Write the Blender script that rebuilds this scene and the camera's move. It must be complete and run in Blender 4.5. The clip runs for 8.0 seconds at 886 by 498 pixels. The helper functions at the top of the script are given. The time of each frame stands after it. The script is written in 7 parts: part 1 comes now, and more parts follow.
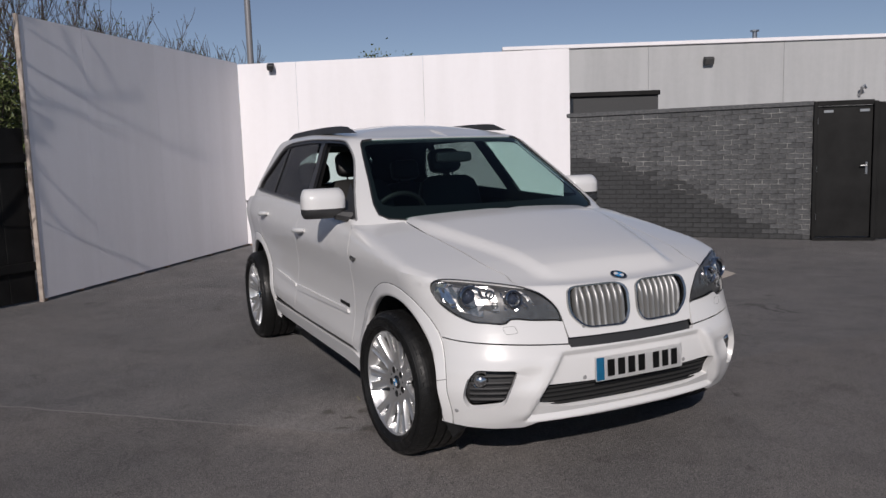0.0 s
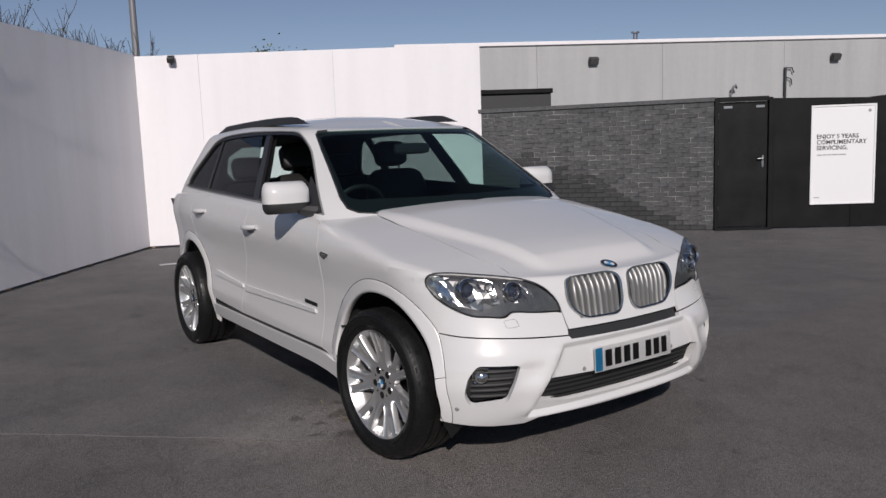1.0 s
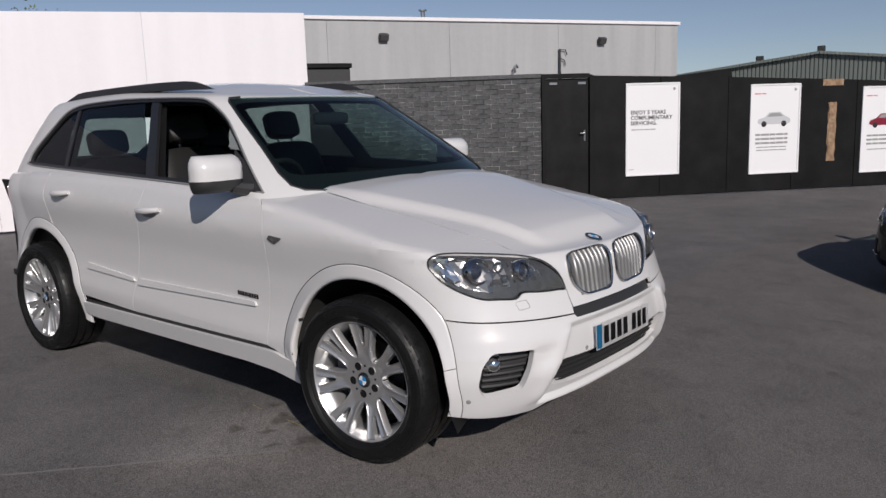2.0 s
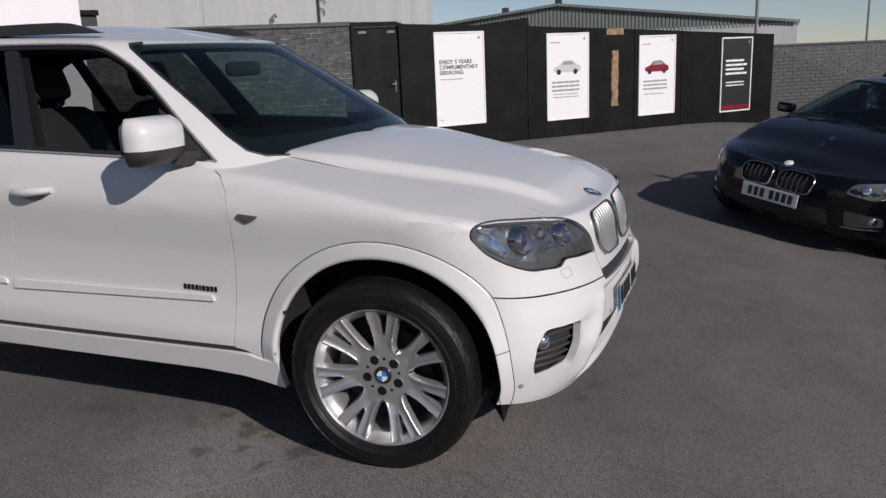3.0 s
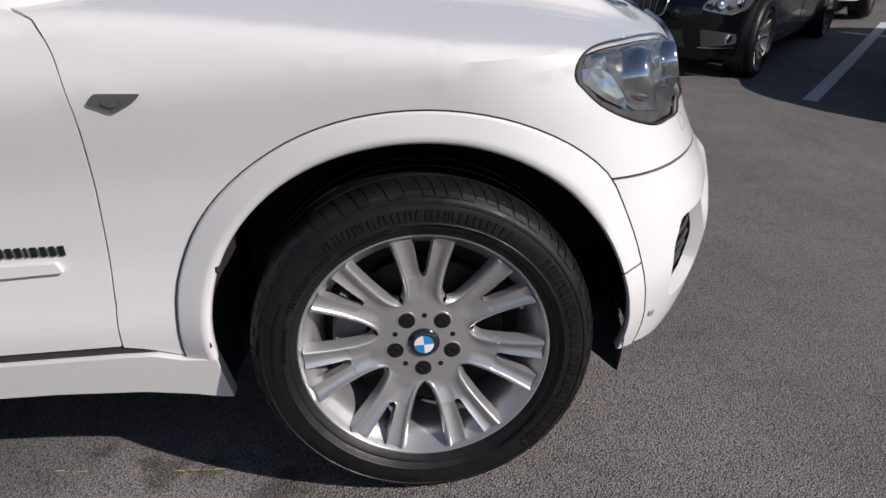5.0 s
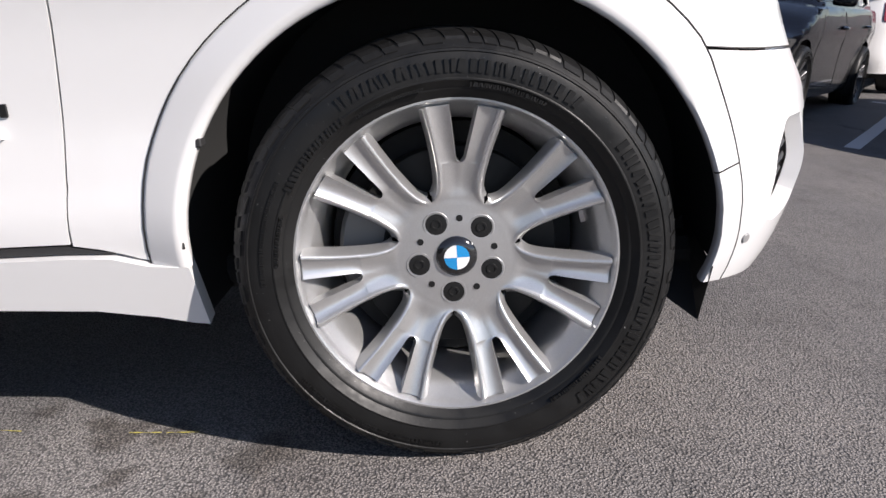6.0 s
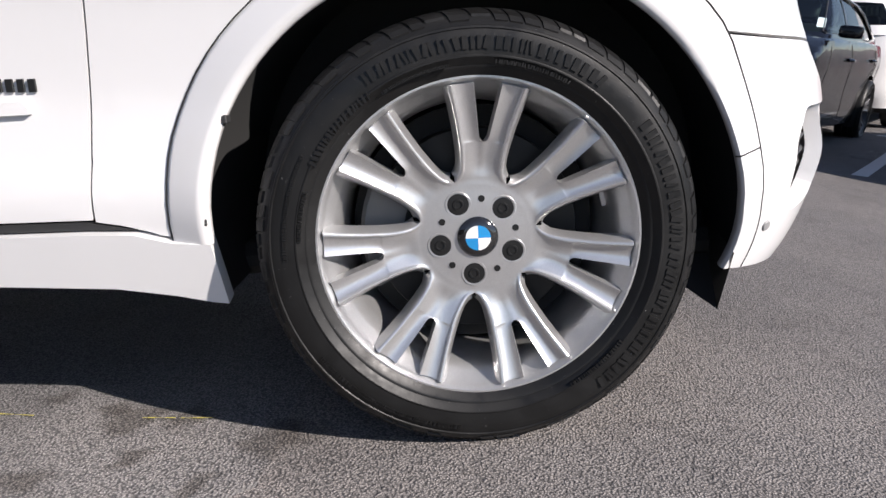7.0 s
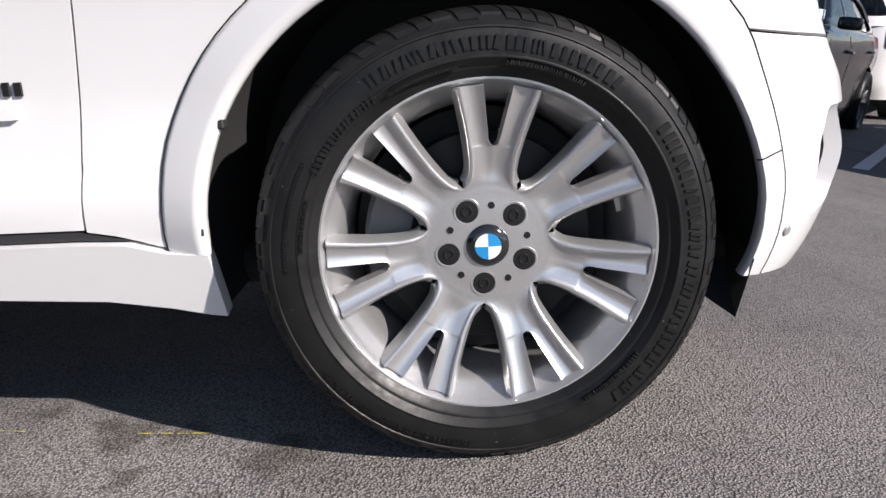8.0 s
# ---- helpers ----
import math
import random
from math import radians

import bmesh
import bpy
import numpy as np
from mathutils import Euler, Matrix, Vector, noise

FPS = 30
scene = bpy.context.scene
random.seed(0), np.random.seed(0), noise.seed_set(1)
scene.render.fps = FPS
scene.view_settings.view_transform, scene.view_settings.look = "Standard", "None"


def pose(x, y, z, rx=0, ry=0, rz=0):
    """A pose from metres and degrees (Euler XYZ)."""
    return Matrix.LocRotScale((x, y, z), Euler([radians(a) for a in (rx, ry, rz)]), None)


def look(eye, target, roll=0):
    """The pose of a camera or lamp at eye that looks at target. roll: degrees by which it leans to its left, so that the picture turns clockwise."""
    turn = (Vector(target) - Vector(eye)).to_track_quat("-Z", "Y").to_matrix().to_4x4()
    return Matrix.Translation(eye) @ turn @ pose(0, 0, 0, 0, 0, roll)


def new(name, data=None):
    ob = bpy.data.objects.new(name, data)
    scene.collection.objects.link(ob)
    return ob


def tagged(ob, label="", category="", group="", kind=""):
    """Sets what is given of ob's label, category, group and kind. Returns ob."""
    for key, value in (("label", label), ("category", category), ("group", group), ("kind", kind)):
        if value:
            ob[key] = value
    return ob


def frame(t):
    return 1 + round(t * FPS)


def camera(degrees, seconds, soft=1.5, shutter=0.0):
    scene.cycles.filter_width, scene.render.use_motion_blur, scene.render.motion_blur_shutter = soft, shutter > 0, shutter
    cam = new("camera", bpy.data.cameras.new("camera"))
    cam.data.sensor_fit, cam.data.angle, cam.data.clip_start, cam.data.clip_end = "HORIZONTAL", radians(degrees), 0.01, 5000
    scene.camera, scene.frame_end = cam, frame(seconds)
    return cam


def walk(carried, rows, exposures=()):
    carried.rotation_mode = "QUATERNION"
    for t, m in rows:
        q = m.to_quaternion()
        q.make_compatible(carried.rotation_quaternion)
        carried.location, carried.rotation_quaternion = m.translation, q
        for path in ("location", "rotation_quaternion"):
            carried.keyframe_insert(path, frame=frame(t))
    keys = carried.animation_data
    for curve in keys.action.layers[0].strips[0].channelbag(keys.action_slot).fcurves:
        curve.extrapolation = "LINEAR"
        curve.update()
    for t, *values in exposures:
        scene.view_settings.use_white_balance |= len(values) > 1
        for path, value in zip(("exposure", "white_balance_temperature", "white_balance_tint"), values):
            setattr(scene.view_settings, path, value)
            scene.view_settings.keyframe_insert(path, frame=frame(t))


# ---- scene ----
cam = camera(58.8, 8.0, soft=1.5)
PATH = [
    (0, (3.518, -2.34, 1.477), (1.731, -1.476, 1.231), -1.8),
    (0.5, (3.417, -2.425, 1.441), (1.655, -1.509, 1.201), -1.3),
    (1, (3.148, -2.675, 1.444), (1.506, -1.563, 1.186), -2.1),
    (1.5, (2.764, -2.86, 1.433), (1.262, -1.577, 1.121), -1.8),
    (2, (2.293, -3.12, 1.431), (1.03, -1.605, 1.098), -1.9),
    (2.2, (2.099, -3.181, 1.43), (0.963, -1.583, 1.033), -1.8),
    (3.3, (0.893, -3.281, 1.453), (0.323, -1.426, 0.971), -3.2),
    (3.5, (0.712, -3.236, 1.434), (0.263, -1.352, 0.936), -3.5),
    (4, (0.349, -3.081, 1.429), (0.179, -1.172, 0.857), -3.7),
    (4.5, (0.123, -2.812, 1.386), (0.141, -0.925, 0.722), -4.3),
    (5, (0.128, -2.332, 1.192), (0.042, -0.507, 0.378), -5.9),
    (5.2, (0.128, -2.217, 1.089), (-0.009, -0.413, 0.237), -6.4),
    (6.3, (0.014, -2.126, 0.679), (-0.07, -0.199, 0.152), -2.9),
    (6.5, (0.012, -2.141, 0.662), (-0.081, -0.212, 0.141), -2.8),
    (7, (0.007, -2.155, 0.665), (-0.091, -0.225, 0.148), -2.7),
    (7.5, (-0.001, -2.145, 0.674), (-0.095, -0.22, 0.138), -2.8),
    (8, (-0.016, -2.095, 0.676), (-0.101, -0.17, 0.141), -3.0),
]
walk(cam, [(t, look(eye, target, roll)) for t, eye, target, roll in PATH],
     [(0.0, -0.14, 6550, 15), (2.2, -0.06, 6550, 15), (3.5, 0.10, 6550, 15), (4.5, 0.34, 6550, 15), (5.2, 0.54, 6550, 15), (6.3, 1.18, 6550, 15), (8.0, 1.18, 6550, 15)])

# ---- light ----
SUN_AZ, SUN_EL = -31.5, 29.8
sun_way = Vector((math.cos(radians(SUN_EL)) * math.cos(radians(SUN_AZ)), math.cos(radians(SUN_EL)) * math.sin(radians(SUN_AZ)), math.sin(radians(SUN_EL))))
world = bpy.data.worlds.new("sky")
scene.world = world
world.use_nodes = True
sky = world.node_tree.nodes.new("ShaderNodeTexSky")
sky.sky_type = "NISHITA"
sky.sun_disc = False
sky.sun_elevation = radians(SUN_EL)
sky.sun_rotation = radians(90 - SUN_AZ)
sky.air_density, sky.dust_density, sky.ozone_density = 0.75, 0.0, 3.5
back = world.node_tree.nodes["Background"]
back.inputs["Strength"].default_value = 0.062
pale = world.node_tree.nodes.new("ShaderNodeHueSaturation")
pale.inputs["Saturation"].default_value = 0.82
world.node_tree.links.new(sky.outputs["Color"], pale.inputs["Color"])
world.node_tree.links.new(pale.outputs["Color"], back.inputs["Color"])
sun = new("sun", bpy.data.lights.new("sun", "SUN"))
sun.data.energy, sun.data.angle, sun.data.color = 3.6, radians(0.55), (1.0, 0.95, 0.88)
sun.matrix_basis = look(sun_way * 50, (0, 0, 0))

# ---- materials ----
def material(name, color, rough=0.5, metal=0.0, coat=0.0, spec=0.5):
    m = bpy.data.materials.new(name)
    m.use_nodes = True
    b = m.node_tree.nodes["Principled BSDF"]
    b.inputs["Base Color"].default_value = (*color, 1)
    b.inputs["Roughness"].default_value = rough
    b.inputs["Metallic"].default_value = metal
    b.inputs["Coat Weight"].default_value = coat
    b.inputs["Coat Roughness"].default_value = 0.03
    b.inputs["Specular IOR Level"].default_value = spec
    return m


def node(m, kind, **values):
    n = m.node_tree.nodes.new(kind)
    for key, value in values.items():
        n.inputs[key.replace("_", " ")].default_value = value
    return n


def link(m, a, b):
    m.node_tree.links.new(a, b)


def grain(m, scale, low, high, stops=(0.35, 0.65), bump=0.0, detail=6.0, target="Base Color", distance=0.02):
    """Noise between two colours (or two values) on a material, with relief."""
    b = m.node_tree.nodes["Principled BSDF"]
    co = node(m, "ShaderNodeTexCoord")
    n = node(m, "ShaderNodeTexNoise", Scale=scale, Detail=detail, Roughness=0.6)
    link(m, co.outputs["Object"], n.inputs["Vector"])
    if low is not None:
        ramp = node(m, "ShaderNodeValToRGB")
        ramp.color_ramp.elements[0].position, ramp.color_ramp.elements[1].position = stops
        ramp.color_ramp.elements[0].color = (*low, 1) if isinstance(low, tuple) else (low, low, low, 1)
        ramp.color_ramp.elements[1].color = (*high, 1) if isinstance(high, tuple) else (high, high, high, 1)
        link(m, n.outputs["Fac"], ramp.inputs["Fac"])
        link(m, ramp.outputs["Color"], b.inputs[target])
    if bump:
        bp = node(m, "ShaderNodeBump", Strength=bump, Distance=distance)
        link(m, n.outputs["Fac"], bp.inputs["Height"])
        link(m, bp.outputs["Normal"], b.inputs["Normal"])
    return n


def glass(name, tint, rough=0.0, share=0.12):
    """A thin pane: see-through with a tint, and a mirror gloss that grows at grazing angles."""
    m = bpy.data.materials.new(name)
    m.use_nodes = True
    nt = m.node_tree
    nt.nodes.remove(nt.nodes["Principled BSDF"])
    t = node(m, "ShaderNodeBsdfTransparent", Color=(*tint, 1))
    g = node(m, "ShaderNodeBsdfGlossy", Color=(1, 1, 1, 1), Roughness=rough)
    f = node(m, "ShaderNodeLayerWeight", Blend=0.5)
    pw = node(m, "ShaderNodeMath")
    pw.operation = "POWER"
    pw.inputs[1].default_value = 4.0
    sc = node(m, "ShaderNodeMath")
    sc.operation = "MULTIPLY_ADD"
    sc.inputs[1].default_value, sc.inputs[2].default_value = 0.50, 0.030
    mx = node(m, "ShaderNodeMixShader")
    link(m, f.outputs["Facing"], pw.inputs[0])
    link(m, pw.outputs["Value"], sc.inputs[0])
    link(m, sc.outputs["Value"], mx.inputs["Fac"])
    link(m, t.outputs["BSDF"], mx.inputs[1])
    link(m, g.outputs["BSDF"], mx.inputs[2])
    link(m, mx.outputs["Shader"], nt.nodes["Material Output"].inputs["Surface"])
    return m


white_paint = material("white_paint", (0.67, 0.665, 0.66), 0.3, coat=0.7)
black_paint = material("black_paint", (0.0025, 0.0028, 0.0045), 0.22, coat=0.5, spec=0.12)
red_paint = material("red_paint", (0.45, 0.01, 0.02), 0.25, coat=1.0)
black_plastic = material("black_plastic", (0.027, 0.027, 0.028), 0.5)
grain(black_plastic, 250, None, None, bump=0.15, distance=0.002)
dark_trim = material("dark_trim", (0.02, 0.02, 0.022), 0.3)
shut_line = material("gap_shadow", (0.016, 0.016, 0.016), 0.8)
rubber = material("rubber", (0.008, 0.008, 0.008), 0.42, spec=0.30)
grain(rubber, 230, 0.008, 0.32, (0.715, 0.79), bump=0.10, detail=3.0, distance=0.002)
grain(rubber, 22, 0.33, 0.60, (0.35, 0.65), target="Roughness")
silver = material("silver_alloy", (0.60, 0.60, 0.605), 0.30, metal=0.79)
grain(silver, 900, 0.52, 0.66)
chrome = material("chrome", (0.42, 0.42, 0.415), 0.24, metal=1.0)
satin = material("satin_aluminium", (0.42, 0.42, 0.43), 0.3, metal=1.0)
grille_silver = material("grille_silver", (0.34, 0.34, 0.335), 0.42, metal=0.6)
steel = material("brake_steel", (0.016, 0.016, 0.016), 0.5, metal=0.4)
hole_shade = material("bolt_hole_shade", (0.006, 0.006, 0.006), 0.4)
interior = material("black_leather", (0.010, 0.0095, 0.0095), 0.55)
screen_glass = glass("screen_glass", (0.56, 0.71, 0.68))
tint_glass = glass("tinted_glass", (0.22, 0.25, 0.25))
lamp_glass = glass("lamp_glass", (0.95, 0.95, 0.95))
asphalt = material("asphalt", (0.11, 0.105, 0.105), 0.85)


def build_asphalt(m):
    b = m.node_tree.nodes["Principled BSDF"]
    co = node(m, "ShaderNodeTexCoord")
    pos = co.outputs["Object"]

    def noise_of(scale, detail=5.0, rough=0.6, distort=0.0):
        n = node(m, "ShaderNodeTexNoise", Scale=scale, Detail=detail, Roughness=rough, Distortion=distort)
        link(m, pos, n.inputs["Vector"])
        return n.outputs["Fac"]

    def ramp(fac, p0, c0, p1, c1):
        r = node(m, "ShaderNodeValToRGB")
        r.color_ramp.elements[0].position, r.color_ramp.elements[1].position = p0, p1
        r.color_ramp.elements[0].color, r.color_ramp.elements[1].color = (*c0, 1), (*c1, 1)
        link(m, fac, r.inputs["Fac"])
        return r.outputs["Color"]

    def blend(kind, fac, a, c):
        x = m.node_tree.nodes.new("ShaderNodeMix")
        x.data_type, x.blend_type = "RGBA", kind
        if isinstance(fac, float):
            x.inputs["Factor"].default_value = fac
        else:
            link(m, fac, x.inputs["Factor"])
        link(m, a, x.inputs["A"])
        link(m, c, x.inputs["B"])
        return x.outputs["Result"]

    def math_of(op, a, v):
        x = node(m, "ShaderNodeMath")
        x.operation = op
        link(m, a, x.inputs[0])
        if isinstance(v, float):
            x.inputs[1].default_value = v
        else:
            link(m, v, x.inputs[1])
        return x.outputs["Value"]

    # stone chips in the binder
    chips = node(m, "ShaderNodeTexVoronoi", Scale=205.0)
    link(m, pos, chips.inputs["Vector"])
    chip_col = ramp(chips.outputs["Distance"], 0.12, (0.27, 0.255, 0.247), 0.72, (0.078, 0.075, 0.075))
    tone = ramp(noise_of(300.0, 3.0), 0.3, (0.55, 0.55, 0.55), 0.7, (1.5, 1.48, 1.46))
    base = blend("MULTIPLY", 1.0, chip_col, tone)
    # broad wear and damp patches
    base = blend("MULTIPLY", 1.0, base, ramp(noise_of(0.9, 6.0, 0.6, 0.4), 0.32, (0.80, 0.80, 0.81), 0.68, (1.12, 1.10, 1.08)))
    base = blend("MULTIPLY", 1.0, base, ramp(noise_of(4.2, 6.0, 0.65, 0.8), 0.30, (0.80, 0.79, 0.79), 0.50, (1.0, 1.0, 1.0)))
    # oil spots
    spots = ramp(noise_of(2.6, 4.0, 0.55, 0.3), 0.69, (1.0, 1.0, 1.0), 0.75, (0.50, 0.48, 0.47))
    base = blend("MULTIPLY", 1.0, base, spots)
    # single stains beside the wheel
    warp2 = node(m, "ShaderNodeTexNoise", Scale=13.0, Detail=6.0)
    link(m, pos, warp2.inputs["Vector"])
    shift = m.node_tree.nodes.new("ShaderNodeVectorMath")
    shift.operation = "MULTIPLY_ADD"
    shift.inputs[1].default_value = (0.13, 0.13, 0.0)
    link(m, warp2.outputs["Color"], shift.inputs[0])
    link(m, pos, shift.inputs[2])
    for sx, sy, size in ((-0.36, -0.925, 0.075), (-0.85, -0.735, 0.05), (-0.66, -0.825, 0.065), (-0.55, -0.835, 0.05), (-0.71, -0.785, 0.04), (-0.60, -0.99, 0.04), (-0.74, -1.04, 0.055), (-0.46, -1.065, 0.04)):
        d = m.node_tree.nodes.new("ShaderNodeVectorMath")
        d.operation = "DISTANCE"
        d.inputs[1].default_value = (sx + 0.065, sy + 0.065, 0.0)
        flat = m.node_tree.nodes.new("ShaderNodeVectorMath")
        flat.operation = "MULTIPLY"
        flat.inputs[1].default_value = (1.0, 1.0, 0.0)
        link(m, shift.outputs["Vector"], flat.inputs[0])
        link(m, flat.outputs["Vector"], d.inputs[0])
        base = blend("MULTIPLY", 1.0, base, ramp(d.outputs["Value"], size * 0.55, (0.56, 0.54, 0.52), size * 1.05, (1.0, 1.0, 1.0)))
    # colour lifted beside the wheel, brightness painted in to stand for better-lit ground
    bright_patch = m.node_tree.nodes.new("ShaderNodeVectorMath")
    bright_patch.operation = "DISTANCE"
    bright_patch.inputs[1].default_value = (-0.72 + 0.065, -1.12 + 0.065, 0.0)
    link(m, flat.outputs["Vector"], bright_patch.inputs[0])
    base = blend("MULTIPLY", 1.0, base, ramp(bright_patch.outputs["Value"], 0.30, (1.40, 1.375, 1.34), 0.58, (1.0, 1.0, 1.0)))
    # wider, fainter brightening painted in place of exposure, a stride round the wheel
    bright_ring = m.node_tree.nodes.new("ShaderNodeVectorMath")
    bright_ring.operation = "DISTANCE"
    bright_ring.inputs[1].default_value = (0.15, -1.05, 0.0)
    link(m, flat.outputs["Vector"], bright_ring.inputs[0])
    base = blend("MULTIPLY", 1.0, base, ramp(bright_ring.outputs["Value"], 0.70, (1.18, 1.17, 1.16), 1.5, (1.0, 1.0, 1.0)))
    # smoother relaid strip on the far side of a straight seam, with a pale joint
    sep = node(m, "ShaderNodeSeparateXYZ")
    link(m, pos, sep.inputs["Vector"])
    line = math_of("ADD", math_of("MULTIPLY", sep.outputs["X"], -0.735), math_of("MULTIPLY", sep.outputs["Y"], 0.678))
    line = math_of("ADD", line, 0.455)
    wob = math_of("MULTIPLY", math_of("SUBTRACT", noise_of(7.0, 3.0), 0.5), 0.05)
    line = math_of("ADD", line, wob)
    past = math_of("MULTIPLY", line, 60.0)
    past.node.use_clamp = True
    near_x = math_of("LESS_THAN", sep.outputs["X"], -0.36)
    strip = math_of("MULTIPLY", past, near_x)
    base = blend("MULTIPLY", strip, base, ramp(noise_of(1.7, 4.0), 0.3, (0.93, 0.96, 0.99), 0.7, (1.06, 1.09, 1.12)))
    joint = math_of("COMPARE", line, 0.0)
    joint.node.inputs[2].default_value = 0.008
    joint = math_of("MULTIPLY", joint, near_x)
    pale = node(m, "ShaderNodeRGB")
    pale.outputs[0].default_value = (0.26, 0.25, 0.24, 1)
    base = blend("MIX", math_of("MULTIPLY", joint, 0.7), base, pale.outputs[0])
    # hair cracks
    crack = node(m, "ShaderNodeTexVoronoi", Scale=0.42)
    crack.feature = "DISTANCE_TO_EDGE"
    warp = node(m, "ShaderNodeTexNoise", Scale=2.2, Detail=6.0)
    link(m, pos, warp.inputs["Vector"])
    vm = m.node_tree.nodes.new("ShaderNodeVectorMath")
    vm.operation = "MULTIPLY_ADD"
    vm.inputs[1].default_value = (0.9, 0.9, 0.0)
    link(m, warp.outputs["Color"], vm.inputs[0])
    link(m, pos, vm.inputs[2])
    link(m, vm.outputs["Vector"], crack.inputs["Vector"])
    base = blend("MULTIPLY", math_of("MULTIPLY", math_of("LESS_THAN", crack.outputs["Distance"], 0.0024), math_of("GREATER_THAN", noise_of(1.1, 2.0), 0.56)), base, ramp(noise_of(9.0), 0.3, (0.45, 0.44, 0.43), 0.7, (0.6, 0.6, 0.6)))
    link(m, base, b.inputs["Base Color"])
    link(m, ramp(noise_of(3.0), 0.3, (0.72, 0.72, 0.72), 0.7, (0.95, 0.95, 0.95)), b.inputs["Roughness"])
    bp = node(m, "ShaderNodeBump", Strength=1.0, Distance=0.0055)
    h = math_of("ADD", math_of("MULTIPLY", chips.outputs["Distance"], -0.8), math_of("MULTIPLY", noise_of(300.0, 3.0), 0.6))
    link(m, h, bp.inputs["Height"])
    link(m, bp.outputs["Normal"], b.inputs["Normal"])


build_asphalt(asphalt)


def streaks(m, low, high, size=1.0):
    """Faint upright streaks, soft stains and slight waves on a painted sheet."""
    b = m.node_tree.nodes["Principled BSDF"]
    co = node(m, "ShaderNodeTexCoord")
    mp = node(m, "ShaderNodeMapping", Scale=(3.2 * size, 3.2 * size, 0.25 * size))
    n = node(m, "ShaderNodeTexNoise", Scale=1.0, Detail=6.0, Roughness=0.55)
    fine = node(m, "ShaderNodeTexNoise", Scale=9.0 * size, Detail=8.0, Roughness=0.65)
    link(m, co.outputs["Object"], mp.inputs["Vector"])
    link(m, mp.outputs["Vector"], n.inputs["Vector"])
    link(m, co.outputs["Object"], fine.inputs["Vector"])
    both = node(m, "ShaderNodeMath")
    both.operation = "MULTIPLY_ADD"
    both.inputs[1].default_value = 0.35
    link(m, fine.outputs["Fac"], both.inputs[0])
    link(m, n.outputs["Fac"], both.inputs[2])
    r = node(m, "ShaderNodeValToRGB")
    r.color_ramp.elements[0].position, r.color_ramp.elements[1].position = 0.48, 0.80
    r.color_ramp.elements[0].color, r.color_ramp.elements[1].color = (*low, 1), (*high, 1)
    link(m, both.outputs["Value"], r.inputs["Fac"])
    link(m, r.outputs["Color"], b.inputs["Base Color"])
    bp = node(m, "ShaderNodeBump", Strength=0.14, Distance=0.02)
    link(m, n.outputs["Fac"], bp.inputs["Height"])
    link(m, bp.outputs["Normal"], b.inputs["Normal"])


def brick_tone(m, low, high, dim, bright):
    """Grainy paint whose tone differs from brick to brick."""
    b = m.node_tree.nodes["Principled BSDF"]
    grain(m, 26, low, high, bump=0.35, distance=0.006)
    ramp_out = b.inputs["Base Color"].links[0].from_socket
    info = node(m, "ShaderNodeObjectInfo")
    mr = node(m, "ShaderNodeMapRange", To_Min=dim, To_Max=bright)
    link(m, info.outputs["Random"], mr.inputs["Value"])
    mx = m.node_tree.nodes.new("ShaderNodeVectorMath")
    mx.operation = "SCALE"
    link(m, ramp_out, mx.inputs[0])
    link(m, mr.outputs["Result"], mx.inputs["Scale"])
    link(m, mx.outputs["Vector"], b.inputs["Base Color"])


def worn_mortar(m):
    """Joints dark below a slanting edge, patchily worn to pale lime above it."""
    b = m.node_tree.nodes["Principled BSDF"]
    co = node(m, "ShaderNodeTexCoord")
    n = node(m, "ShaderNodeTexNoise", Scale=4.5, Detail=8.0, Roughness=0.7)
    link(m, co.outputs["Object"], n.inputs["Vector"])
    sep = node(m, "ShaderNodeSeparateXYZ")
    link(m, co.outputs["Object"], sep.inputs["Vector"])
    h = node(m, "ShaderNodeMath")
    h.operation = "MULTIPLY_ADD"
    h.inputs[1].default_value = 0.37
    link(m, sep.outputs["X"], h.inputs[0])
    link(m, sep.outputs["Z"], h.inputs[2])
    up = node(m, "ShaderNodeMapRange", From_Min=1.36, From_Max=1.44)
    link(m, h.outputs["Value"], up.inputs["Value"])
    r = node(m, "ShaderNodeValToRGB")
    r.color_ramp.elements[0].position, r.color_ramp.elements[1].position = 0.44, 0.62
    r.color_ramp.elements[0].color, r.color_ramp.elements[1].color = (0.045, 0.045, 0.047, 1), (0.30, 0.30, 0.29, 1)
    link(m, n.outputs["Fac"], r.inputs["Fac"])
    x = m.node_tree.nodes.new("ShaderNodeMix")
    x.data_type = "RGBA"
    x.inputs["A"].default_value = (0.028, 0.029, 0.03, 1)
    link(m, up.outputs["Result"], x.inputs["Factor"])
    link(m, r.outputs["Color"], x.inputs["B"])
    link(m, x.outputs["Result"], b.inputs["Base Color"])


def leaf_tone(m):
    b = m.node_tree.nodes["Principled BSDF"]
    g = node(m, "ShaderNodeNewGeometry")
    r = node(m, "ShaderNodeValToRGB")
    r.color_ramp.elements[0].color, r.color_ramp.elements[1].color = (0.035, 0.055, 0.016, 1), (0.13, 0.16, 0.05, 1)
    link(m, g.outputs["Random Per Island"], r.inputs["Fac"])
    link(m, r.outputs["Color"], b.inputs["Base Color"])


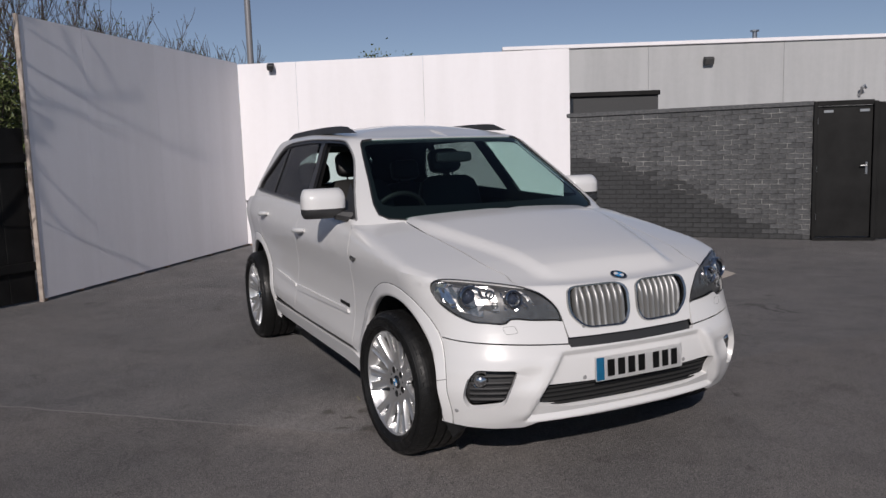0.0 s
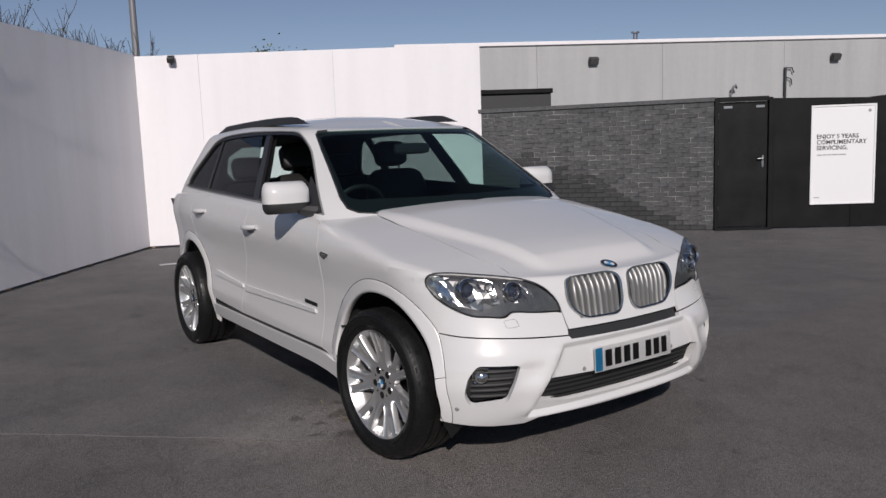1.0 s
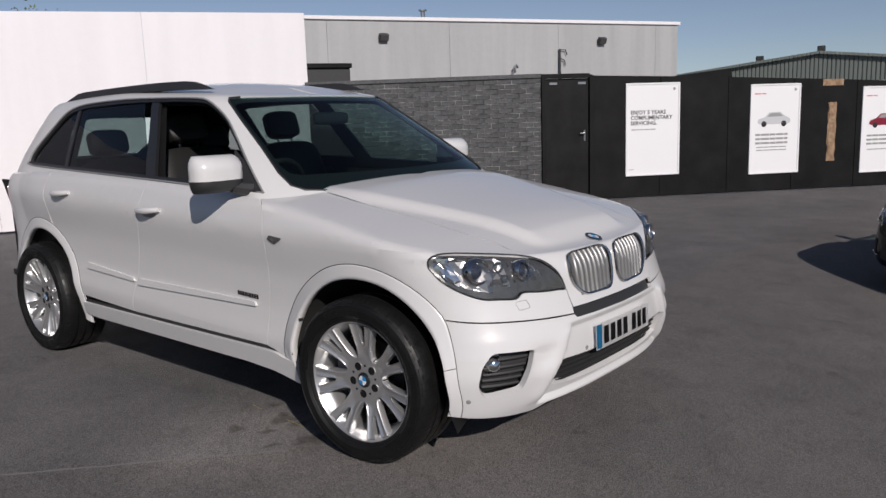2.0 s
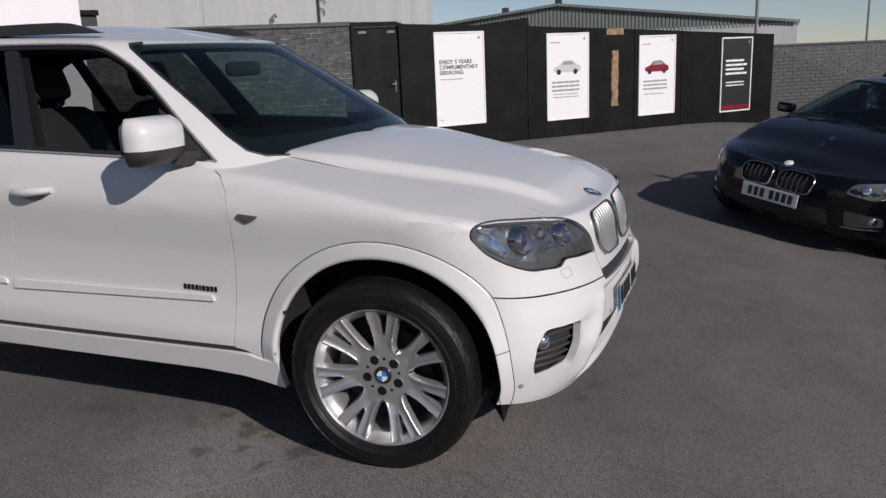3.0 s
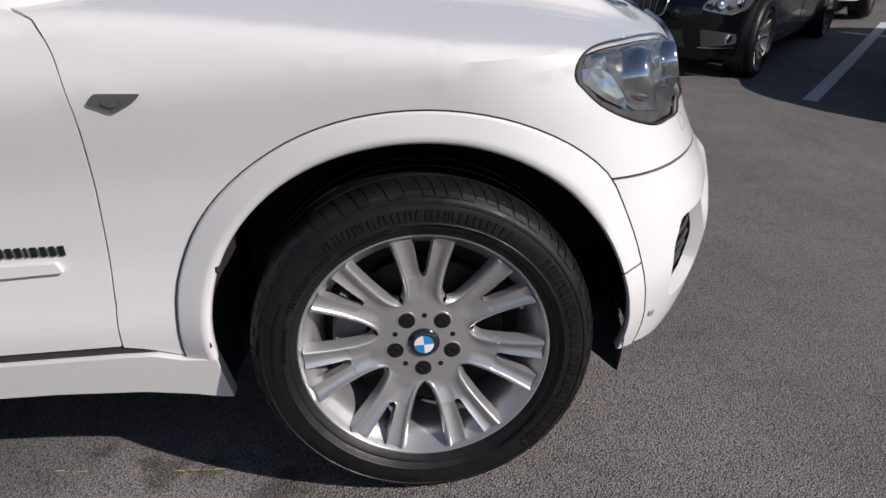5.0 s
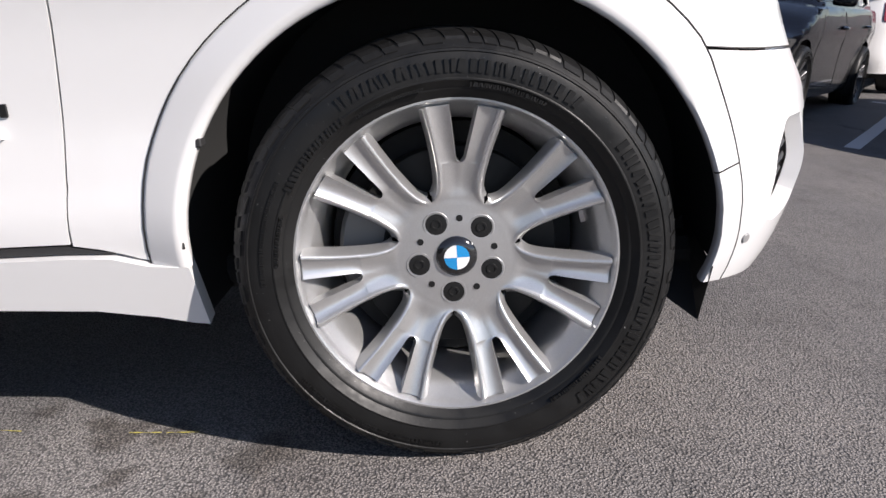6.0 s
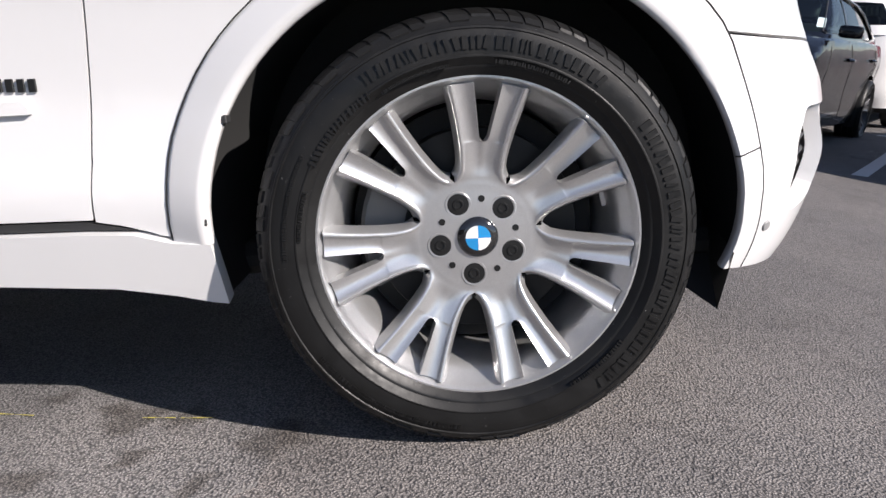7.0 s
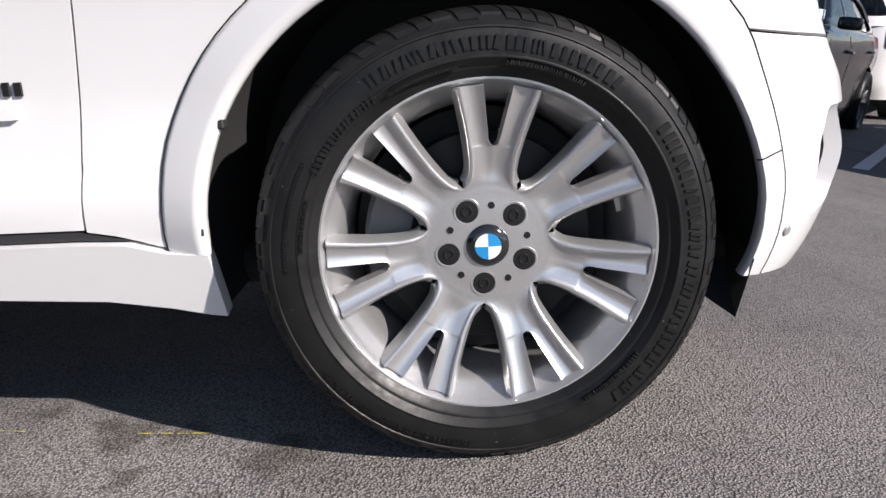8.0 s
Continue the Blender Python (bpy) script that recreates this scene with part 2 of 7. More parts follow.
hoard_black = material("black_hoarding", (0.009, 0.009, 0.010), 0.6, spec=0.2)
grain(hoard_black, 2.2, 0.003, 0.011, (0.35, 0.75), bump=0.05)
white_board = material("white_board", (0.80, 0.78, 0.80), 0.6)
streaks(white_board, (0.785, 0.765, 0.78), (0.83, 0.81, 0.83))
brick_grey = material("grey_painted_brick", (0.085, 0.088, 0.092), 0.8)
brick_tone(brick_grey, (0.055, 0.057, 0.060), (0.105, 0.107, 0.110), 0.82, 1.2)
brick_dark = material("dark_brick", (0.035, 0.036, 0.038), 0.6)
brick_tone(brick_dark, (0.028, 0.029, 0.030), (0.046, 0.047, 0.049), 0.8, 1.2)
mortar = material("mortar", (0.10, 0.10, 0.10), 0.9)
worn_mortar(mortar)
clad_grey = material("grey_cladding", (0.38, 0.385, 0.39), 0.6)
streaks(clad_grey, (0.35, 0.355, 0.36), (0.41, 0.415, 0.42), 0.4)
poster_white = material("poster_paper", (0.82, 0.82, 0.83), 0.4)
ink = material("printed_ink", (0.02, 0.02, 0.02), 0.5)
grey_ink = material("grey_ink", (0.3, 0.3, 0.3), 0.5)
timber = material("raw_timber", (0.30, 0.19, 0.11), 0.8)
grain(timber, 14, (0.20, 0.12, 0.07), (0.38, 0.26, 0.16), bump=0.2)
concrete = material("concrete", (0.35, 0.34, 0.33), 0.85)
grain(concrete, 20, 0.26, 0.40, bump=0.2)
line_white = material("road_line_paint", (0.55, 0.55, 0.55), 0.7)
cap_black = material("cap_black", (0.012, 0.012, 0.013), 0.12, coat=1.0)
roundel_blue = material("roundel_blue", (0.01, 0.23, 0.52), 0.2, coat=1.0)
roundel_white = material("roundel_white", (0.75, 0.75, 0.75), 0.2, coat=1.0)
caliper_grey = material("caliper_grey", (0.16, 0.16, 0.16), 0.5)
plate_white = material("plate_white", (0.72, 0.72, 0.72), 0.35)
plate_blue = material("plate_blue", (0.02, 0.22, 0.42), 0.35)
plate_ink = material("plate_ink", (0.012, 0.012, 0.012), 0.4)
lamp_grey = material("lamp_housing", (0.10, 0.10, 0.10), 0.28, metal=0.4)
grain(lamp_grey, 40, 0.085, 0.125, bump=0.05)
lamp_bezel = material("lamp_bezel", (0.27, 0.268, 0.265), 0.24, metal=0.9)
lamp_chrome = material("lamp_reflector", (0.62, 0.62, 0.62), 0.1, metal=1.0)
lens_dark = material("projector_lens", (0.03, 0.035, 0.05), 0.03, coat=1.0)
red_lens = material("red_lens", (0.20, 0.006, 0.010), 0.15, coat=1.0)
amber_clear = material("indicator_lens", (0.20, 0.20, 0.195), 0.12, metal=0.6, coat=1.0)
mirror_mat = material("mirror_glass", (0.8, 0.8, 0.8), 0.01, metal=1.0)
trim_grey = material("trim_grey", (0.25, 0.25, 0.25), 0.4)
door_black = material("door_black", (0.007, 0.007, 0.008), 0.55, spec=0.2)
grain(door_black, 3, 0.004, 0.011, bump=0.03)
silver_print = material("silver_print", (0.55, 0.56, 0.58), 0.4)
crimson_print = material("crimson_print", (0.22, 0.01, 0.03), 0.4)
pink_ink = material("pink_ink", (0.6, 0.2, 0.22), 0.4)
timber_weathered = material("weathered_timber", (0.33, 0.26, 0.21), 0.85)
grain(timber_weathered, 9, (0.26, 0.21, 0.18), (0.50, 0.43, 0.37), bump=0.3)
bark = material("bark", (0.07, 0.055, 0.045), 0.9)
grain(bark, 30, (0.045, 0.036, 0.030), (0.11, 0.09, 0.075), bump=0.4)
leaf_green = material("leaf_green", (0.07, 0.10, 0.03), 0.55)
leaf_tone(leaf_green)
rim_dark = material("parked_rim_grey", (0.11, 0.11, 0.115), 0.35, metal=0.6)
pole_grey = material("galvanised_grey", (0.22, 0.22, 0.23), 0.5, metal=0.3)
roof_green = material("grey_green_sheet", (0.13, 0.15, 0.14), 0.6)
sheet_tan = material("sheet_tan", (0.45, 0.40, 0.35), 0.8)
sticker_pale = material("sticker_pale", (0.55, 0.68, 0.70), 0.5)

# ---- shape tools ----
def curve(*pts):
    """A smooth function through (x, y) pairs, flat beyond the ends and without overshoot."""
    xs = np.array([p[0] for p in pts], float)
    ys = np.array([p[1] for p in pts], float)
    h = np.diff(xs)
    d = np.diff(ys) / h
    m = np.zeros(len(xs))
    for i in range(1, len(xs) - 1):
        if d[i - 1] * d[i] > 0:
            a, b = 2 * h[i] + h[i - 1], h[i] + 2 * h[i - 1]
            m[i] = (a + b) / (a / d[i - 1] + b / d[i])
    m[0], m[-1] = d[0], d[-1]

    def value(x):
        if x <= xs[0]:
            return float(ys[0])
        if x >= xs[-1]:
            return float(ys[-1])
        i = int(np.searchsorted(xs, x)) - 1
        t = (x - xs[i]) / h[i]
        return float((1 + 2 * t) * (1 - t) ** 2 * ys[i] + t * (1 - t) ** 2 * h[i] * m[i]
                     + t * t * (3 - 2 * t) * ys[i + 1] + t * t * (t - 1) * h[i] * m[i + 1])
    return value


def mix(a, b, t):
    return a + (b - a) * t


def smooth(a, b, x):
    t = min(1.0, max(0.0, (x - a) / (b - a)))
    return t * t * (3 - 2 * t)


class Wrap:
    """A car's skin as one sheet: u runs forward along the side (metres) and round the nose to the middle,
    q runs up the side (metres) and then, past the shoulder, inward over the top."""

    def __init__(self, zb, ze, width, plan, xf, xr, x0f, x0r, nf, nr, zc, spine, crown, fillet, lf=0.9, lr=0.9, bulge=None, rake=0.0):
        self.zb, self.ze, self.width, self.plan, self.xf, self.xr = zb, ze, width, plan, xf, xr
        self.x0f, self.x0r, self.nf, self.nr, self.zc, self.spine = x0f, x0r, nf, nr, zc, spine
        self.crown, self.fillet, self.lf, self.lr, self.bulge = crown, fillet, lf, lr, bulge
        self.rake = rake
        self.umin, self.umax = x0r(1.0) - lr, x0f(1.0) + lf
        self.top = 1.0

    def outline(self, u, z):
        xa, xb = self.x0r(z), self.x0f(z)
        ua, ub = self.x0r(1.0), self.x0f(1.0)
        if u > ub:
            f = (u - ub) / self.lf * math.pi / 2
            a, b, n = self.xf(z) - xb, self.width(z) * self.plan(xb), self.nf(z)
            r = (abs(math.cos(f)) ** n + abs(math.sin(f)) ** n) ** (-1 / n)
            return xb + a * r * math.sin(f), b * r * max(0.0, math.cos(f))
        if u < ua:
            f = (ua - u) / self.lr * math.pi / 2
            a, b, n = xa - self.xr(z), self.width(z - self.rake * max(0.0, -xa - 0.4)) * self.plan(xa), self.nr(z)
            r = (abs(math.cos(f)) ** n + abs(math.sin(f)) ** n) ** (-1 / n)
            return xa - a * r * math.sin(f), b * r * max(0.0, math.cos(f))
        x = mix(xa, xb, (u - ua) / (ub - ua))
        return x, self.width(z - self.rake * max(0.0, -x - 0.4)) * self.plan(x)

    def side(self, u, z):
        x, y = self.outline(u, z)
        return Vector((x, y, z))

    def cap(self, u, k):
        ze = self.ze(u)
        x, y = self.outline(u, ze)
        k = min(1.0, max(0.0, k))
        xs = min(self.spine[1], max(self.spine[0], x))
        px, py = mix(x, xs, k), y * (1 - k)
        z = ze + (self.zc(px) - ze) * (1 - (1 - k) ** self.crown)
        if self.bulge:
            z += self.bulge(px, py, k)
        return Vector((px, py, z))

    def at(self, u, q):
        """q up to ze(u) on the side; ze(u) + 1 is the spine."""
        ze, r = self.ze(u), self.fillet
        if q <= ze - r:
            return self.side(u, q)
        if q >= ze + r:
            return self.cap(u, q - ze)
        t = (q - ze + r) / (2 * r)
        a, b, c = self.side(u, ze - r), self.side(u, ze), self.cap(u, r)
        return a * (1 - t) ** 2 + b * 2 * t * (1 - t) + c * t * t

    def normal(self, u, q):
        e = 0.004
        du = self.at(min(u + e, self.umax), q) - self.at(max(u - e, self.umin), q)
        dq = self.at(u, q + e) - self.at(u, q - e)
        n = dq.cross(du)
        if n.length < 1e-9:
            return Vector((1, 0, 0))
        n.normalize()
        return n

    def off(self, u, q, d):
        return self.at(u, q) + self.normal(u, q) * d

    def u_of(self, x, z):
        """The u at which the skin has that x at that height."""
        lo, hi = self.umin, self.umax
        for _ in range(40):
            m = 0.5 * (lo + hi)
            if self.outline(m, z)[0] < x:
                lo = m
            else:
                hi = m
        return 0.5 * (lo + hi)

    def xz(self, *pts):
        return [(self.u_of(x, z), z) for x, z in pts]

def mesh_object(name, bm, material, parent=None, smooth_angle=35.0, label=""):
    data = bpy.data.meshes.new(name)
    bm.to_mesh(data)
    bm.free()
    mats = material if isinstance(material, (list, tuple)) else [material]
    for m in mats:
        data.materials.append(m)
    if smooth_angle:
        data.shade_smooth()
        data.set_sharp_from_angle(angle=radians(smooth_angle))
    ob = new(name, data)
    if parent is not None:
        ob.parent = parent
    if label:
        tagged(ob, label)
    return ob


def part(name, bm, material, parent, label="", smooth_angle=35.0):
    return mesh_object(name, bm, material, parent, smooth_angle, label)


def thing(name, label, category, m=None, group="", kind=""):
    ob = new(name)
    ob.empty_display_size = 0.1
    if m is not None:
        ob.matrix_basis = m
    return tagged(ob, label, category, group, kind)


def add_box(bm, lo, hi, bevel=0.0, m=None):
    made = bmesh.ops.create_cube(bm, size=1.0)["verts"]
    for v in made:
        v.co = Vector([mix(lo[i], hi[i], v.co[i] + 0.5) for i in range(3)])
    if bevel > 0:
        edges = list({e for v in made for e in v.link_edges})
        made = list({v for f in bmesh.ops.bevel(bm, geom=edges, offset=bevel, segments=1, profile=0.5, affect="EDGES", clamp_overlap=True)["faces"] for v in f.verts} | {v for v in made if v.is_valid})
    if m is not None:
        bmesh.ops.transform(bm, matrix=m, verts=made)
    return made


def box(lo, hi, bevel=0.0, m=None):
    bm = bmesh.new()
    add_box(bm, lo, hi, bevel, m)
    return bm


def add_lathe(bm, profile, steps=48, m=None, closed=False):
    """Turn a (radius, axial) profile round the y axis."""
    rings = []
    for i in range(steps):
        a = 2 * math.pi * i / steps
        rings.append([bm.verts.new((r * math.cos(a), y, r * math.sin(a))) for r, y in profile])
    count = len(profile)
    for i in range(steps):
        a, b = rings[i], rings[(i + 1) % steps]
        for j in range(count if closed else count - 1):
            k = (j + 1) % count
            bm.faces.new((a[j], a[k], b[k], b[j]))
    made = [v for r in rings for v in r]
    if m is not None:
        bmesh.ops.transform(bm, matrix=m, verts=made)
    return made


def add_tube(bm, points, radius, sides=6, caps=True):
    """A round bar along points; radius is a number or one a point."""
    pts = [Vector(p) for p in points]
    radii = radius if isinstance(radius, (list, tuple)) else [radius] * len(pts)
    rings, up = [], None
    for i, p in enumerate(pts):
        t = (pts[min(i + 1, len(pts) - 1)] - pts[max(i - 1, 0)])
        if t.length < 1e-9:
            t = Vector((0, 0, 1))
        t.normalize()
        if up is None:
            up = Vector((0, 0, 1)) if abs(t.z) < 0.9 else Vector((1, 0, 0))
        side = t.cross(up)
        if side.length < 1e-6:
            side = t.orthogonal()
        side.normalize()
        up = side.cross(t).normalized()
        rings.append([bm.verts.new(p + (side * math.cos(2 * math.pi * k / sides) + up * math.sin(2 * math.pi * k / sides)) * radii[i]) for k in range(sides)])
    for a, b in zip(rings, rings[1:]):
        for k in range(sides):
            bm.faces.new((a[k], a[(k + 1) % sides], b[(k + 1) % sides], b[k]))
    if caps:
        bm.faces.new(rings[0][::-1])
        bm.faces.new(rings[-1])


def grid_mesh(fn, us, vs, bm=None):
    bm = bm or bmesh.new()
    rows = [[bm.verts.new(fn(u, v)) for u in us] for v in vs]
    for a, b in zip(rows, rows[1:]):
        for i in range(len(us) - 1):
            bm.faces.new((a[i], a[i + 1], b[i + 1], b[i]))
    return bm


def rounded(points, r=0.02, steps=4, radii=None):
    """A closed outline with its corners rounded."""
    out, n = [], len(points)
    for i in range(n):
        p, a, b = Vector(points[i]), Vector(points[i - 1]), Vector(points[(i + 1) % n])
        k = radii[i] if radii else r
        da, db = (a - p), (b - p)
        k1, k2 = min(k, da.length * 0.45), min(k, db.length * 0.45)
        if k <= 0 or k1 < 1e-5 or k2 < 1e-5:
            out.append(tuple(p))
            continue
        s, e = p + da.normalized() * k1, p + db.normalized() * k2
        for j in range(steps + 1):
            t = j / steps
            out.append(tuple(s * (1 - t) ** 2 + p * 2 * t * (1 - t) + e * t * t))
    return out


def sheet(outline, cell, holes=(), cuts=()):
    """A flat mesh in (u, q) filling the outline less the holes, cut into cells so that it can be bent."""
    bm = bmesh.new()
    edges = []
    for loop in (outline, *holes):
        vs = [bm.verts.new((p[0], p[1], 0)) for p in loop]
        edges += [bm.edges.new((vs[i], vs[(i + 1) % len(vs)])) for i in range(len(vs))]
    bmesh.ops.triangle_fill(bm, edges=edges, use_beauty=True)
    lo = [min(p[i] for p in outline) for i in (0, 1)]
    hi = [max(p[i] for p in outline) for i in (0, 1)]
    cells = cell if isinstance(cell, (list, tuple)) else (cell, cell)
    marks = [set(), set()]
    for axis in (0, 1):
        n = max(1, int((hi[axis] - lo[axis]) / cells[axis]))
        for i in range(1, n):
            at = [0, 0, 0]
            at[axis] = lo[axis] + (hi[axis] - lo[axis]) * i / n
            marks[axis].add(round(at[axis], 5))
            no = [0, 0, 0]
            no[axis] = 1
            bmesh.ops.bisect_plane(bm, geom=bm.verts[:] + bm.edges[:] + bm.faces[:], plane_co=at, plane_no=no, dist=1e-6)
    for at, no in cuts:
        bmesh.ops.bisect_plane(bm, geom=bm.verts[:] + bm.edges[:] + bm.faces[:], plane_co=(*at, 0), plane_no=(*no, 0), dist=1e-6)
    keep = [(Vector(at), Vector(no).normalized()) for at, no in cuts]
    # one face a cell: drop the cuts that do not lie on the grid
    loose = []
    for e in bm.edges:
        if not e.is_boundary:
            a, b = e.verts[0].co, e.verts[1].co
            if any(abs((a.xy - at).dot(no)) < 1e-5 and abs((b.xy - at).dot(no)) < 1e-5 for at, no in keep):
                continue
            if not any(abs(a[i] - b[i]) < 2e-5 and round(a[i], 5) in marks[i] for i in (0, 1)):
                loose.append(e)
    bmesh.ops.dissolve_edges(bm, edges=loose, use_verts=False, use_face_split=False)
    bm.normal_update()
    return bm


def bend(bm, fn, thick=0.0, normal=None, flip=False, mirror=False, seam=None):
    """Bend a flat sheet by fn(u, q) -> point; with thick, give it a rim that goes inward."""
    flat = {v: (v.co.x, v.co.y) for v in bm.verts}
    rim = [e for e in bm.edges if e.is_boundary]
    inner = {}
    if thick:
        if seam is not None:
            rim = [e for e in rim if not all(abs(flat[v][0] - seam) < 1e-4 for v in e.verts)]
        for e in rim:
            for v in e.verts:
                if v not in inner:
                    u, q = flat[v]
                    inner[v] = fn(u, q) - normal(u, q) * thick
    for v, (u, q) in flat.items():
        v.co = fn(u, q)
        if seam is not None and abs(u - seam) < 1e-4:
            v.co.y = 0.0
    if thick:
        made = {v: bm.verts.new(p) for v, p in inner.items()}
        for e in rim:
            a, b = e.verts
            try:
                bm.faces.new((a, b, made[b], made[a]))
            except ValueError:
                pass
    if mirror:
        for v in bm.verts:
            v.co.y = -v.co.y
    face_out(bm)
    return bm


def face_out(bm):
    """Turn the faces of an open car panel away from the middle of the car."""
    bmesh.ops.recalc_face_normals(bm, faces=bm.faces[:])
    total = 0.0
    for f in bm.faces:
        c = f.calc_center_median()
        way = Vector((c.x - min(0.0, max(-3.0, c.x)), c.y, c.z - 0.75))
        total += f.normal.dot(way.normalized() if way.length > 1e-6 else way) * f.calc_area()
    if total < 0:
        bmesh.ops.reverse_faces(bm, faces=bm.faces[:])
    return bm


def both_halves(bm):
    """Join a right half with its mirror image across y = 0."""
    for v in bm.verts:
        if abs(v.co.y) < 0.012:
            v.co.y = 0.0
    twin = bm.copy()
    for v in twin.verts:
        v.co.y = -v.co.y
    data = bpy.data.meshes.new("half")
    twin.to_mesh(data)
    twin.free()
    bm.from_mesh(data)
    bpy.data.meshes.remove(data)
    bmesh.ops.remove_doubles(bm, verts=[v for v in bm.verts if abs(v.co.y) < 1e-6], dist=0.003)
    return face_out(bm)


def arc(cx, cz, rx, rz, a0, a1, n):
    return [(cx + rx * math.cos(radians(mix(a0, a1, i / n))), cz + rz * math.sin(radians(mix(a0, a1, i / n)))) for i in range(n + 1)]


def spline(points, steps=4):
    """A smooth open line through points (Catmull-Rom)."""
    p = [Vector(q) for q in points]
    p = [p[0] * 2 - p[1], *p, p[-1] * 2 - p[-2]]
    out = []
    for i in range(1, len(p) - 2):
        for j in range(steps):
            t = j / steps
            a, b, c, d = p[i - 1], p[i], p[i + 1], p[i + 2]
            out.append(tuple(0.5 * ((2 * b) + (c - a) * t + (2 * a - 5 * b + 4 * c - d) * t * t + (3 * b - a - 3 * c + d) * t ** 3)))
    out.append(tuple(p[-2]))
    return out


def inset(loop, d):
    """A loop moved inward by d (outward when negative)."""
    n, out = len(loop), []
    area = sum(loop[i][0] * loop[(i + 1) % n][1] - loop[(i + 1) % n][0] * loop[i][1] for i in range(n))
    s = 1.0 if area > 0 else -1.0
    for i in range(n):
        a, b, c = Vector(loop[i - 1]), Vector(loop[i]), Vector(loop[(i + 1) % n])
        e, f = (b - a), (c - b)
        if e.length < 1e-7:
            e = f
        if f.length < 1e-7:
            f = e
        e.normalize(), f.normalize()
        m = Vector((-e.y - f.y, e.x + f.x))
        k = 1.0 + e.dot(f)
        m = m / max(k, 0.4)
        out.append(tuple(b + m * d * s))
    return out

# ---- the yard ----
slope_x = curve((0.2, 0.0), (1.0, -0.09), (1.75, -0.22), (2.4, -0.32), (3.7, -0.47), (5.5, -0.62), (9.0, -0.75))


def ground_z(x, y):
    return slope_x(x) - 0.003 * max(0.0, min(y, 30.0)) * smooth(-5.0, 1.0, x)


def ground_sheet():
    xs = sorted({*np.linspace(-12, 14, 66), *np.linspace(-60, -12, 9), *np.linspace(14, 60, 9), -1500.0, -300.0, 300.0, 1500.0})
    ys = sorted({*np.linspace(-8, 20, 66), *np.linspace(-60, -8, 9), *np.linspace(20, 70, 9), -1500.0, -300.0, 300.0, 1500.0})
    bm = grid_mesh(lambda x, y: Vector((x, y, ground_z(x, y))), xs, ys)
    return tagged(mesh_object("ground", bm, asphalt, smooth_angle=60), "dark grey weathered asphalt yard with stains and repairs", "ground", kind="structure")


ground_sheet()


def run(a, b, s, out=0.0, z=0.0):
    """A point s metres along the wall line a-b, out metres in front of it (to its right)."""
    a, b = Vector(a), Vector(b)
    d = (b - a).normalized()
    p = a + d * s + Vector((d.y, -d.x)) * out
    return Vector((p.x, p.y, z))


def wall_frame(a, b):
    """Axes of a wall line: x along it, -y in front of it, z up."""
    ang = math.degrees(math.atan2(b[1] - a[1], b[0] - a[0]))
    return pose(a[0], a[1], 0, 0, 0, ang)


LEFT_A, CORNER, WHITE_B = (-5.91, -2.58), (-9.80, 0.45), (-7.60, 5.49)
DOOR_A, HOARD_B = (-4.56, 7.64), (1.48, 15.10)


def board_wall(name, a, b, joints, top_a, top_b, label):
    """A wall of painted boards, each a panel, on a timber frame."""
    m = wall_frame(a, b)
    length = (Vector(b) - Vector(a)).length
    root = thing(name, label, "wall", m, kind="structure")
    stops = [0.0, *joints, length]
    for i, (s, e) in enumerate(zip(stops, stops[1:])):
        bm = bmesh.new()
        add_box(bm, (s + 0.0015, 0, 0.03), (e - 0.0015, 0.018, 1.0), 0.002)
        for v in bm.verts:
            if v.co.z > 0.5:
                v.co.z = mix(top_a, top_b, v.co.x / length)
            else:
                w = m @ Vector((v.co.x, 0, 0))
                v.co.z = ground_z(w.x, w.y) + 0.035
        part("panel", bm, white_board, root)
    for s in np.arange(0.05, length, 0.61):
        part("timber_stud", box((s - 0.02, 0.019, 0.0), (s + 0.025, 0.09, mix(top_a, top_b, s / length) - 0.04), 0.003), timber, root)
    return root


wall_left = board_wall("wall_left", LEFT_A, CORNER, (1.0, 2.49, 3.72), 3.02, 3.02, "tall white-painted plywood board wall, shaded and marked with tree shadow")
wall_back = board_wall("wall_back", CORNER, WHITE_B, (0.95, 3.05), 3.0, 3.12, "tall bright white-painted board wall in full sun")

# the brick wall, its coping and its courses
BRICK_A, BRICK_B = WHITE_B, DOOR_A
brick_len = (Vector(BRICK_B) - Vector(BRICK_A)).length
wall_brick = thing("wall_brick", "dark grey painted brick wall with flat coping, worn joints and a darker tone below a slanting edge", "wall", wall_frame(BRICK_A, BRICK_B), kind="structure")
part("mortar_core", box((-1.5, -0.003, -0.1), (brick_len, 0.22, 1.97)), mortar, wall_brick)
part("coping", box((-1.5, -0.03, 1.975), (brick_len + 0.02, 0.25, 2.04), 0.006), brick_grey, wall_brick)

# the hoarding
hoard_len = 9.58
hoard_top = curve((0, 2.02), (3.2, 1.92), (9.58, 1.645))
hoarding = thing("wall_hoarding", "matt black painted timber hoarding with poster frames", "wall", wall_frame(DOOR_A, HOARD_B), kind="structure")
hm = hoarding.matrix_basis.copy()
for s, e in ((0.86, 2.05), (2.05, 3.27), (3.27, 4.49), (4.49, 5.71), (5.71, 6.93), (6.93, 8.15), (8.15, 9.58)):
    bm = box((s + 0.002, 0.0, 0.0), (e - 0.002, 0.05, 1.0), 0.003)
    for v in bm.verts:
        w = hm @ Vector((v.co.x, 0, 0))
        v.co.z = hoard_top(v.co.x) if v.co.z > 0.5 else ground_z(w.x, w.y) + 0.02
    part("panel", bm, hoard_black, hoarding)

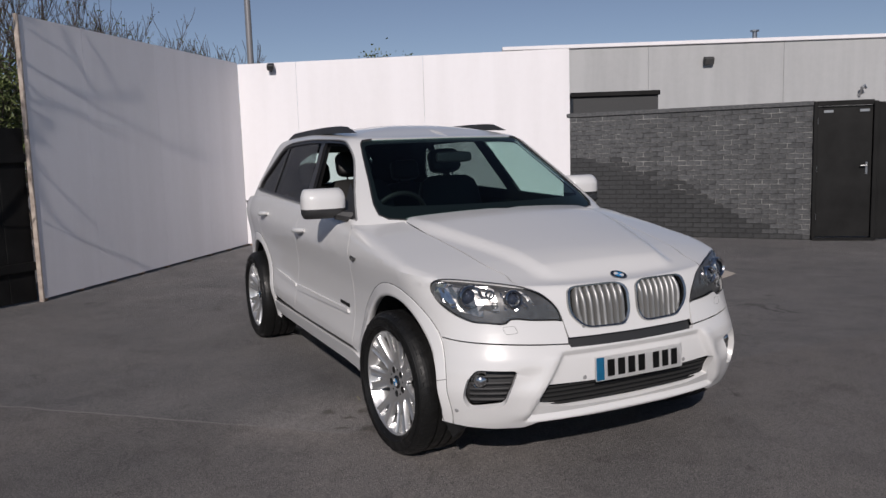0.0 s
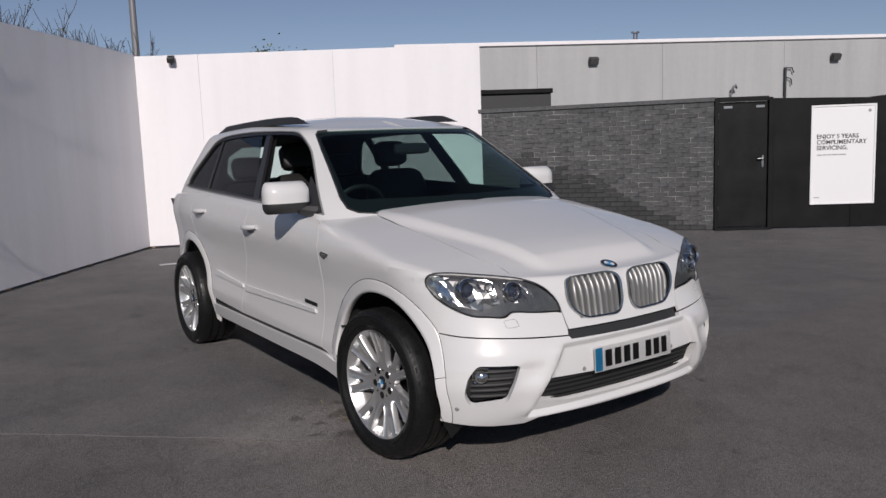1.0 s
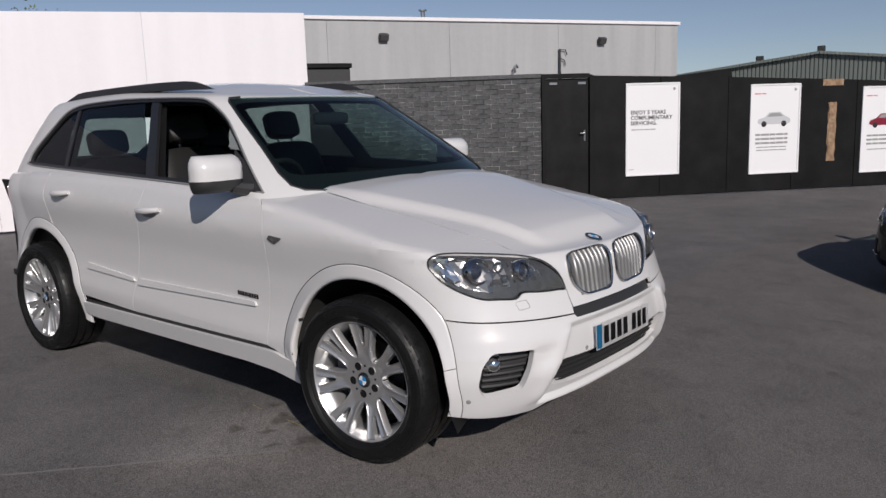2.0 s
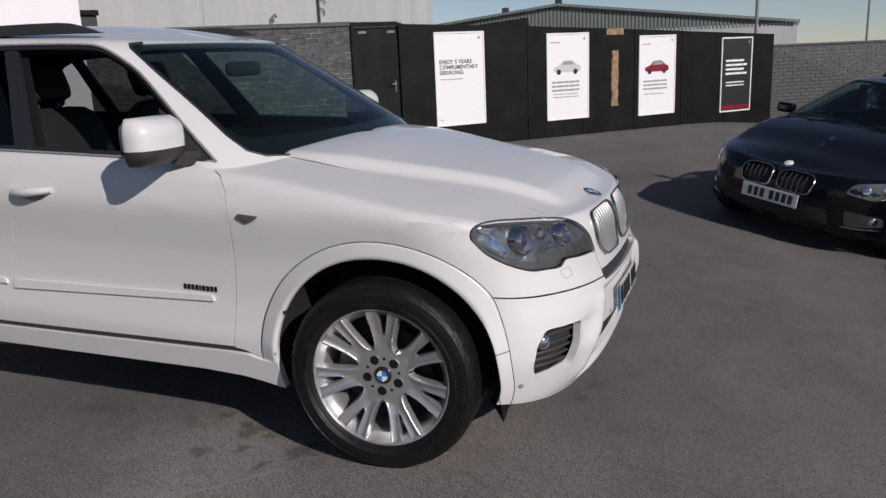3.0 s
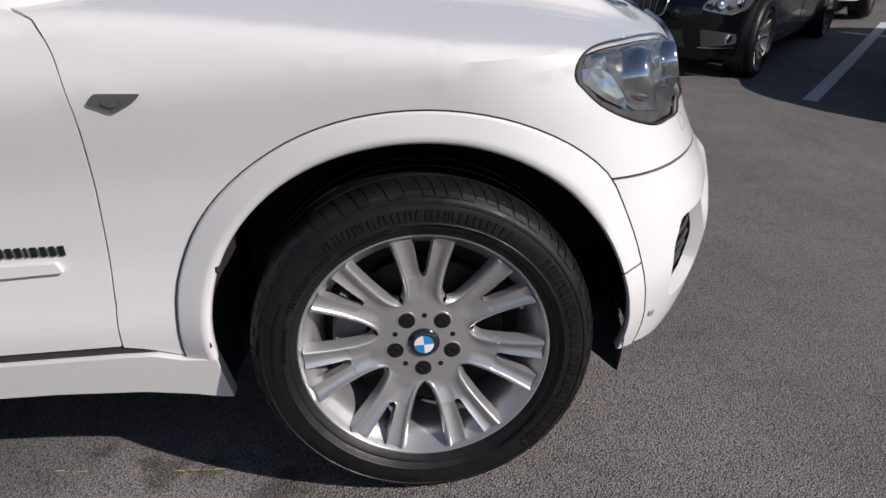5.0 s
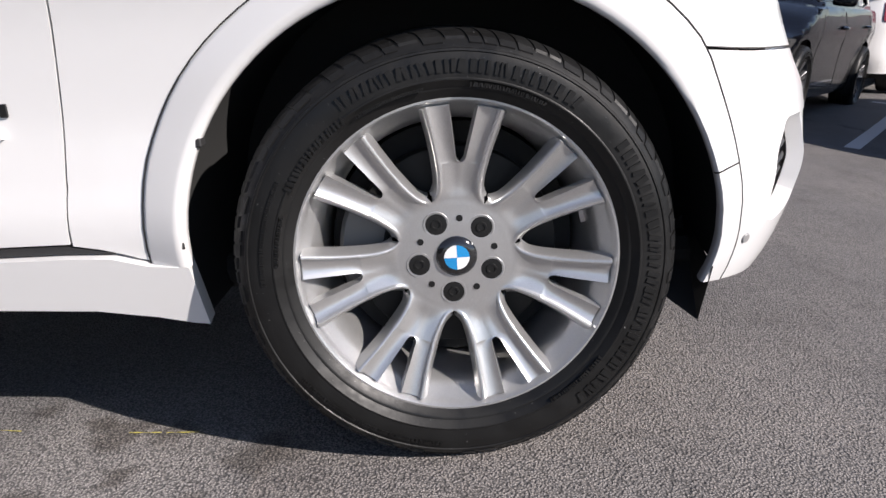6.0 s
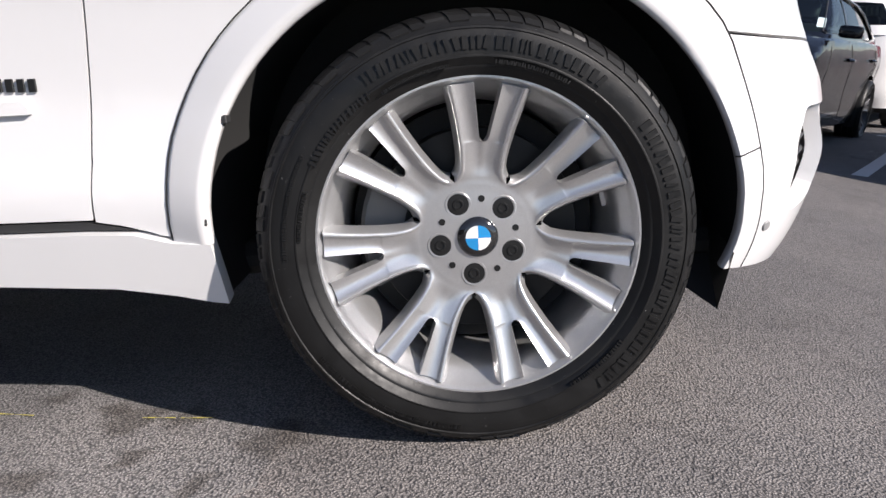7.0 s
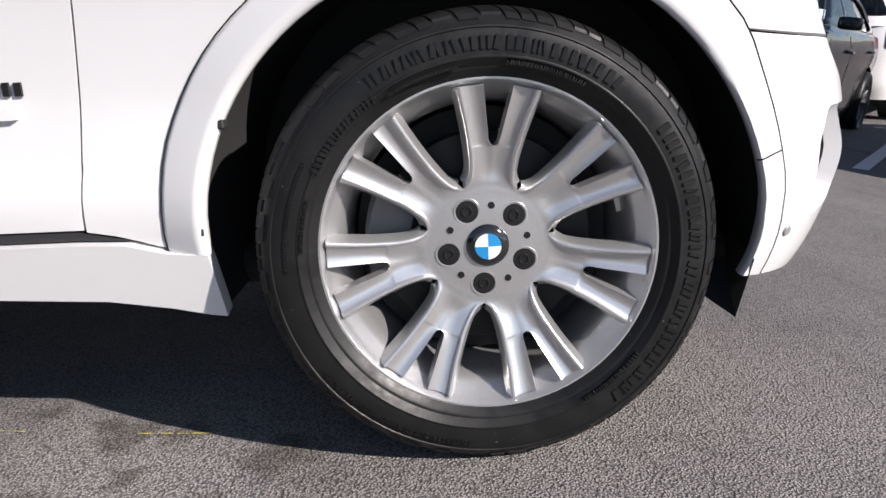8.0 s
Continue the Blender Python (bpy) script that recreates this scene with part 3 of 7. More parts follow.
# the large grey building
fa, fb = (-35.5, 8.0), (-17.3, 42.6)
bl = (Vector(fb) - Vector(fa)).length
building = thing("industrial_building", "long flat-roofed industrial building clad in pale grey panels", "building", wall_frame(fa, fb))
stops = (10.98, 17.95, 24.46, 30.98, 37.5, bl)
for a, b in zip(stops, stops[1:]):
    part("cladding_panel", box((a + 0.004, 0, 0), (b - 0.004, 0.3, 6.25), 0.01), clad_grey, building)
part("parapet_cap", box((10.88, -0.12, 6.25), (bl + 0.1, 0.4, 6.43), 0.02), white_board, building)
part("building_core", box((11.1, 0.3, 0), (bl - 0.1, 16, 6.2)), clad_grey, building)

# the painted brick wall past the hoarding
RW_A, RW_B = (1.40, 15.2), (4.9, 17.53)
rwl = (Vector(RW_B) - Vector(RW_A)).length
wall_far = thing("wall_far", "mid-grey painted brick boundary wall", "wall", wall_frame(RW_A, RW_B), kind="structure")
part("wall_core", box((0, -0.003, -0.8), (rwl, 0.25, 1.38)), mortar, wall_far)
part("coping", box((-0.02, -0.03, 1.38), (rwl, 0.28, 1.43), 0.006), brick_grey, wall_far)
courses = bmesh.new()
brng = random.Random(9)
for row in range(29):
    s = -0.1125 * (row % 2)
    while s < rwl - 0.02:
        a, b = max(0.002, s + 0.005), min(rwl, s + 0.22)
        y = brng.uniform(-0.003, 0.003)
        add_box(courses, (a, -0.010 + y, -0.78 + row * 0.0745), (b, 0.02, -0.717 + row * 0.0745), 0.0)
        s += 0.225
tagged(part("brick_courses", courses, brick_grey, wall_far, smooth_angle=0), kind="stuff")

# bricks of the near wall: grey tone above, darker tone below a slanting edge
tone_edge = curve((0.0, 1.32), (0.75, 1.25), (1.2, 1.08), (2.1, 0.70), (2.6, 0.38), (3.4, 0.05), (3.7, 0.0))
rng = random.Random(5)


def brick_mesh(name, length, mat):
    bm = box((0, -0.010, 0), (length, 0.02, 0.063), 0.003)
    data = bpy.data.meshes.new(name)
    bm.to_mesh(data)
    bm.free()
    data.materials.append(mat)
    return data


# full and half bricks, each in the grey tone and the darker one
kinds = {(full, worn): brick_mesh("brick", 0.214 if full else 0.101, brick_grey if worn else brick_dark) for full in (True, False) for worn in (True, False)}
rest = bmesh.new()
for row in range(26):
    z = 0.012 + row * 0.0755
    s = 0.006 - (0.1125 if row % 2 else 0.0)
    while s < brick_len - 0.02:
        full = s + 0.22 < brick_len
        s0 = s
        if s0 < 0:
            s0, full = 0.006, False
        over_edge = z + 0.03 > tone_edge(s0 + 0.1) + rng.uniform(-0.06, 0.06)
        y = rng.uniform(-0.0025, 0.0025)
        if s0 > 1.05 and s0 + (0.214 if full else 0.101) < brick_len + 0.03:
            ob = new("brick", kinds[(full, over_edge)])
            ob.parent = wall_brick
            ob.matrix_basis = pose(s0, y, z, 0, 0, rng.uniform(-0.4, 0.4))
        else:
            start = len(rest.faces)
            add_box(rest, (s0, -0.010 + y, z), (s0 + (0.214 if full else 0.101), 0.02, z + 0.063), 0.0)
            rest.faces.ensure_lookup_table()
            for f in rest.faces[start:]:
                f.material_index = 0 if over_edge else 1
        s = s0 + (0.2255 if full else 0.1125)
tagged(part("brick_courses", rest, [brick_grey, brick_dark], wall_brick, smooth_angle=0), kind="stuff")

# black door with its frame, hinges and lever
door_1 = thing("door_1", "black painted steel door in a black frame, closed", "door", hm, kind="structure")
for lo, hi in (((0.0, -0.05, 0.03), (0.055, 0.06, 2.03)), ((0.80, -0.05, 0.03), (0.86, 0.06, 2.01)), ((0.055, -0.05, 1.96), (0.80, 0.06, 2.03))):
    part("door_frame", box(lo, hi, 0.004), hoard_black, door_1)
leaf = part("door_leaf", box((0.06, 0.0, 0.05), (0.795, 0.045, 1.955), 0.003), door_black, door_1)
part("handle_plate", box((0.715, -0.008, 0.96), (0.745, 0.0, 1.14), 0.003), satin, leaf)
bm = bmesh.new()
add_tube(bm, [(0.73, -0.006, 1.09), (0.73, -0.05, 1.09), (0.722, -0.055, 1.09), (0.64, -0.055, 1.087)], 0.009, 8)
part("lever_handle", bm, satin, leaf)
for z in (0.3, 1.0, 1.7):
    part("hinge", box((0.05, -0.012, z), (0.068, 0.0, z + 0.09), 0.003), satin, leaf)
for x in (0.14, 0.62):
    part("door_closer_block", box((x, -0.012, 1.86), (x + 0.13, 0.0, 1.90), 0.003), satin, leaf)
part("threshold", box((0.0, -0.10, 0.0), (0.86, 0.06, 0.035), 0.004), hoard_black, door_1)


def letters(text, size, mat, parent, at, name="lettering"):
    data = bpy.data.curves.new("text", "FONT")
    data.body, data.size, data.extrude, data.resolution_u = text, size, 0.0008, 2
    data.space_line, data.offset = 0.85, 0.02 * size
    ob = bpy.data.objects.new("text", data)
    mesh = bpy.data.meshes.new_from_object(ob)
    bpy.data.objects.remove(ob)
    out = new(name, mesh)
    mesh.materials.clear()
    mesh.materials.append(mat)
    out.parent = parent
    out.matrix_basis = at
    return out


def poster(s0, s1, z0, z1, dark=False, label=""):
    """A framed poster that hangs on the hoarding."""
    root = thing("poster", label, "poster", hm @ pose(s0, -0.002, z0), group="posters on the hoarding")
    w, h = s1 - s0, z1 - z0
    for lo, hi in (((0, -0.028, 0), (w, 0, 0.028)), ((0, -0.028, h - 0.028), (w, 0, h)), ((0, -0.028, 0.028), (0.028, 0, h - 0.028)), ((w - 0.028, -0.028, 0.028), (w, 0, h - 0.028))):
        part("frame", box(lo, hi, 0.004), poster_white, root)
    part("sheet", box((0.026, -0.016, 0.026), (w - 0.026, -0.004, h - 0.026)), ink if dark else poster_white, root)
    bm = bmesh.new()
    add_lathe(bm, [(0.0, -0.0185), (0.022, -0.018), (0.024, -0.0165)], 20, pose(w - 0.10, 0, h - 0.10))
    part("roundel", bm, grey_ink, root)
    return root, w, h


def text_bars(root, x0, z, widths, thick, mat, gap=0.012, y=-0.0165):
    x = x0
    for wd in widths:
        part("text_bar", box((x, y - 0.0012, z), (x + wd, y, z + thick)), mat, root)
        x += wd + gap


def car_picture(root, x0, z0, w, mat, glassm):
    """A flat printed side view of a car: body, cabin, wheels."""
    y = -0.0165
    body = [(0, 0.12), (0.03, 0.22), (0.22, 0.27), (0.36, 0.40), (0.68, 0.41), (0.84, 0.29), (0.98, 0.24), (1.0, 0.12), (0.9, 0.08), (0.1, 0.08)]
    bm = sheet(rounded(body, 0.03, 3), 1.0)
    for v in bm.verts:
        v.co = Vector((x0 + v.co.x * w, y - 0.0006, z0 + v.co.y * w))
    part("printed_car", bm, mat, root)
    bm = sheet([(0.29, 0.28), (0.39, 0.375), (0.66, 0.38), (0.78, 0.29)], 1.0)
    for v in bm.verts:
        v.co = Vector((x0 + v.co.x * w, y - 0.0012, z0 + v.co.y * w))
    part("printed_window", bm, glassm, root)
    for cx in (0.2, 0.8):
        bm = bmesh.new()
        add_lathe(bm, [(0.0, -0.0014), (0.075 * w, -0.0013), (0.08 * w, -0.0004)], 18, pose(x0 + cx * w, y, z0 + 0.09 * w))
        part("printed_wheel", bm, ink, root)


p1, w, h = poster(1.43, 2.38, 0.355, 1.855, label="white framed poster with a dark three-line heading")
for k, line in enumerate(("ENJOY 5 YEARS", "COMPLIMENTARY", "SERVICING.")):
    letters(line, 0.090, ink, p1, pose(0.085, -0.0168, h - 0.50 - 0.086 * k, 90, 0, 0))
text_bars(p1, 0.10, h - 0.755, (0.07, 0.05, 0.06, 0.09, 0.10), 0.016, grey_ink)
text_bars(p1, 0.06, 0.10, (0.08,), 0.012, grey_ink)
p2, w, h = poster(3.66, 4.60, 0.285, 1.787, label="white framed poster with a pale car picture and grey text")
car_picture(p2, 0.14, h - 0.72, 0.62, silver_print, grey_ink)
for k in range(3):
    text_bars(p2, 0.11, h - 0.86 - 0.07 * k, (0.09, 0.16, 0.10, 0.14, 0.07), 0.034, grey_ink)
for k in range(2):
    text_bars(p2, 0.14, h - 1.06 - 0.05 * k, (0.12, 0.1, 0.16, 0.14), 0.016, grey_ink)
text_bars(p2, 0.08, h - 0.17, (0.12, 0.08), 0.018, pink_ink)
p3, w, h = poster(5.80, 6.74, 0.22, 1.70, label="white framed poster with a dark red car picture")
car_picture(p3, 0.15, h - 0.72, 0.62, crimson_print, grey_ink)
for k in range(3):
    text_bars(p3, 0.12, h - 0.86 - 0.07 * k, (0.1, 0.12, 0.16, 0.08, 0.1), 0.032, grey_ink)
text_bars(p3, 0.14, h - 1.09, (0.12, 0.2, 0.16), 0.016, grey_ink)
text_bars(p3, 0.08, h - 0.17, (0.12, 0.08), 0.018, pink_ink)
p4, w, h = poster(8.0, 8.90, 0.13, 1.61, dark=True, label="black framed poster with white text and a red foot")
for k in range(4):
    text_bars(p4, 0.14, h - 0.48 - 0.085 * k, (0.16, 0.1, 0.2, 0.12) if k % 2 else (0.12, 0.22, 0.16), 0.04, poster_white)
for k in range(2):
    text_bars(p4, 0.16, h - 0.90 - 0.06 * k, (0.2, 0.14, 0.16), 0.022, poster_white)
part("red_band", box((0.05, -0.0185, 0.06), (w - 0.05, -0.0165, 0.13)), crimson_print, p4)
# bare timber patch and leaning cap on the hoarding
bm = box((5.165, -0.012, 0.45), (5.295, 0.0, 1.45), 0.003)
bmesh.ops.subdivide_edges(bm, edges=[e for e in bm.edges if abs(e.verts[0].co.z - e.verts[1].co.z) > 0.5], cuts=9)
for v in bm.verts:
    v.co.x += rng.uniform(-0.022, 0.022)
patch = tagged(mesh_object("timber_patch", bm, timber, smooth_angle=0), "strip of bare split timber where the black panel broke away", "timber patch")
patch.matrix_basis = hm
bm = box((5.02, -0.015, 1.73), (5.42, 0.0, 1.84), 0.003)
cap_piece = tagged(mesh_object("timber_offcut", bm, timber, smooth_angle=0), "bare timber offcut along the hoarding's top edge", "timber")
cap_piece.matrix_basis = hm
bm = sheet([(2.05, 1.93), (3.30, 2.06), (3.34, 1.92), (3.3, 1.86), (2.05, 1.88)], 1.0)
bend(bm, lambda x, z: Vector((x, 0.055, z)))
bmesh.ops.solidify(bm, geom=bm.faces[:], thickness=0.03)
tip = tagged(mesh_object("hoarding_gusset", bm, hoard_black, smooth_angle=0), "sloping black board behind the hoarding's top edge", "board")
tip.matrix_basis = hm
for s in (0.87, 2.06, 3.28, 4.5, 5.72, 6.94, 8.16):
    bm = box((s - 0.02, -0.012, 0.0), (s + 0.02, 0.0, 1.0), 0.002)
    for v in bm.verts:
        w3 = hm @ Vector((v.co.x, 0, 0))
        v.co.z = hoard_top(v.co.x) - 0.01 if v.co.z > 0.5 else ground_z(w3.x, w3.y) + 0.02
    part("cover_strip", bm, hoard_black, hoarding)


# floodlights on the building, camera dome, pipe
def floodlight(s, z, size=1.0, parent_m=None):
    root = thing("floodlight", "black wall-mounted floodlight on a bracket", "floodlight", parent_m @ pose(s, -0.12, z, 25, 0, 0), group="floodlights")
    part("housing", box((-0.24 * size, -0.20 * size, -0.16 * size), (0.24 * size, 0.05 * size, 0.18 * size), 0.03 * size), black_plastic, root)
    part("lens", box((-0.20 * size, -0.215 * size, -0.13 * size), (0.20 * size, -0.20 * size, 0.14 * size), 0.004), lamp_grey, root)
    part("bracket", box((-0.05 * size, 0.05 * size, -0.05 * size), (0.05 * size, 0.22 * size, 0.05 * size), 0.01), satin, root)


bmat = building.matrix_basis.copy()
bdir = (Vector(fb) - Vector(fa)).normalized()


def on_building(az, el, ex, ey, ez):
    """Where a sight line meets the facade, as metres along it and height."""
    d = Vector((math.cos(radians(az)), math.sin(radians(az))))
    n = Vector((-bdir.y, bdir.x))
    k = (Vector(fa) - Vector((ex, ey))).dot(n) / d.dot(n)
    q = Vector((ex, ey)) + d * k
    return (q - Vector(fa)).dot(bdir), ez + k * math.tan(radians(el))


for az, el in ((134.3, 5.61), (119.0, 4.81)):
    s, z = on_building(az, el, 2.75, -2.86, 1.43)
    floodlight(s, z, 1.0, bmat)
s, z = on_building(125.2, 3.17, 2.75, -2.86, 1.43)
bm = bmesh.new()
add_tube(bm, [(s, 0, z - 0.3), (s, -0.25, z - 0.2), (s, -0.32, z + 0.05), (s + 0.12, -0.32, z + 0.16), (s + 0.2, -0.32, z)], 0.07, 8)
tagged(mesh_object("swan_neck_vent", bm, satin), "grey swan-neck pipe on the pale cladding", "pipe").matrix_basis = bmat
s, z = on_building(121.9, 4.36, 2.75, -2.86, 1.43)
bm = bmesh.new()
add_tube(bm, [(s, -0.15, 0.5), (s, -0.15, z)], 0.06, 8)
add_tube(bm, [(s, -0.15, z - 0.05), (s + 0.35, -0.15, z - 0.05), (s + 0.45, -0.15, z - 0.3)], 0.03, 6)
add_tube(bm, [(s, -0.15, z - 0.5), (s + 0.3, -0.15, z - 0.6), (s + 0.35, -0.15, z - 0.9)], 0.03, 6)
tagged(mesh_object("flue_pipe", bm, black_plastic), "thin dark flue pipe with loose cables on the cladding", "pipe").matrix_basis = bmat
s, z = on_building(131.0, 7.1, 2.75, -2.86, 1.43)
bm = bmesh.new()
add_tube(bm, [(s, 0.8, 6.2), (s, 0.8, 6.85)], 0.12, 8)
add_tube(bm, [(s, 0.8, 6.85), (s, 0.8, 6.92)], 0.22, 8)
tagged(mesh_object("roof_vent", bm, satin), "short metal vent stack above the flat roof", "vent").matrix_basis = bmat
# low dark outbuilding in front of the cladding
ob_m = pose(-19.5, 14.0, 0, 0, 0, 62)
outb = thing("outbuilding", "low dark flat-roofed outbuilding behind the brick wall", "outbuilding", ob_m)
part("wall", box((0, 0, 0), (2.95, 3, 3.20), 0.02), brick_dark, outb)
part("roof_edge", box((-0.1, -0.1, 3.20), (3.0, 3.1, 3.36), 0.02), hoard_black, outb)
# small black lamp on the white wall
spot = thing("wall_spotlight", "small black spotlight fixed on the white wall's top edge", "spotlight", wall_back.matrix_basis @ pose(0.55, -0.03, 2.96))
part("spot_head", box((-0.05, -0.12, -0.04), (0.06, 0.0, 0.05), 0.012, pose(0, 0, 0, 25, 0, 0)), black_plastic, spot)
part("spot_arm", box((-0.012, -0.02, -0.10), (0.012, 0.03, 0.0), 0.003), black_plastic, spot)
# timber post at the near end of the side wall
bm = box((-0.028, -0.008, 0.0), (-0.002, 0.045, 3.03), 0.004)
post = part("end_post", bm, timber_weathered, wall_left)


# lamp posts
def lamp_post(x, y, h, r, label):
    root = thing("lamp_post", label, "lamp post", pose(x, y, ground_z(x, y)), group="lamp posts")
    bm = bmesh.new()
    add_tube(bm, [(0, 0, 0), (0, 0, h * 0.3), (0, 0, h)], [r, r * 0.9, r * 0.6], 12)
    part("column", bm, pole_grey, root)
    bm = bmesh.new()
    add_tube(bm, [(0, 0, h - 0.1), (0.1, 0, h + 0.1), (0.7, 0, h + 0.2)], r * 0.5, 8)
    part("arm", bm, pole_grey, root)
    part("lantern", box((0.6, -0.12, h + 0.12), (1.3, 0.12, h + 0.28), 0.05), pole_grey, root)


def along(az, dist, ex=3.52, ey=-2.34):
    return ex + dist * math.cos(radians(az)), ey + dist * math.sin(radians(az))


lamp_post(*along(167.25, 24), 9.5, 0.115, "tall grey steel lamp post behind the board wall")
lamp_post(*along(89.9, 42, 0.9, -3.28), 8.0, 0.09, "slim dark lamp post beyond the hoarding")
lamp_post(*along(83.5, 50, 0.9, -3.28), 8.0, 0.07, "slim dark lamp post far beyond the yard")
# green-roofed shed with a shallow gable
sx, sy = along(104.2, 58, 2.1, -3.18)
shed = thing("warehouse", "low warehouse with a shallow grey-green ribbed gable roof", "warehouse", pose(sx, sy, -0.5, 0, 0, 13))
part("wall", box((-16.0, 0, 0), (16.0, 20, 3.3), 0.02), clad_grey, shed)
for sgn in (-1, 1):
    bm = bmesh.new()
    for k in range(63):
        x0, x1 = k * 0.255, k * 0.255 + 0.235
        vs = [bm.verts.new((sgn * x, y, 5.25 - 0.116 * x + dz)) for x, y, dz in ((x0, -0.3, 0.06), (x1, -0.3, 0.06), (x1, 21, 0.06), (x0, 21, 0.06), (x0 + 0.02, -0.32, -0.12), (x1 + 0.02, -0.32, -0.12))]
        bm.faces.new(vs[:4])
        bm.faces.new((vs[0], vs[1], vs[5], vs[4]))
    bmesh.ops.recalc_face_normals(bm, faces=bm.faces[:])
    tagged(part("roof_sheet", bm, roof_green, shed, smooth_angle=0), kind="stuff")
bm = bmesh.new()
for k in range(-63, 63):
    x0, x1 = k * 0.255, k * 0.255 + 0.255
    top0, top1 = 5.15 - 0.116 * abs(x0), 5.15 - 0.116 * abs(x1)
    for (xa, ya, za), (xb, yb, zb) in (((x0, 0.0, top0), (mix(x0, x1, 0.6), 0.0, mix(top0, top1, 0.6))), ((mix(x0, x1, 0.6), 0.0, mix(top0, top1, 0.6)), (mix(x0, x1, 0.75), 0.07, mix(top0, top1, 0.75))), ((mix(x0, x1, 0.75), 0.07, mix(top0, top1, 0.75)), (x1, 0.0, top1))):
        bm.faces.new([bm.verts.new(v) for v in ((xa, ya, 3.1), (xb, yb, 3.1), (xb, yb, zb), (xa, ya, za))])
part("gable", bm, roof_green, shed, smooth_angle=0)
for x, z in ((-3.6, 5.03), (0.1, 5.46)):
    floodlight(x, z, 1.0, shed.matrix_basis)
# fence and pale roof beyond the far wall
fx, fy = 4.9, 17.53
fence = thing("palisade_fence", "dark spiked steel fence beyond the far wall", "fence", wall_frame((fx, fy), (14.0, 20.5)))
for k in range(60):
    x = 0.08 + k * 0.165
    bm = box((x, 0, -0.6), (x + 0.07, 0.02, 1.30), 0.0)
    for v in bm.verts:
        if v.co.z > 1 and v.co.x > x + 0.03:
            v.co.z += 0.09
    part("pale", bm, hoard_black, fence)
for z in (-0.1, 1.0):
    part("rail", box((0, 0.022, z), (10.0, 0.06, z + 0.06)), hoard_black, fence)
part("backing_screen", box((0, 0.07, -0.6), (10.0, 0.1, 1.15)), hoard_black, fence)
wx, wy = along(81.5, 62, 0.9, -3.28)
hut = thing("pale_roofed_hall", "distant hall with a white shallow gable roof", "hall", pose(wx + 5.5, wy, -0.5, 0, 0, -10))
part("wall", box((-1.0, 0, 0), (9, 12, 2.2), 0.02), clad_grey, hut)
bm = bmesh.new()
for a, b in (((-1.3, 2.7), (1.0, 4.0)), ((1.0, 4.0), (9.4, 2.2))):
    bm.faces.new([bm.verts.new(v) for v in ((a[0], -0.2, a[1]), (b[0], -0.2, b[1]), (b[0], 12.2, b[1]), (a[0], 12.2, a[1]))])
bm.faces.new([bm.verts.new(v) for v in ((-1.0, -0.05, 2.1), (9, -0.05, 2.1), (1, -0.05, 3.95), (-1.0, -0.05, 2.8))])
part("roof", bm, white_board, hut, smooth_angle=0)
# dark fence at the near end of the side wall
DF = wall_frame((-5.98, -2.66), (-3.2, -6.6))
dark_fence = thing("wall_dark", "dark stained timber fence in shade", "fence", DF, kind="structure")
for k in range(16):
    part("board", box((k * 0.30 + 0.003, 0.0, 0.02), (k * 0.30 + 0.295, 0.025, 1.86 + 0.01 * (k % 3)), 0.003), hoard_black, dark_fence)
for z in (0.35, 1.5):
    part("rail", box((0, 0.026, z), (4.8, 0.07, z + 0.09), 0.003), hoard_black, dark_fence)
# white marks on the ground and a thin pale sheet
for pts, lab in ((((-7.75, 0.05), (-7.72, 0.42), (-7.55, 0.42), (-7.6, 0.03)), "worn white paint mark on the asphalt"),):
    bm = sheet(list(pts), 0.2)
    bend(bm, lambda x, y: Vector((x, y, ground_z(x, y) + 0.004)))
    tagged(mesh_object("paint_mark", bm, line_white, smooth_angle=0), lab, "paint mark")
bm = sheet([(-3.45, 4.62), (-2.98, 4.48), (-2.72, 3.9), (-3.2, 4.0)], 1.0)
bend(bm, lambda x, y: Vector((x, y, ground_z(x, y) + 0.006)))
bmesh.ops.solidify(bm, geom=bm.faces[:], thickness=-0.012)
tagged(mesh_object("pale_sheet", bm, sheet_tan, smooth_angle=0), "thin pale sheet lying flat on the asphalt", "board")

# broken yellow crayon line beside the parked wheel
chalk = material("yellow_crayon", (0.50, 0.44, 0.10), 0.8)
grain(chalk, 120, (0.30, 0.27, 0.12), (0.60, 0.52, 0.10))
for a, b in (((-0.95, -0.800), (-0.86, -0.813)), ((-0.64, -0.833), (-0.575, -0.837)), ((-0.565, -0.838), (-0.50, -0.840))):
    bm = bmesh.new()
    ends = [(mix(a[0], b[0], t), mix(a[1], b[1], t), 0.0022 * (0.6 + 0.4 * math.sin(9 * t + a[0] * 40))) for t in np.linspace(0, 1, 7)]
    rows = [[bm.verts.new((x, y + k * w, ground_z(x, y) + 0.003)) for k in (-1, 1)] for x, y, w in ends]
    for p, q in zip(rows, rows[1:]):
        bm.faces.new((p[0], q[0], q[1], p[1]))
    tagged(mesh_object("crayon_mark", bm, chalk, smooth_angle=0), "short broken yellow crayon line on the asphalt", "crayon mark", group="crayon marks", kind="structure")

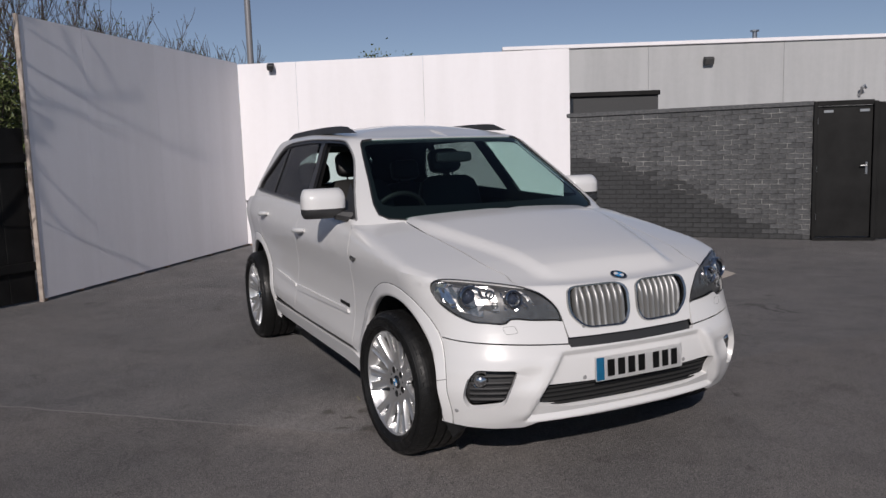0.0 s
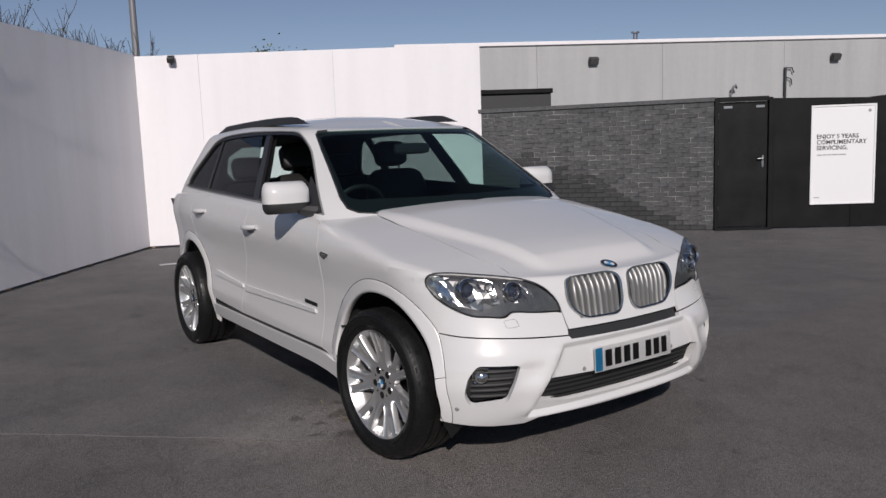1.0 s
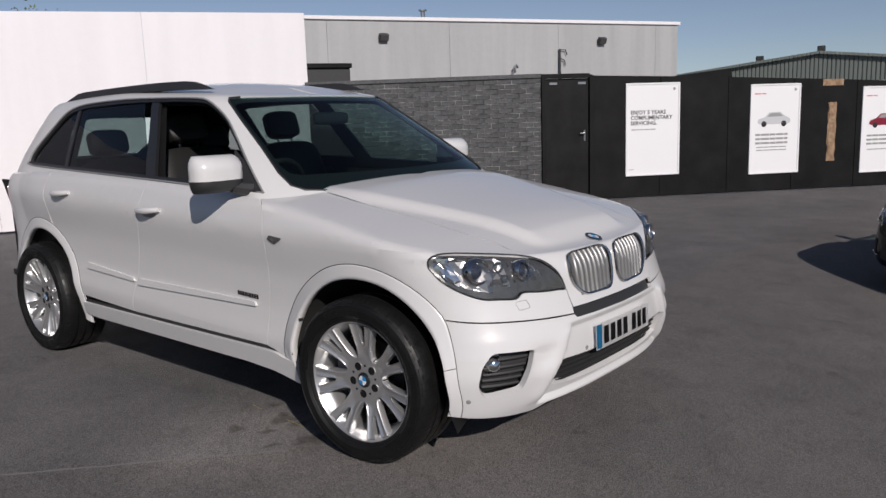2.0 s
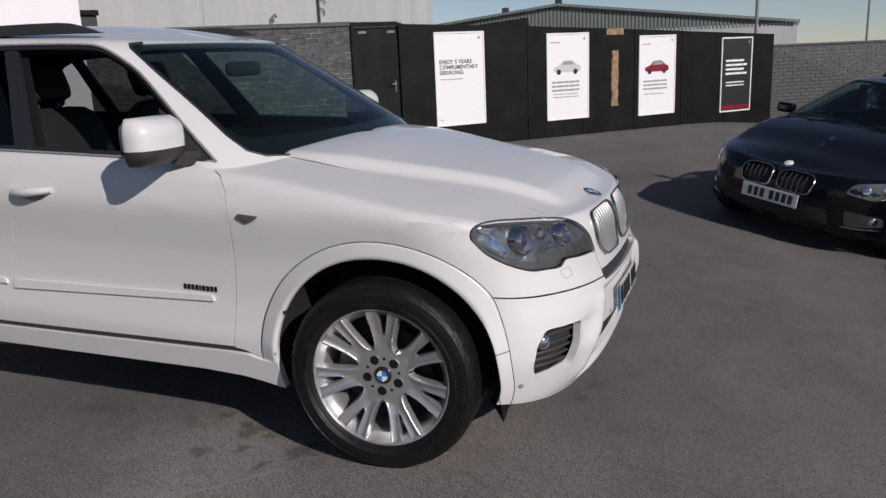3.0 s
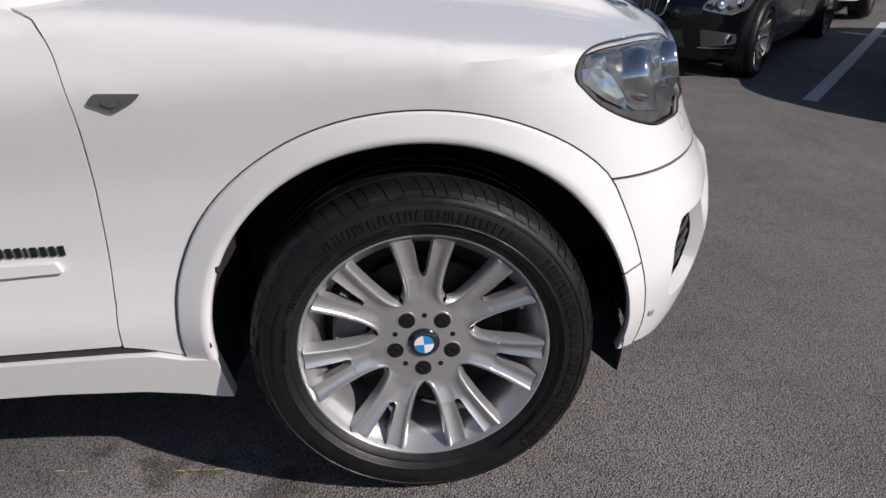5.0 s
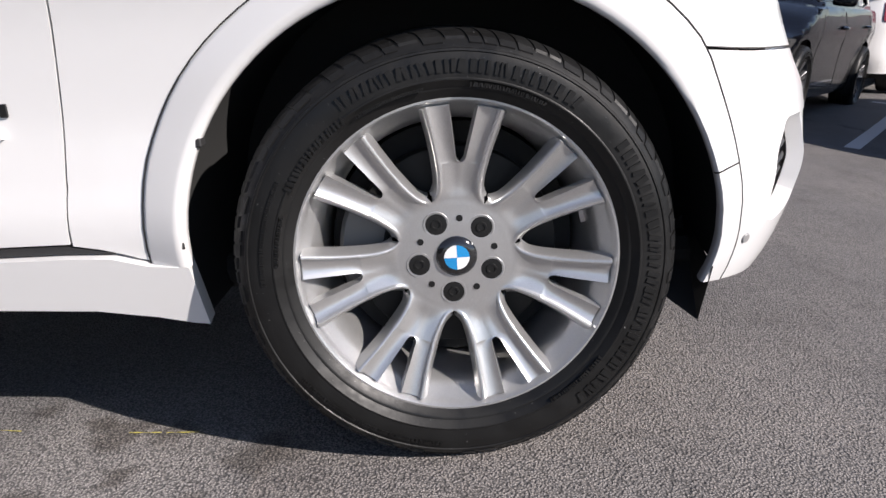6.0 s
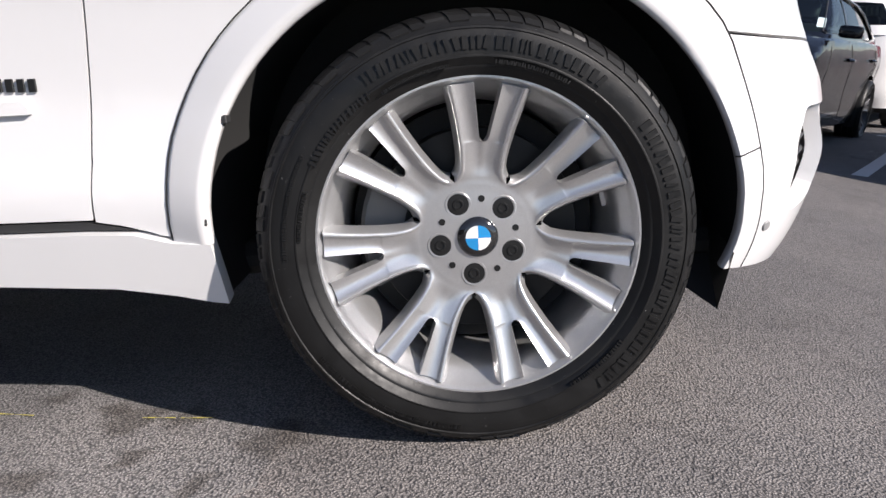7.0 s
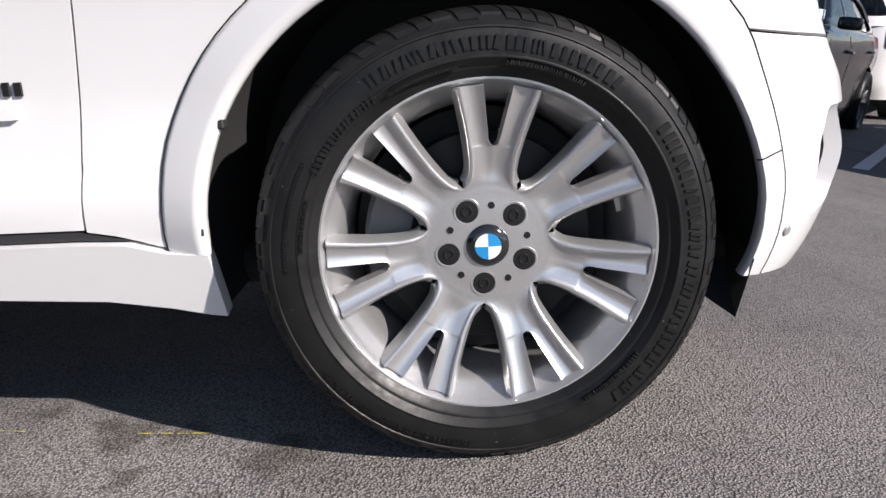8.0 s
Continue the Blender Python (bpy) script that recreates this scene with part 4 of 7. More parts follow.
# ---- trees and bushes beyond the walls ----
def grow(bm, tips, rnd, base, way, length, radius, depth, bend_up=0.25, spread=0.6, thin=0.008):
    """A limb with its forks; the ends of the last twigs go into tips."""
    pts, p, d = [Vector(base)], Vector(base), Vector(way).normalized()
    for _ in range(4):
        d = (d + Vector((rnd.uniform(-0.16, 0.16), rnd.uniform(-0.16, 0.16), rnd.uniform(-0.05, 0.12) + bend_up * 0.2))).normalized()
        p = p + d * length / 4
        pts.append(p.copy())
    end = radius * 0.62
    add_tube(bm, pts, [mix(radius, end, i / 4) for i in range(5)], 5 if radius > 0.012 else 3, caps=False)
    if depth == 0:
        tips += pts[1:]
        return
    for _ in range(rnd.choice((2, 3, 3))):
        k = rnd.randint(2, 4)
        side = Vector((rnd.uniform(-1, 1), rnd.uniform(-1, 1), rnd.uniform(0.0, 0.8)))
        grow(bm, tips, rnd, pts[k], d + side * spread, length * rnd.uniform(0.55, 0.78), max(thin, end * rnd.uniform(0.55, 0.8)), depth - 1, bend_up, spread, thin)


def leaves(points, rnd, count, size, near):
    """Many small folded leaves scattered round points."""
    bm = bmesh.new()
    for _ in range(count):
        c = rnd.choice(points) + Vector((rnd.gauss(0, near), rnd.gauss(0, near), rnd.gauss(0, near)))
        a = Vector((rnd.uniform(-1, 1), rnd.uniform(-1, 1), rnd.uniform(-0.6, 1))).normalized() * size * rnd.uniform(0.6, 1.3)
        b = a.orthogonal().normalized() * size * 0.32
        fold = a.cross(b).normalized() * size * 0.12
        v = [bm.verts.new(q) for q in (c, c + a * 0.5 + b + fold, c + a, c + a * 0.5 - b + fold)]
        bm.faces.new((v[0], v[1], v[2]))
        bm.faces.new((v[0], v[2], v[3]))
    return bm


def tree(name, label, x, y, height, seed, stems, depth, leaf_count, leaf_size=0.06, near=0.08, spread=0.6, radius=0.05, lean=(0, 0), group=""):
    rnd = random.Random(seed)
    root = thing(name, label, "tree" if name == "tree" else "bush", pose(x, y, ground_z(x, y)), group=group)
    bm, tips = bmesh.new(), []
    for k in range(stems):
        a = 2 * math.pi * k / max(1, stems) + rnd.uniform(0, 1)
        tilt = 0.0 if stems == 1 else rnd.uniform(0.06, 0.3)
        grow(bm, tips, rnd, (0.12 * math.cos(a) * (stems > 1), 0.12 * math.sin(a) * (stems > 1), -0.05), (tilt * math.cos(a) + lean[0], tilt * math.sin(a) + lean[1], 1.0), height * 0.5, radius, depth, 0.3, spread)
    top = max(v.co.z for v in bm.verts)
    for v in bm.verts:
        v.co.z *= height / top
    tips = [Vector((p.x, p.y, p.z * height / top)) for p in tips]
    part("trunk", bm, bark, root, "thin brown branching stems")
    if leaf_count:
        tagged(part("crown", leaves(tips, rnd, leaf_count, leaf_size, near), leaf_green, root, "sparse green leaves", 0), kind="stuff")
    return root


# bare saplings in a row beyond the shaded board wall, lower away from the yard
for k, (px, py, h) in enumerate(((-13.6, -3.35, 5.4), (-14.2, -2.75, 5.2), (-13.8, -2.15, 4.9), (-14.3, -1.6, 4.6), (-13.9, -0.95, 4.55), (-14.2, -0.35, 4.15), (-13.8, 0.2, 3.95), (-14.1, 0.85, 3.75))):
    tree("bush", "bare-twigged sapling bush with a few small leaves beyond the board wall", px, py, h + 0.35, 11 + k, 7, 4, 420 if k < 4 else 160, 0.05, 0.05, 0.5, 0.04, group="bushes beyond the wall")
tree("bush", "dense green leafy bush beyond the dark fence", -11.5, -3.25, 3.35, 40, 6, 3, 9000, 0.075, 0.14, 0.7, 0.03)
tree("tree", "leafy green tree whose top shows over the white wall", -24.3, 8.9, 4.65, 51, 4, 4, 20000, 0.12, 0.28, 0.8, 0.12)
tree("tree", "bare tree beside the fence that throws branch shadows", -4.35, -4.25, 4.7, 63, 1, 4, 0, spread=0.8, radius=0.06, lean=(0.08, 0.10))

# ---- the white estate car ----
lower = Wrap(
    zb=curve((-4, 0.36), (-3.4, 0.30), (-0.4, 0.265), (0.5, 0.27), (1.2, 0.22)),
    ze=curve((-4.3, 1.10), (-3.4, 1.15), (-2.8, 1.17), (-1.6, 1.14), (-0.64, 1.075), (-0.3, 1.025), (0.1, 0.955), (0.4, 0.905), (0.8, 0.865), (1.2, 0.855)),
    width=curve((0.2, 0.88), (0.30, 0.905), (0.42, 0.925), (0.50, 0.914), (0.60, 0.905), (0.72, 0.910), (0.88, 0.937), (0.922, 0.9435), (0.932, 0.9435), (1.0, 0.927), (1.1, 0.893), (1.2, 0.862)),
    plan=curve((-3.4, 0.935), (-2.9, 0.985), (-2.2, 1.0), (-0.6, 1.0), (0.0, 0.995), (0.3, 0.98)),
    xf=curve((0.2, 0.62), (0.28, 0.68), (0.35, 0.71), (0.45, 0.735), (0.55, 0.73), (0.62, 0.705), (0.70, 0.68), (0.80, 0.665), (0.87, 0.635)),
    xr=curve((0.3, -3.68), (0.5, -3.78), (0.8, -3.78), (1.1, -3.72)),
    x0f=curve((0.5, 0.22), (0.7, 0.15), (0.87, 0.05)), x0r=lambda z: -3.2,
    nf=curve((0.5, 2.85), (0.7, 2.75), (0.87, 2.6)), nr=lambda z: 3.0,
    zc=curve((-4, 1.1), (-0.6, 1.14), (-0.4, 1.11), (0.0, 1.03), (0.3, 0.965), (0.5, 0.915), (0.58, 0.885), (0.635, 0.855)),
    spine=(-3.4, 0.30), crown=2.2, fillet=0.04, lf=1.0, lr=0.9, rake=0.035)
upper = Wrap(
    zb=lambda u: 1.06,
    ze=curve((-3.9, 1.53), (-3.2, 1.60), (-2.0, 1.625), (-1.2, 1.60), (-0.3, 1.575)),
    width=curve((1.05, 0.895), (1.2, 0.835), (1.4, 0.735), (1.55, 0.66), (1.65, 0.60)),
    plan=curve((-3.6, 0.965), (-2.6, 0.99), (-1.6, 1.0), (-0.6, 0.99)),
    xf=curve((1.05, -0.36), (1.11, -0.42), (1.56, -1.13), (1.60, -1.20)),
    xr=curve((1.05, -3.77), (1.2, -3.72), (1.4, -3.58), (1.65, -3.28)),
    x0f=curve((1.0, -0.60), (1.05, -0.68), (1.56, -1.38), (1.62, -1.45)), x0r=lambda z: -3.0,
    nf=lambda z: 2.2, nr=lambda z: 3.5,
    zc=curve((-3.6, 1.56), (-3.0, 1.64), (-2.0, 1.68), (-1.5, 1.655), (-1.2, 1.605)),
    spine=(-2.9, -1.9), crown=2.4, fillet=0.045, lf=0.95, lr=0.9)
# --- end wraps

CAST_FACES = {}
HUB_DISH = 0.016


def cast_face(pairs, rim_r):
    """The front of a cast wheel: a smooth hub that runs out into pairs of chiselled spokes."""
    k = rim_r / 0.253
    half = math.pi / pairs
    wide = curve((0.098, 0.0425), (0.101, 0.0392), (0.106, 0.0365), (0.114, 0.0352), (0.13, 0.0358), (0.17, 0.0420), (0.21, 0.0515), (0.257, 0.0650))
    r_rows = [0.030, 0.045, 0.060, 0.074, 0.082, 0.086, 0.090, 0.094, 0.098, 0.0995, 0.101, 0.1035, 0.106, 0.110, 0.116, 0.125, 0.136, 0.146, 0.153, 0.1565, 0.158, 0.1595, 0.161, 0.1635, 0.1675, 0.1725, 0.183, 0.196, 0.21, 0.225, 0.24, 0.248, 0.251]

    def slot(r):
        if r <= 0.158:
            return 0.0
        if r < 0.1725:
            return 0.0095 * math.sqrt(max(0.0, 1 - ((0.1725 - r) / 0.0145) ** 2))
        return mix(0.0095, 0.0225, (r - 0.1725) / 0.0785)

    def outer(r):
        return r * math.sin(half) if r <= 0.098 else wide(r) * (math.sin(half) / math.sin(math.pi / 7))

    def depth(r):
        if r < 0.086:
            return HUB_DISH + mix(0.003, 0.0045, smooth(0.05, 0.084, r))
        return mix(HUB_DISH + 0.0062, -0.0125, ((r - 0.086) / 0.165) ** 1.12) - 0.0017 * (1 - smooth(0.086, 0.096, r))

    bm = bmesh.new()
    cols = (0.0, 0.12, 0.28, 0.45, 0.60, 0.70, 0.76, 0.80, 0.85, 0.91, 0.96, 1.0)
    for i in range(pairs):
        mid = math.pi / 2 + 2 * half * i
        for sgn in (-1, 1):
            rows = []
            for r in r_rows:
                t0, t1 = slot(r), outer(r)
                on = smooth(0.092, 0.125, r)
                row = []

                def put(rr, t, y):
                    a = mid - sgn * math.asin(max(-0.99, min(0.99, t / rr)))
                    row.append(bm.verts.new((rr * k * math.cos(a), y, rr * k * math.sin(a))))

                cut = r > 0.158
                if cut:
                    put(r, t0 - 0.0025, depth(r) + 0.022)
                    put(r, t0 - 0.0006, depth(r) + 0.004)
                else:
                    valley = depth(r) + on * 0.0056 * (1 - smooth(0.125, 0.20, r))
                    put(r, t0, valley)
                    put(r, t0, valley)
                for c in cols:
                    t = mix(t0, t1, c)
                    dish = math.sin(math.pi * min(1.0, c / 0.8))
                    hollow = on * mix(0.0056 * (1 - smooth(0.05, 0.8, c)) + 0.0016 * dish, 0.0052 * dish, smooth(0.125, 0.20, r))
                    bead = -0.0042 * smooth(0.78, 0.86, c) * (1 - smooth(0.93, 1.04, c)) * on
                    put(r, t, depth(r) + hollow + bead)
                if r >= 0.098:
                    dr = 0.0008
                    slope = (outer(r + dr) - outer(max(0.098, r - dr))) / (r + dr - max(0.098, r - dr))
                    n = 1.0 / math.hypot(1.0, slope)
                    if r < 0.0985:
                        slope, n = -3.0, 1.0 / math.hypot(1.0, 3.0)
                    flare_w = 1.0 + 1.6 * (1 - smooth(0.10, 0.125, r))
                    for d, dy in ((0.0015, 0.003), (0.0052 * flare_w, 0.013), (0.0065 * flare_w, 0.025)):
                        put(r - slope * n * d, min(t1 + n * d, r * math.sin(half)), depth(r) + dy)
                else:
                    for d in range(3):
                        put(r, t1, depth(r))
                rows.append(row)
            for swell, drop in ((1.006, 0.0025), (1.007, 0.030)):
                rows.append([bm.verts.new((v.co.x * swell, v.co.y + drop, v.co.z * swell)) for v in rows[len(r_rows) - 1]])
            for p, q in zip(rows, rows[1:]):
                for j in range(len(p) - 1):
                    f = (p[j], p[j + 1], q[j + 1], q[j])
                    bm.faces.new(f if sgn > 0 else f[::-1])
    bmesh.ops.remove_doubles(bm, verts=bm.verts[:], dist=0.00015)
    bmesh.ops.recalc_face_normals(bm, faces=bm.faces[:])
    if sum(f.normal.y * f.calc_area() for f in bm.faces) > 0:
        bmesh.ops.reverse_faces(bm, faces=bm.faces[:])
    data = bpy.data.meshes.new("wheel_face")
    bm.to_mesh(data)
    bm.free()
    data.shade_smooth()
    data.set_sharp_from_angle(angle=radians(38))
    return data


def wheel(name, parent, m, steer=0.0, rim_r=0.248, lip_r=0.259, tyre_r=0.355, width=0.27, pairs=7, spoke=None, label="", paint=None, cap_blue=True, turn=0.0):
    """A road wheel whose outer face looks along -y, its hub at the origin of m."""
    paint = paint or silver
    root = new(name)
    root.empty_display_size = 0.05
    root.parent = parent
    root.matrix_basis = m @ pose(0, 0, 0, 0, 0, steer)
    if label:
        tagged(root, label)
    # tyre: sidewalls, shoulder and tread, with grooves all round
    w = width
    sw = tyre_r - lip_r
    prof = [(lip_r - 0.006, -0.012), (lip_r + 0.004, -0.020), (lip_r + 0.010, -0.0245), (lip_r + 0.013, -0.0262), (lip_r + 0.0145, -0.0262), (lip_r + 0.0155, -0.0275), (lip_r + 0.024, -0.0325), (lip_r + 0.0265, -0.0350), (lip_r + 0.0285, -0.0350), (lip_r + 0.030, -0.0340), (lip_r + 0.045, -0.0345), (lip_r + 0.060, -0.0325), (lip_r + sw - 0.0300, -0.0305), (lip_r + sw - 0.0285, -0.0320), (lip_r + sw - 0.0255, -0.0312), (lip_r + sw - 0.0245, -0.0280), (tyre_r - 0.017, -0.0215), (tyre_r - 0.010, -0.0120), (tyre_r - 0.005, -0.001), (tyre_r - 0.002, 0.010), (tyre_r, 0.024)]
    g = [(0.05, 0.06), (0.105, 0.117), (0.16, 0.172)]
    for a, b in g:
        prof += [(tyre_r, a), (tyre_r - 0.008, a + 0.001), (tyre_r - 0.008, b - 0.001), (tyre_r, b)]
    prof += [(tyre_r, w - 0.06), (tyre_r - 0.01, w - 0.03), (tyre_r - 0.04, w - 0.02), (lip_r, w - 0.04)]
    bm = bmesh.new()
    add_lathe(bm, prof, 96)
    for v in bm.verts:
        if v.co.z < -tyre_r + 0.0025:
            v.co.z = -tyre_r + 0.0025
    tyre = part("tyre", bm, rubber, root, "worn black rubber tyre with moulded sidewall", 30)
    # tread blocks on the shoulder
    bm = bmesh.new()
    rnd = random.Random(11)
    edge = [(tyre_r - 0.020, -0.0225), (tyre_r - 0.0165, -0.0235), (tyre_r - 0.0085, -0.0140), (tyre_r - 0.0035, -0.002), (tyre_r - 0.0003, 0.010), (tyre_r + 0.0014, 0.025), (tyre_r + 0.0014, 0.046), (tyre_r - 0.020, 0.046)]
    at, pitches = 0.0, [rnd.choice((0.80, 1.0, 1.22)) for _ in range(76)]
    for pitch in pitches:
        step = 2 * math.pi * pitch / sum(pitches)
        lo, hi = at + step * 0.09, at + step * 0.91
        long_block = rnd.random() < 0.5
        ends = []
        for a in (lo, hi):
            ends.append([bm.verts.new((r * math.cos(a + 0.9 * (y + 0.01)), y if y > -0.02 or long_block else y + 0.006, r * math.sin(a + 0.9 * (y + 0.01)))) for r, y in edge])
        for k in range(len(edge)):
            j = (k + 1) % len(edge)
            bm.faces.new((ends[0][k], ends[0][j], ends[1][j], ends[1][k]))
        bm.faces.new(ends[0][::-1])
        bm.faces.new(ends[1])
        at += step
    bmesh.ops.recalc_face_normals(bm, faces=bm.faces[:])
    for v in bm.verts:
        if v.co.z < -tyre_r + 0.0025:
            v.co.z = -tyre_r + 0.0025
    tagged(part("tread", bm, rubber, tyre, smooth_angle=0), kind="stuff")
    # raised moulding marks on the sidewall, unreadable
    bm = bmesh.new()
    rnd = random.Random(5)
    for a0, a1, r, tall in ((52, 122, 0.047, 0.0095), (-52, 34, 0.050, 0.0095), (124, 152, 0.026, 0.006), (98, 120, 0.017, 0.0022), (60, 84, 0.020, 0.003), (160, 176, 0.022, 0.003), (150, 182, 0.045, 0.003), (214, 262, 0.055, 0.0030), (300, 322, 0.024, 0.004)):
        k = a0
        while k < a1:
            wd = tall * rnd.uniform(0.16, 0.5)
            bb = pose(0, 0, 0, 0, -k, 0) @ pose(lip_r + r, 0, 0, 0, rnd.choice((0, 0, 12, -12)), 0)
            add_box(bm, (-tall, -0.0366, -wd), (tall, -0.031, wd), 0.0, bb)
            k += math.degrees((2 * wd + tall * rnd.uniform(0.3, 0.9)) / (lip_r + r))
    tagged(part("sidewall_relief", bm, rubber, tyre, smooth_angle=0), kind="stuff")
    # rim: lip and barrel
    bm = bmesh.new()
    add_lathe(bm, [(lip_r - 0.004, 0.02), (lip_r, 0.0), (lip_r + 0.001, -0.013), (lip_r - 0.001, -0.0165), (lip_r - 0.004, -0.0165), (lip_r - 0.007, -0.0125), (lip_r - 0.010, -0.006), (lip_r - 0.014, 0.001), (lip_r - 0.025, 0.016), (lip_r - 0.034, 0.030), (lip_r - 0.039, 0.05), (rim_r - 0.034, 0.10), (rim_r - 0.04, 0.19)], 96)
    rim = part("rim", bm, paint, root, "silver alloy rim")
    # cast face: hub and paired spokes in one piece, seven alike
    key = (pairs, rim_r)
    if key not in CAST_FACES:
        CAST_FACES[key] = cast_face(pairs, rim_r)
    face = new("wheel_face", CAST_FACES[key])
    if not CAST_FACES[key].materials:
        CAST_FACES[key].materials.append(paint)
    face.parent = root
    face.matrix_basis = pose(0, 0, 0, 0, -turn, 0)
    tagged(face, "paired spokes cast in one with the hub")
    # near-black flush discs paint in the shade of deep bolt and hub holes
    for i in range(5):
        a = radians(51.8 + turn + 72 * i)
        mm = pose(0.062 * math.cos(a), HUB_DISH, 0.062 * math.sin(a))
        bm = bmesh.new()
        add_lathe(bm, [(0.0215, 0.0045), (0.0205, 0.0028), (0.0185, 0.0030), (0.0178, 0.006), (0.0165, 0.0035)], 24, mm)
        part("bolt_seat", bm, paint, root)
        bm = bmesh.new()
        add_lathe(bm, [(0.0, 0.0030), (0.0055, 0.0030), (0.006, 0.0012), (0.0085, 0.0012), (0.009, 0.0028), (0.0175, 0.0030)], 18, mm)
        part("wheel_bolt", bm, hole_shade, root)
        a2 = a + radians(36)
        bm = bmesh.new()
        add_lathe(bm, [(0.0, 0.0025), (0.0055, 0.0025), (0.006, 0.006)], 10, pose(0.063 * math.cos(a2), HUB_DISH, 0.063 * math.sin(a2)))
        part("hub_hole_shade", bm, hole_shade, root)
    bm = bmesh.new()
    add_lathe(bm, [(0.0, -0.0065), (0.022, -0.006), (0.030, -0.003), (0.0335, 0.001), (0.034, 0.01)], 36, pose(0, HUB_DISH, 0))
    cap = part("centre_cap", bm, cap_black, root, "round black centre cap with blue and white quarters")
    for i in range(4):
        bm = bmesh.new()
        fan = [bm.verts.new((0.0205 * math.cos(radians(90 * i + 9 * k)), HUB_DISH - 0.0072 + 0.0006 * (k > 0), 0.0205 * math.sin(radians(90 * i + 9 * k)))) for k in range(11)]
        mid = bm.verts.new((0, HUB_DISH - 0.0076, 0))
        for p, q in zip(fan, fan[1:]):
            bm.faces.new((mid, p, q))
        bmesh.ops.recalc_face_normals(bm, faces=bm.faces[:])
        part("cap_quarter", bm, (roundel_blue if i % 2 == 0 else roundel_white) if cap_blue else steel, cap)
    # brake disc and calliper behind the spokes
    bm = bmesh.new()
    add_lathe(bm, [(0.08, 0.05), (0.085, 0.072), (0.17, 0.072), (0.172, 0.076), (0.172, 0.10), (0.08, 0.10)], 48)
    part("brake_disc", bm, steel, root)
    bm = bmesh.new()
    rows = []
    for k in range(9):
        a = radians(148 + 7.5 * k)
        rows.append([bm.verts.new((r * math.cos(a), y, r * math.sin(a))) for r, y in ((0.12, 0.06), (0.185, 0.06), (0.192, 0.07), (0.192, 0.12), (0.12, 0.12))])
    for p, q in zip(rows, rows[1:]):
        for k in range(5):
            bm.faces.new((p[k], p[(k + 1) % 5], q[(k + 1) % 5], q[k]))
    bm.faces.new(rows[0])
    bm.faces.new(rows[-1][::-1])
    bmesh.ops.recalc_face_normals(bm, faces=bm.faces[:])
    part("brake_caliper", bm, caliper_grey, root)
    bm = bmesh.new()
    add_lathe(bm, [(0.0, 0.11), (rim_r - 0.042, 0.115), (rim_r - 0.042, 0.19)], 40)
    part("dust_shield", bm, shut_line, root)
    # wheel weights stuck to the barrel
    for a in (12.0, 150.0):
        part("wheel_weight", box((rim_r - 0.036, 0.05, -0.012), (rim_r - 0.026, 0.07, 0.012), 0.001, pose(0, 0, 0, 0, -a, 0)), satin, root)
    return root

ARCH_F, ARCH_R, ARCH_Z = 0.0, -2.933, 0.357
car = thing("car", "white five-door estate car with silver wheels, front window open", "car")


def nose_set_back(u, q):
    """The plate and grille field in the bumper lies a little behind the skin round it."""
    edge = 0.680 + (q - 0.33) * 0.3565
    inside = smooth(edge - 0.010, edge + 0.010, u) * smooth(0.266, 0.286, q) * (1 - smooth(0.565, 0.59, q))
    ridge = 0.010 * math.exp(-((u - edge + 0.022) / 0.03) ** 2) * smooth(0.27, 0.32, q) * (1 - smooth(0.56, 0.60, q))
    return -0.022 * inside + ridge


def fog_set_back(u, q):
    scoop = smooth(0.60, 0.63, u) * (1 - smooth(0.66, 0.72, u)) * smooth(0.40, 0.47, q) * (1 - smooth(0.505, 0.525, q))
    return -0.012 * scoop


def bonnet_rise(x, y, k):
    """Two soft ridges that fan out from the grille to the screen pillars."""
    yr = mix(0.60, 0.36, smooth(-0.5, 0.6, x))
    return 0.030 * (1 - smooth(yr - 0.03, yr + 0.055, y)) * smooth(0.10, 0.30, k) * (1 - smooth(0.45, 0.58, x)) * smooth(-0.75, -0.25, x)


lower.bulge = bonnet_rise


def skin(u, q):
    p = lower.at(u, q)
    d = nose_set_back(u, q) + fog_set_back(u, q) if (u > 0.4 and q < 0.62) else 0.0
    if d:
        p = p + lower.normal(min(u, UM - 0.012), q) * d
        if u > UM - 1e-5:
            p.y = 0.0
    return p


def panel(name, outline, holes=(), cell=0.035, side=-1, parent=None, mat=None, wrap=lower, lift=0.0, thick=0.012, label="", gap=0.0018):
    """A body panel bent from an outline on the skin; side -1 is the car's right."""
    fn = skin if (wrap is lower and not lift) else (lambda u, q: wrap.off(u, q, lift))
    bm = sheet(inset(outline, gap) if gap else outline, cell, holes)
    bend(bm, fn, thick, wrap.normal, mirror=side < 0)
    bmesh.ops.dissolve_degenerate(bm, edges=bm.edges[:], dist=1e-4)
    bmesh.ops.triangulate(bm, faces=[f for f in bm.faces if len(f.verts) > 4])
    return part(name, bm, mat or white_paint, parent or car, label)


def twin_panel(name, outline, holes=(), cell=0.035, mat=None, wrap=lower, lift=0.0, thick=0.012, label="", parent=None):
    fn = skin if (wrap is lower and not lift) else (lambda u, q: wrap.off(u, q, lift))
    bm = sheet(outline, cell, holes)
    bend(bm, fn, thick, wrap.normal, seam=wrap.umax)
    both_halves(bm)
    bmesh.ops.dissolve_degenerate(bm, edges=bm.edges[:], dist=1e-4)
    bmesh.ops.triangulate(bm, faces=[f for f in bm.faces if len(f.verts) > 4])
    return part(name, bm, mat or white_paint, parent or car, label)


UM = lower.umax
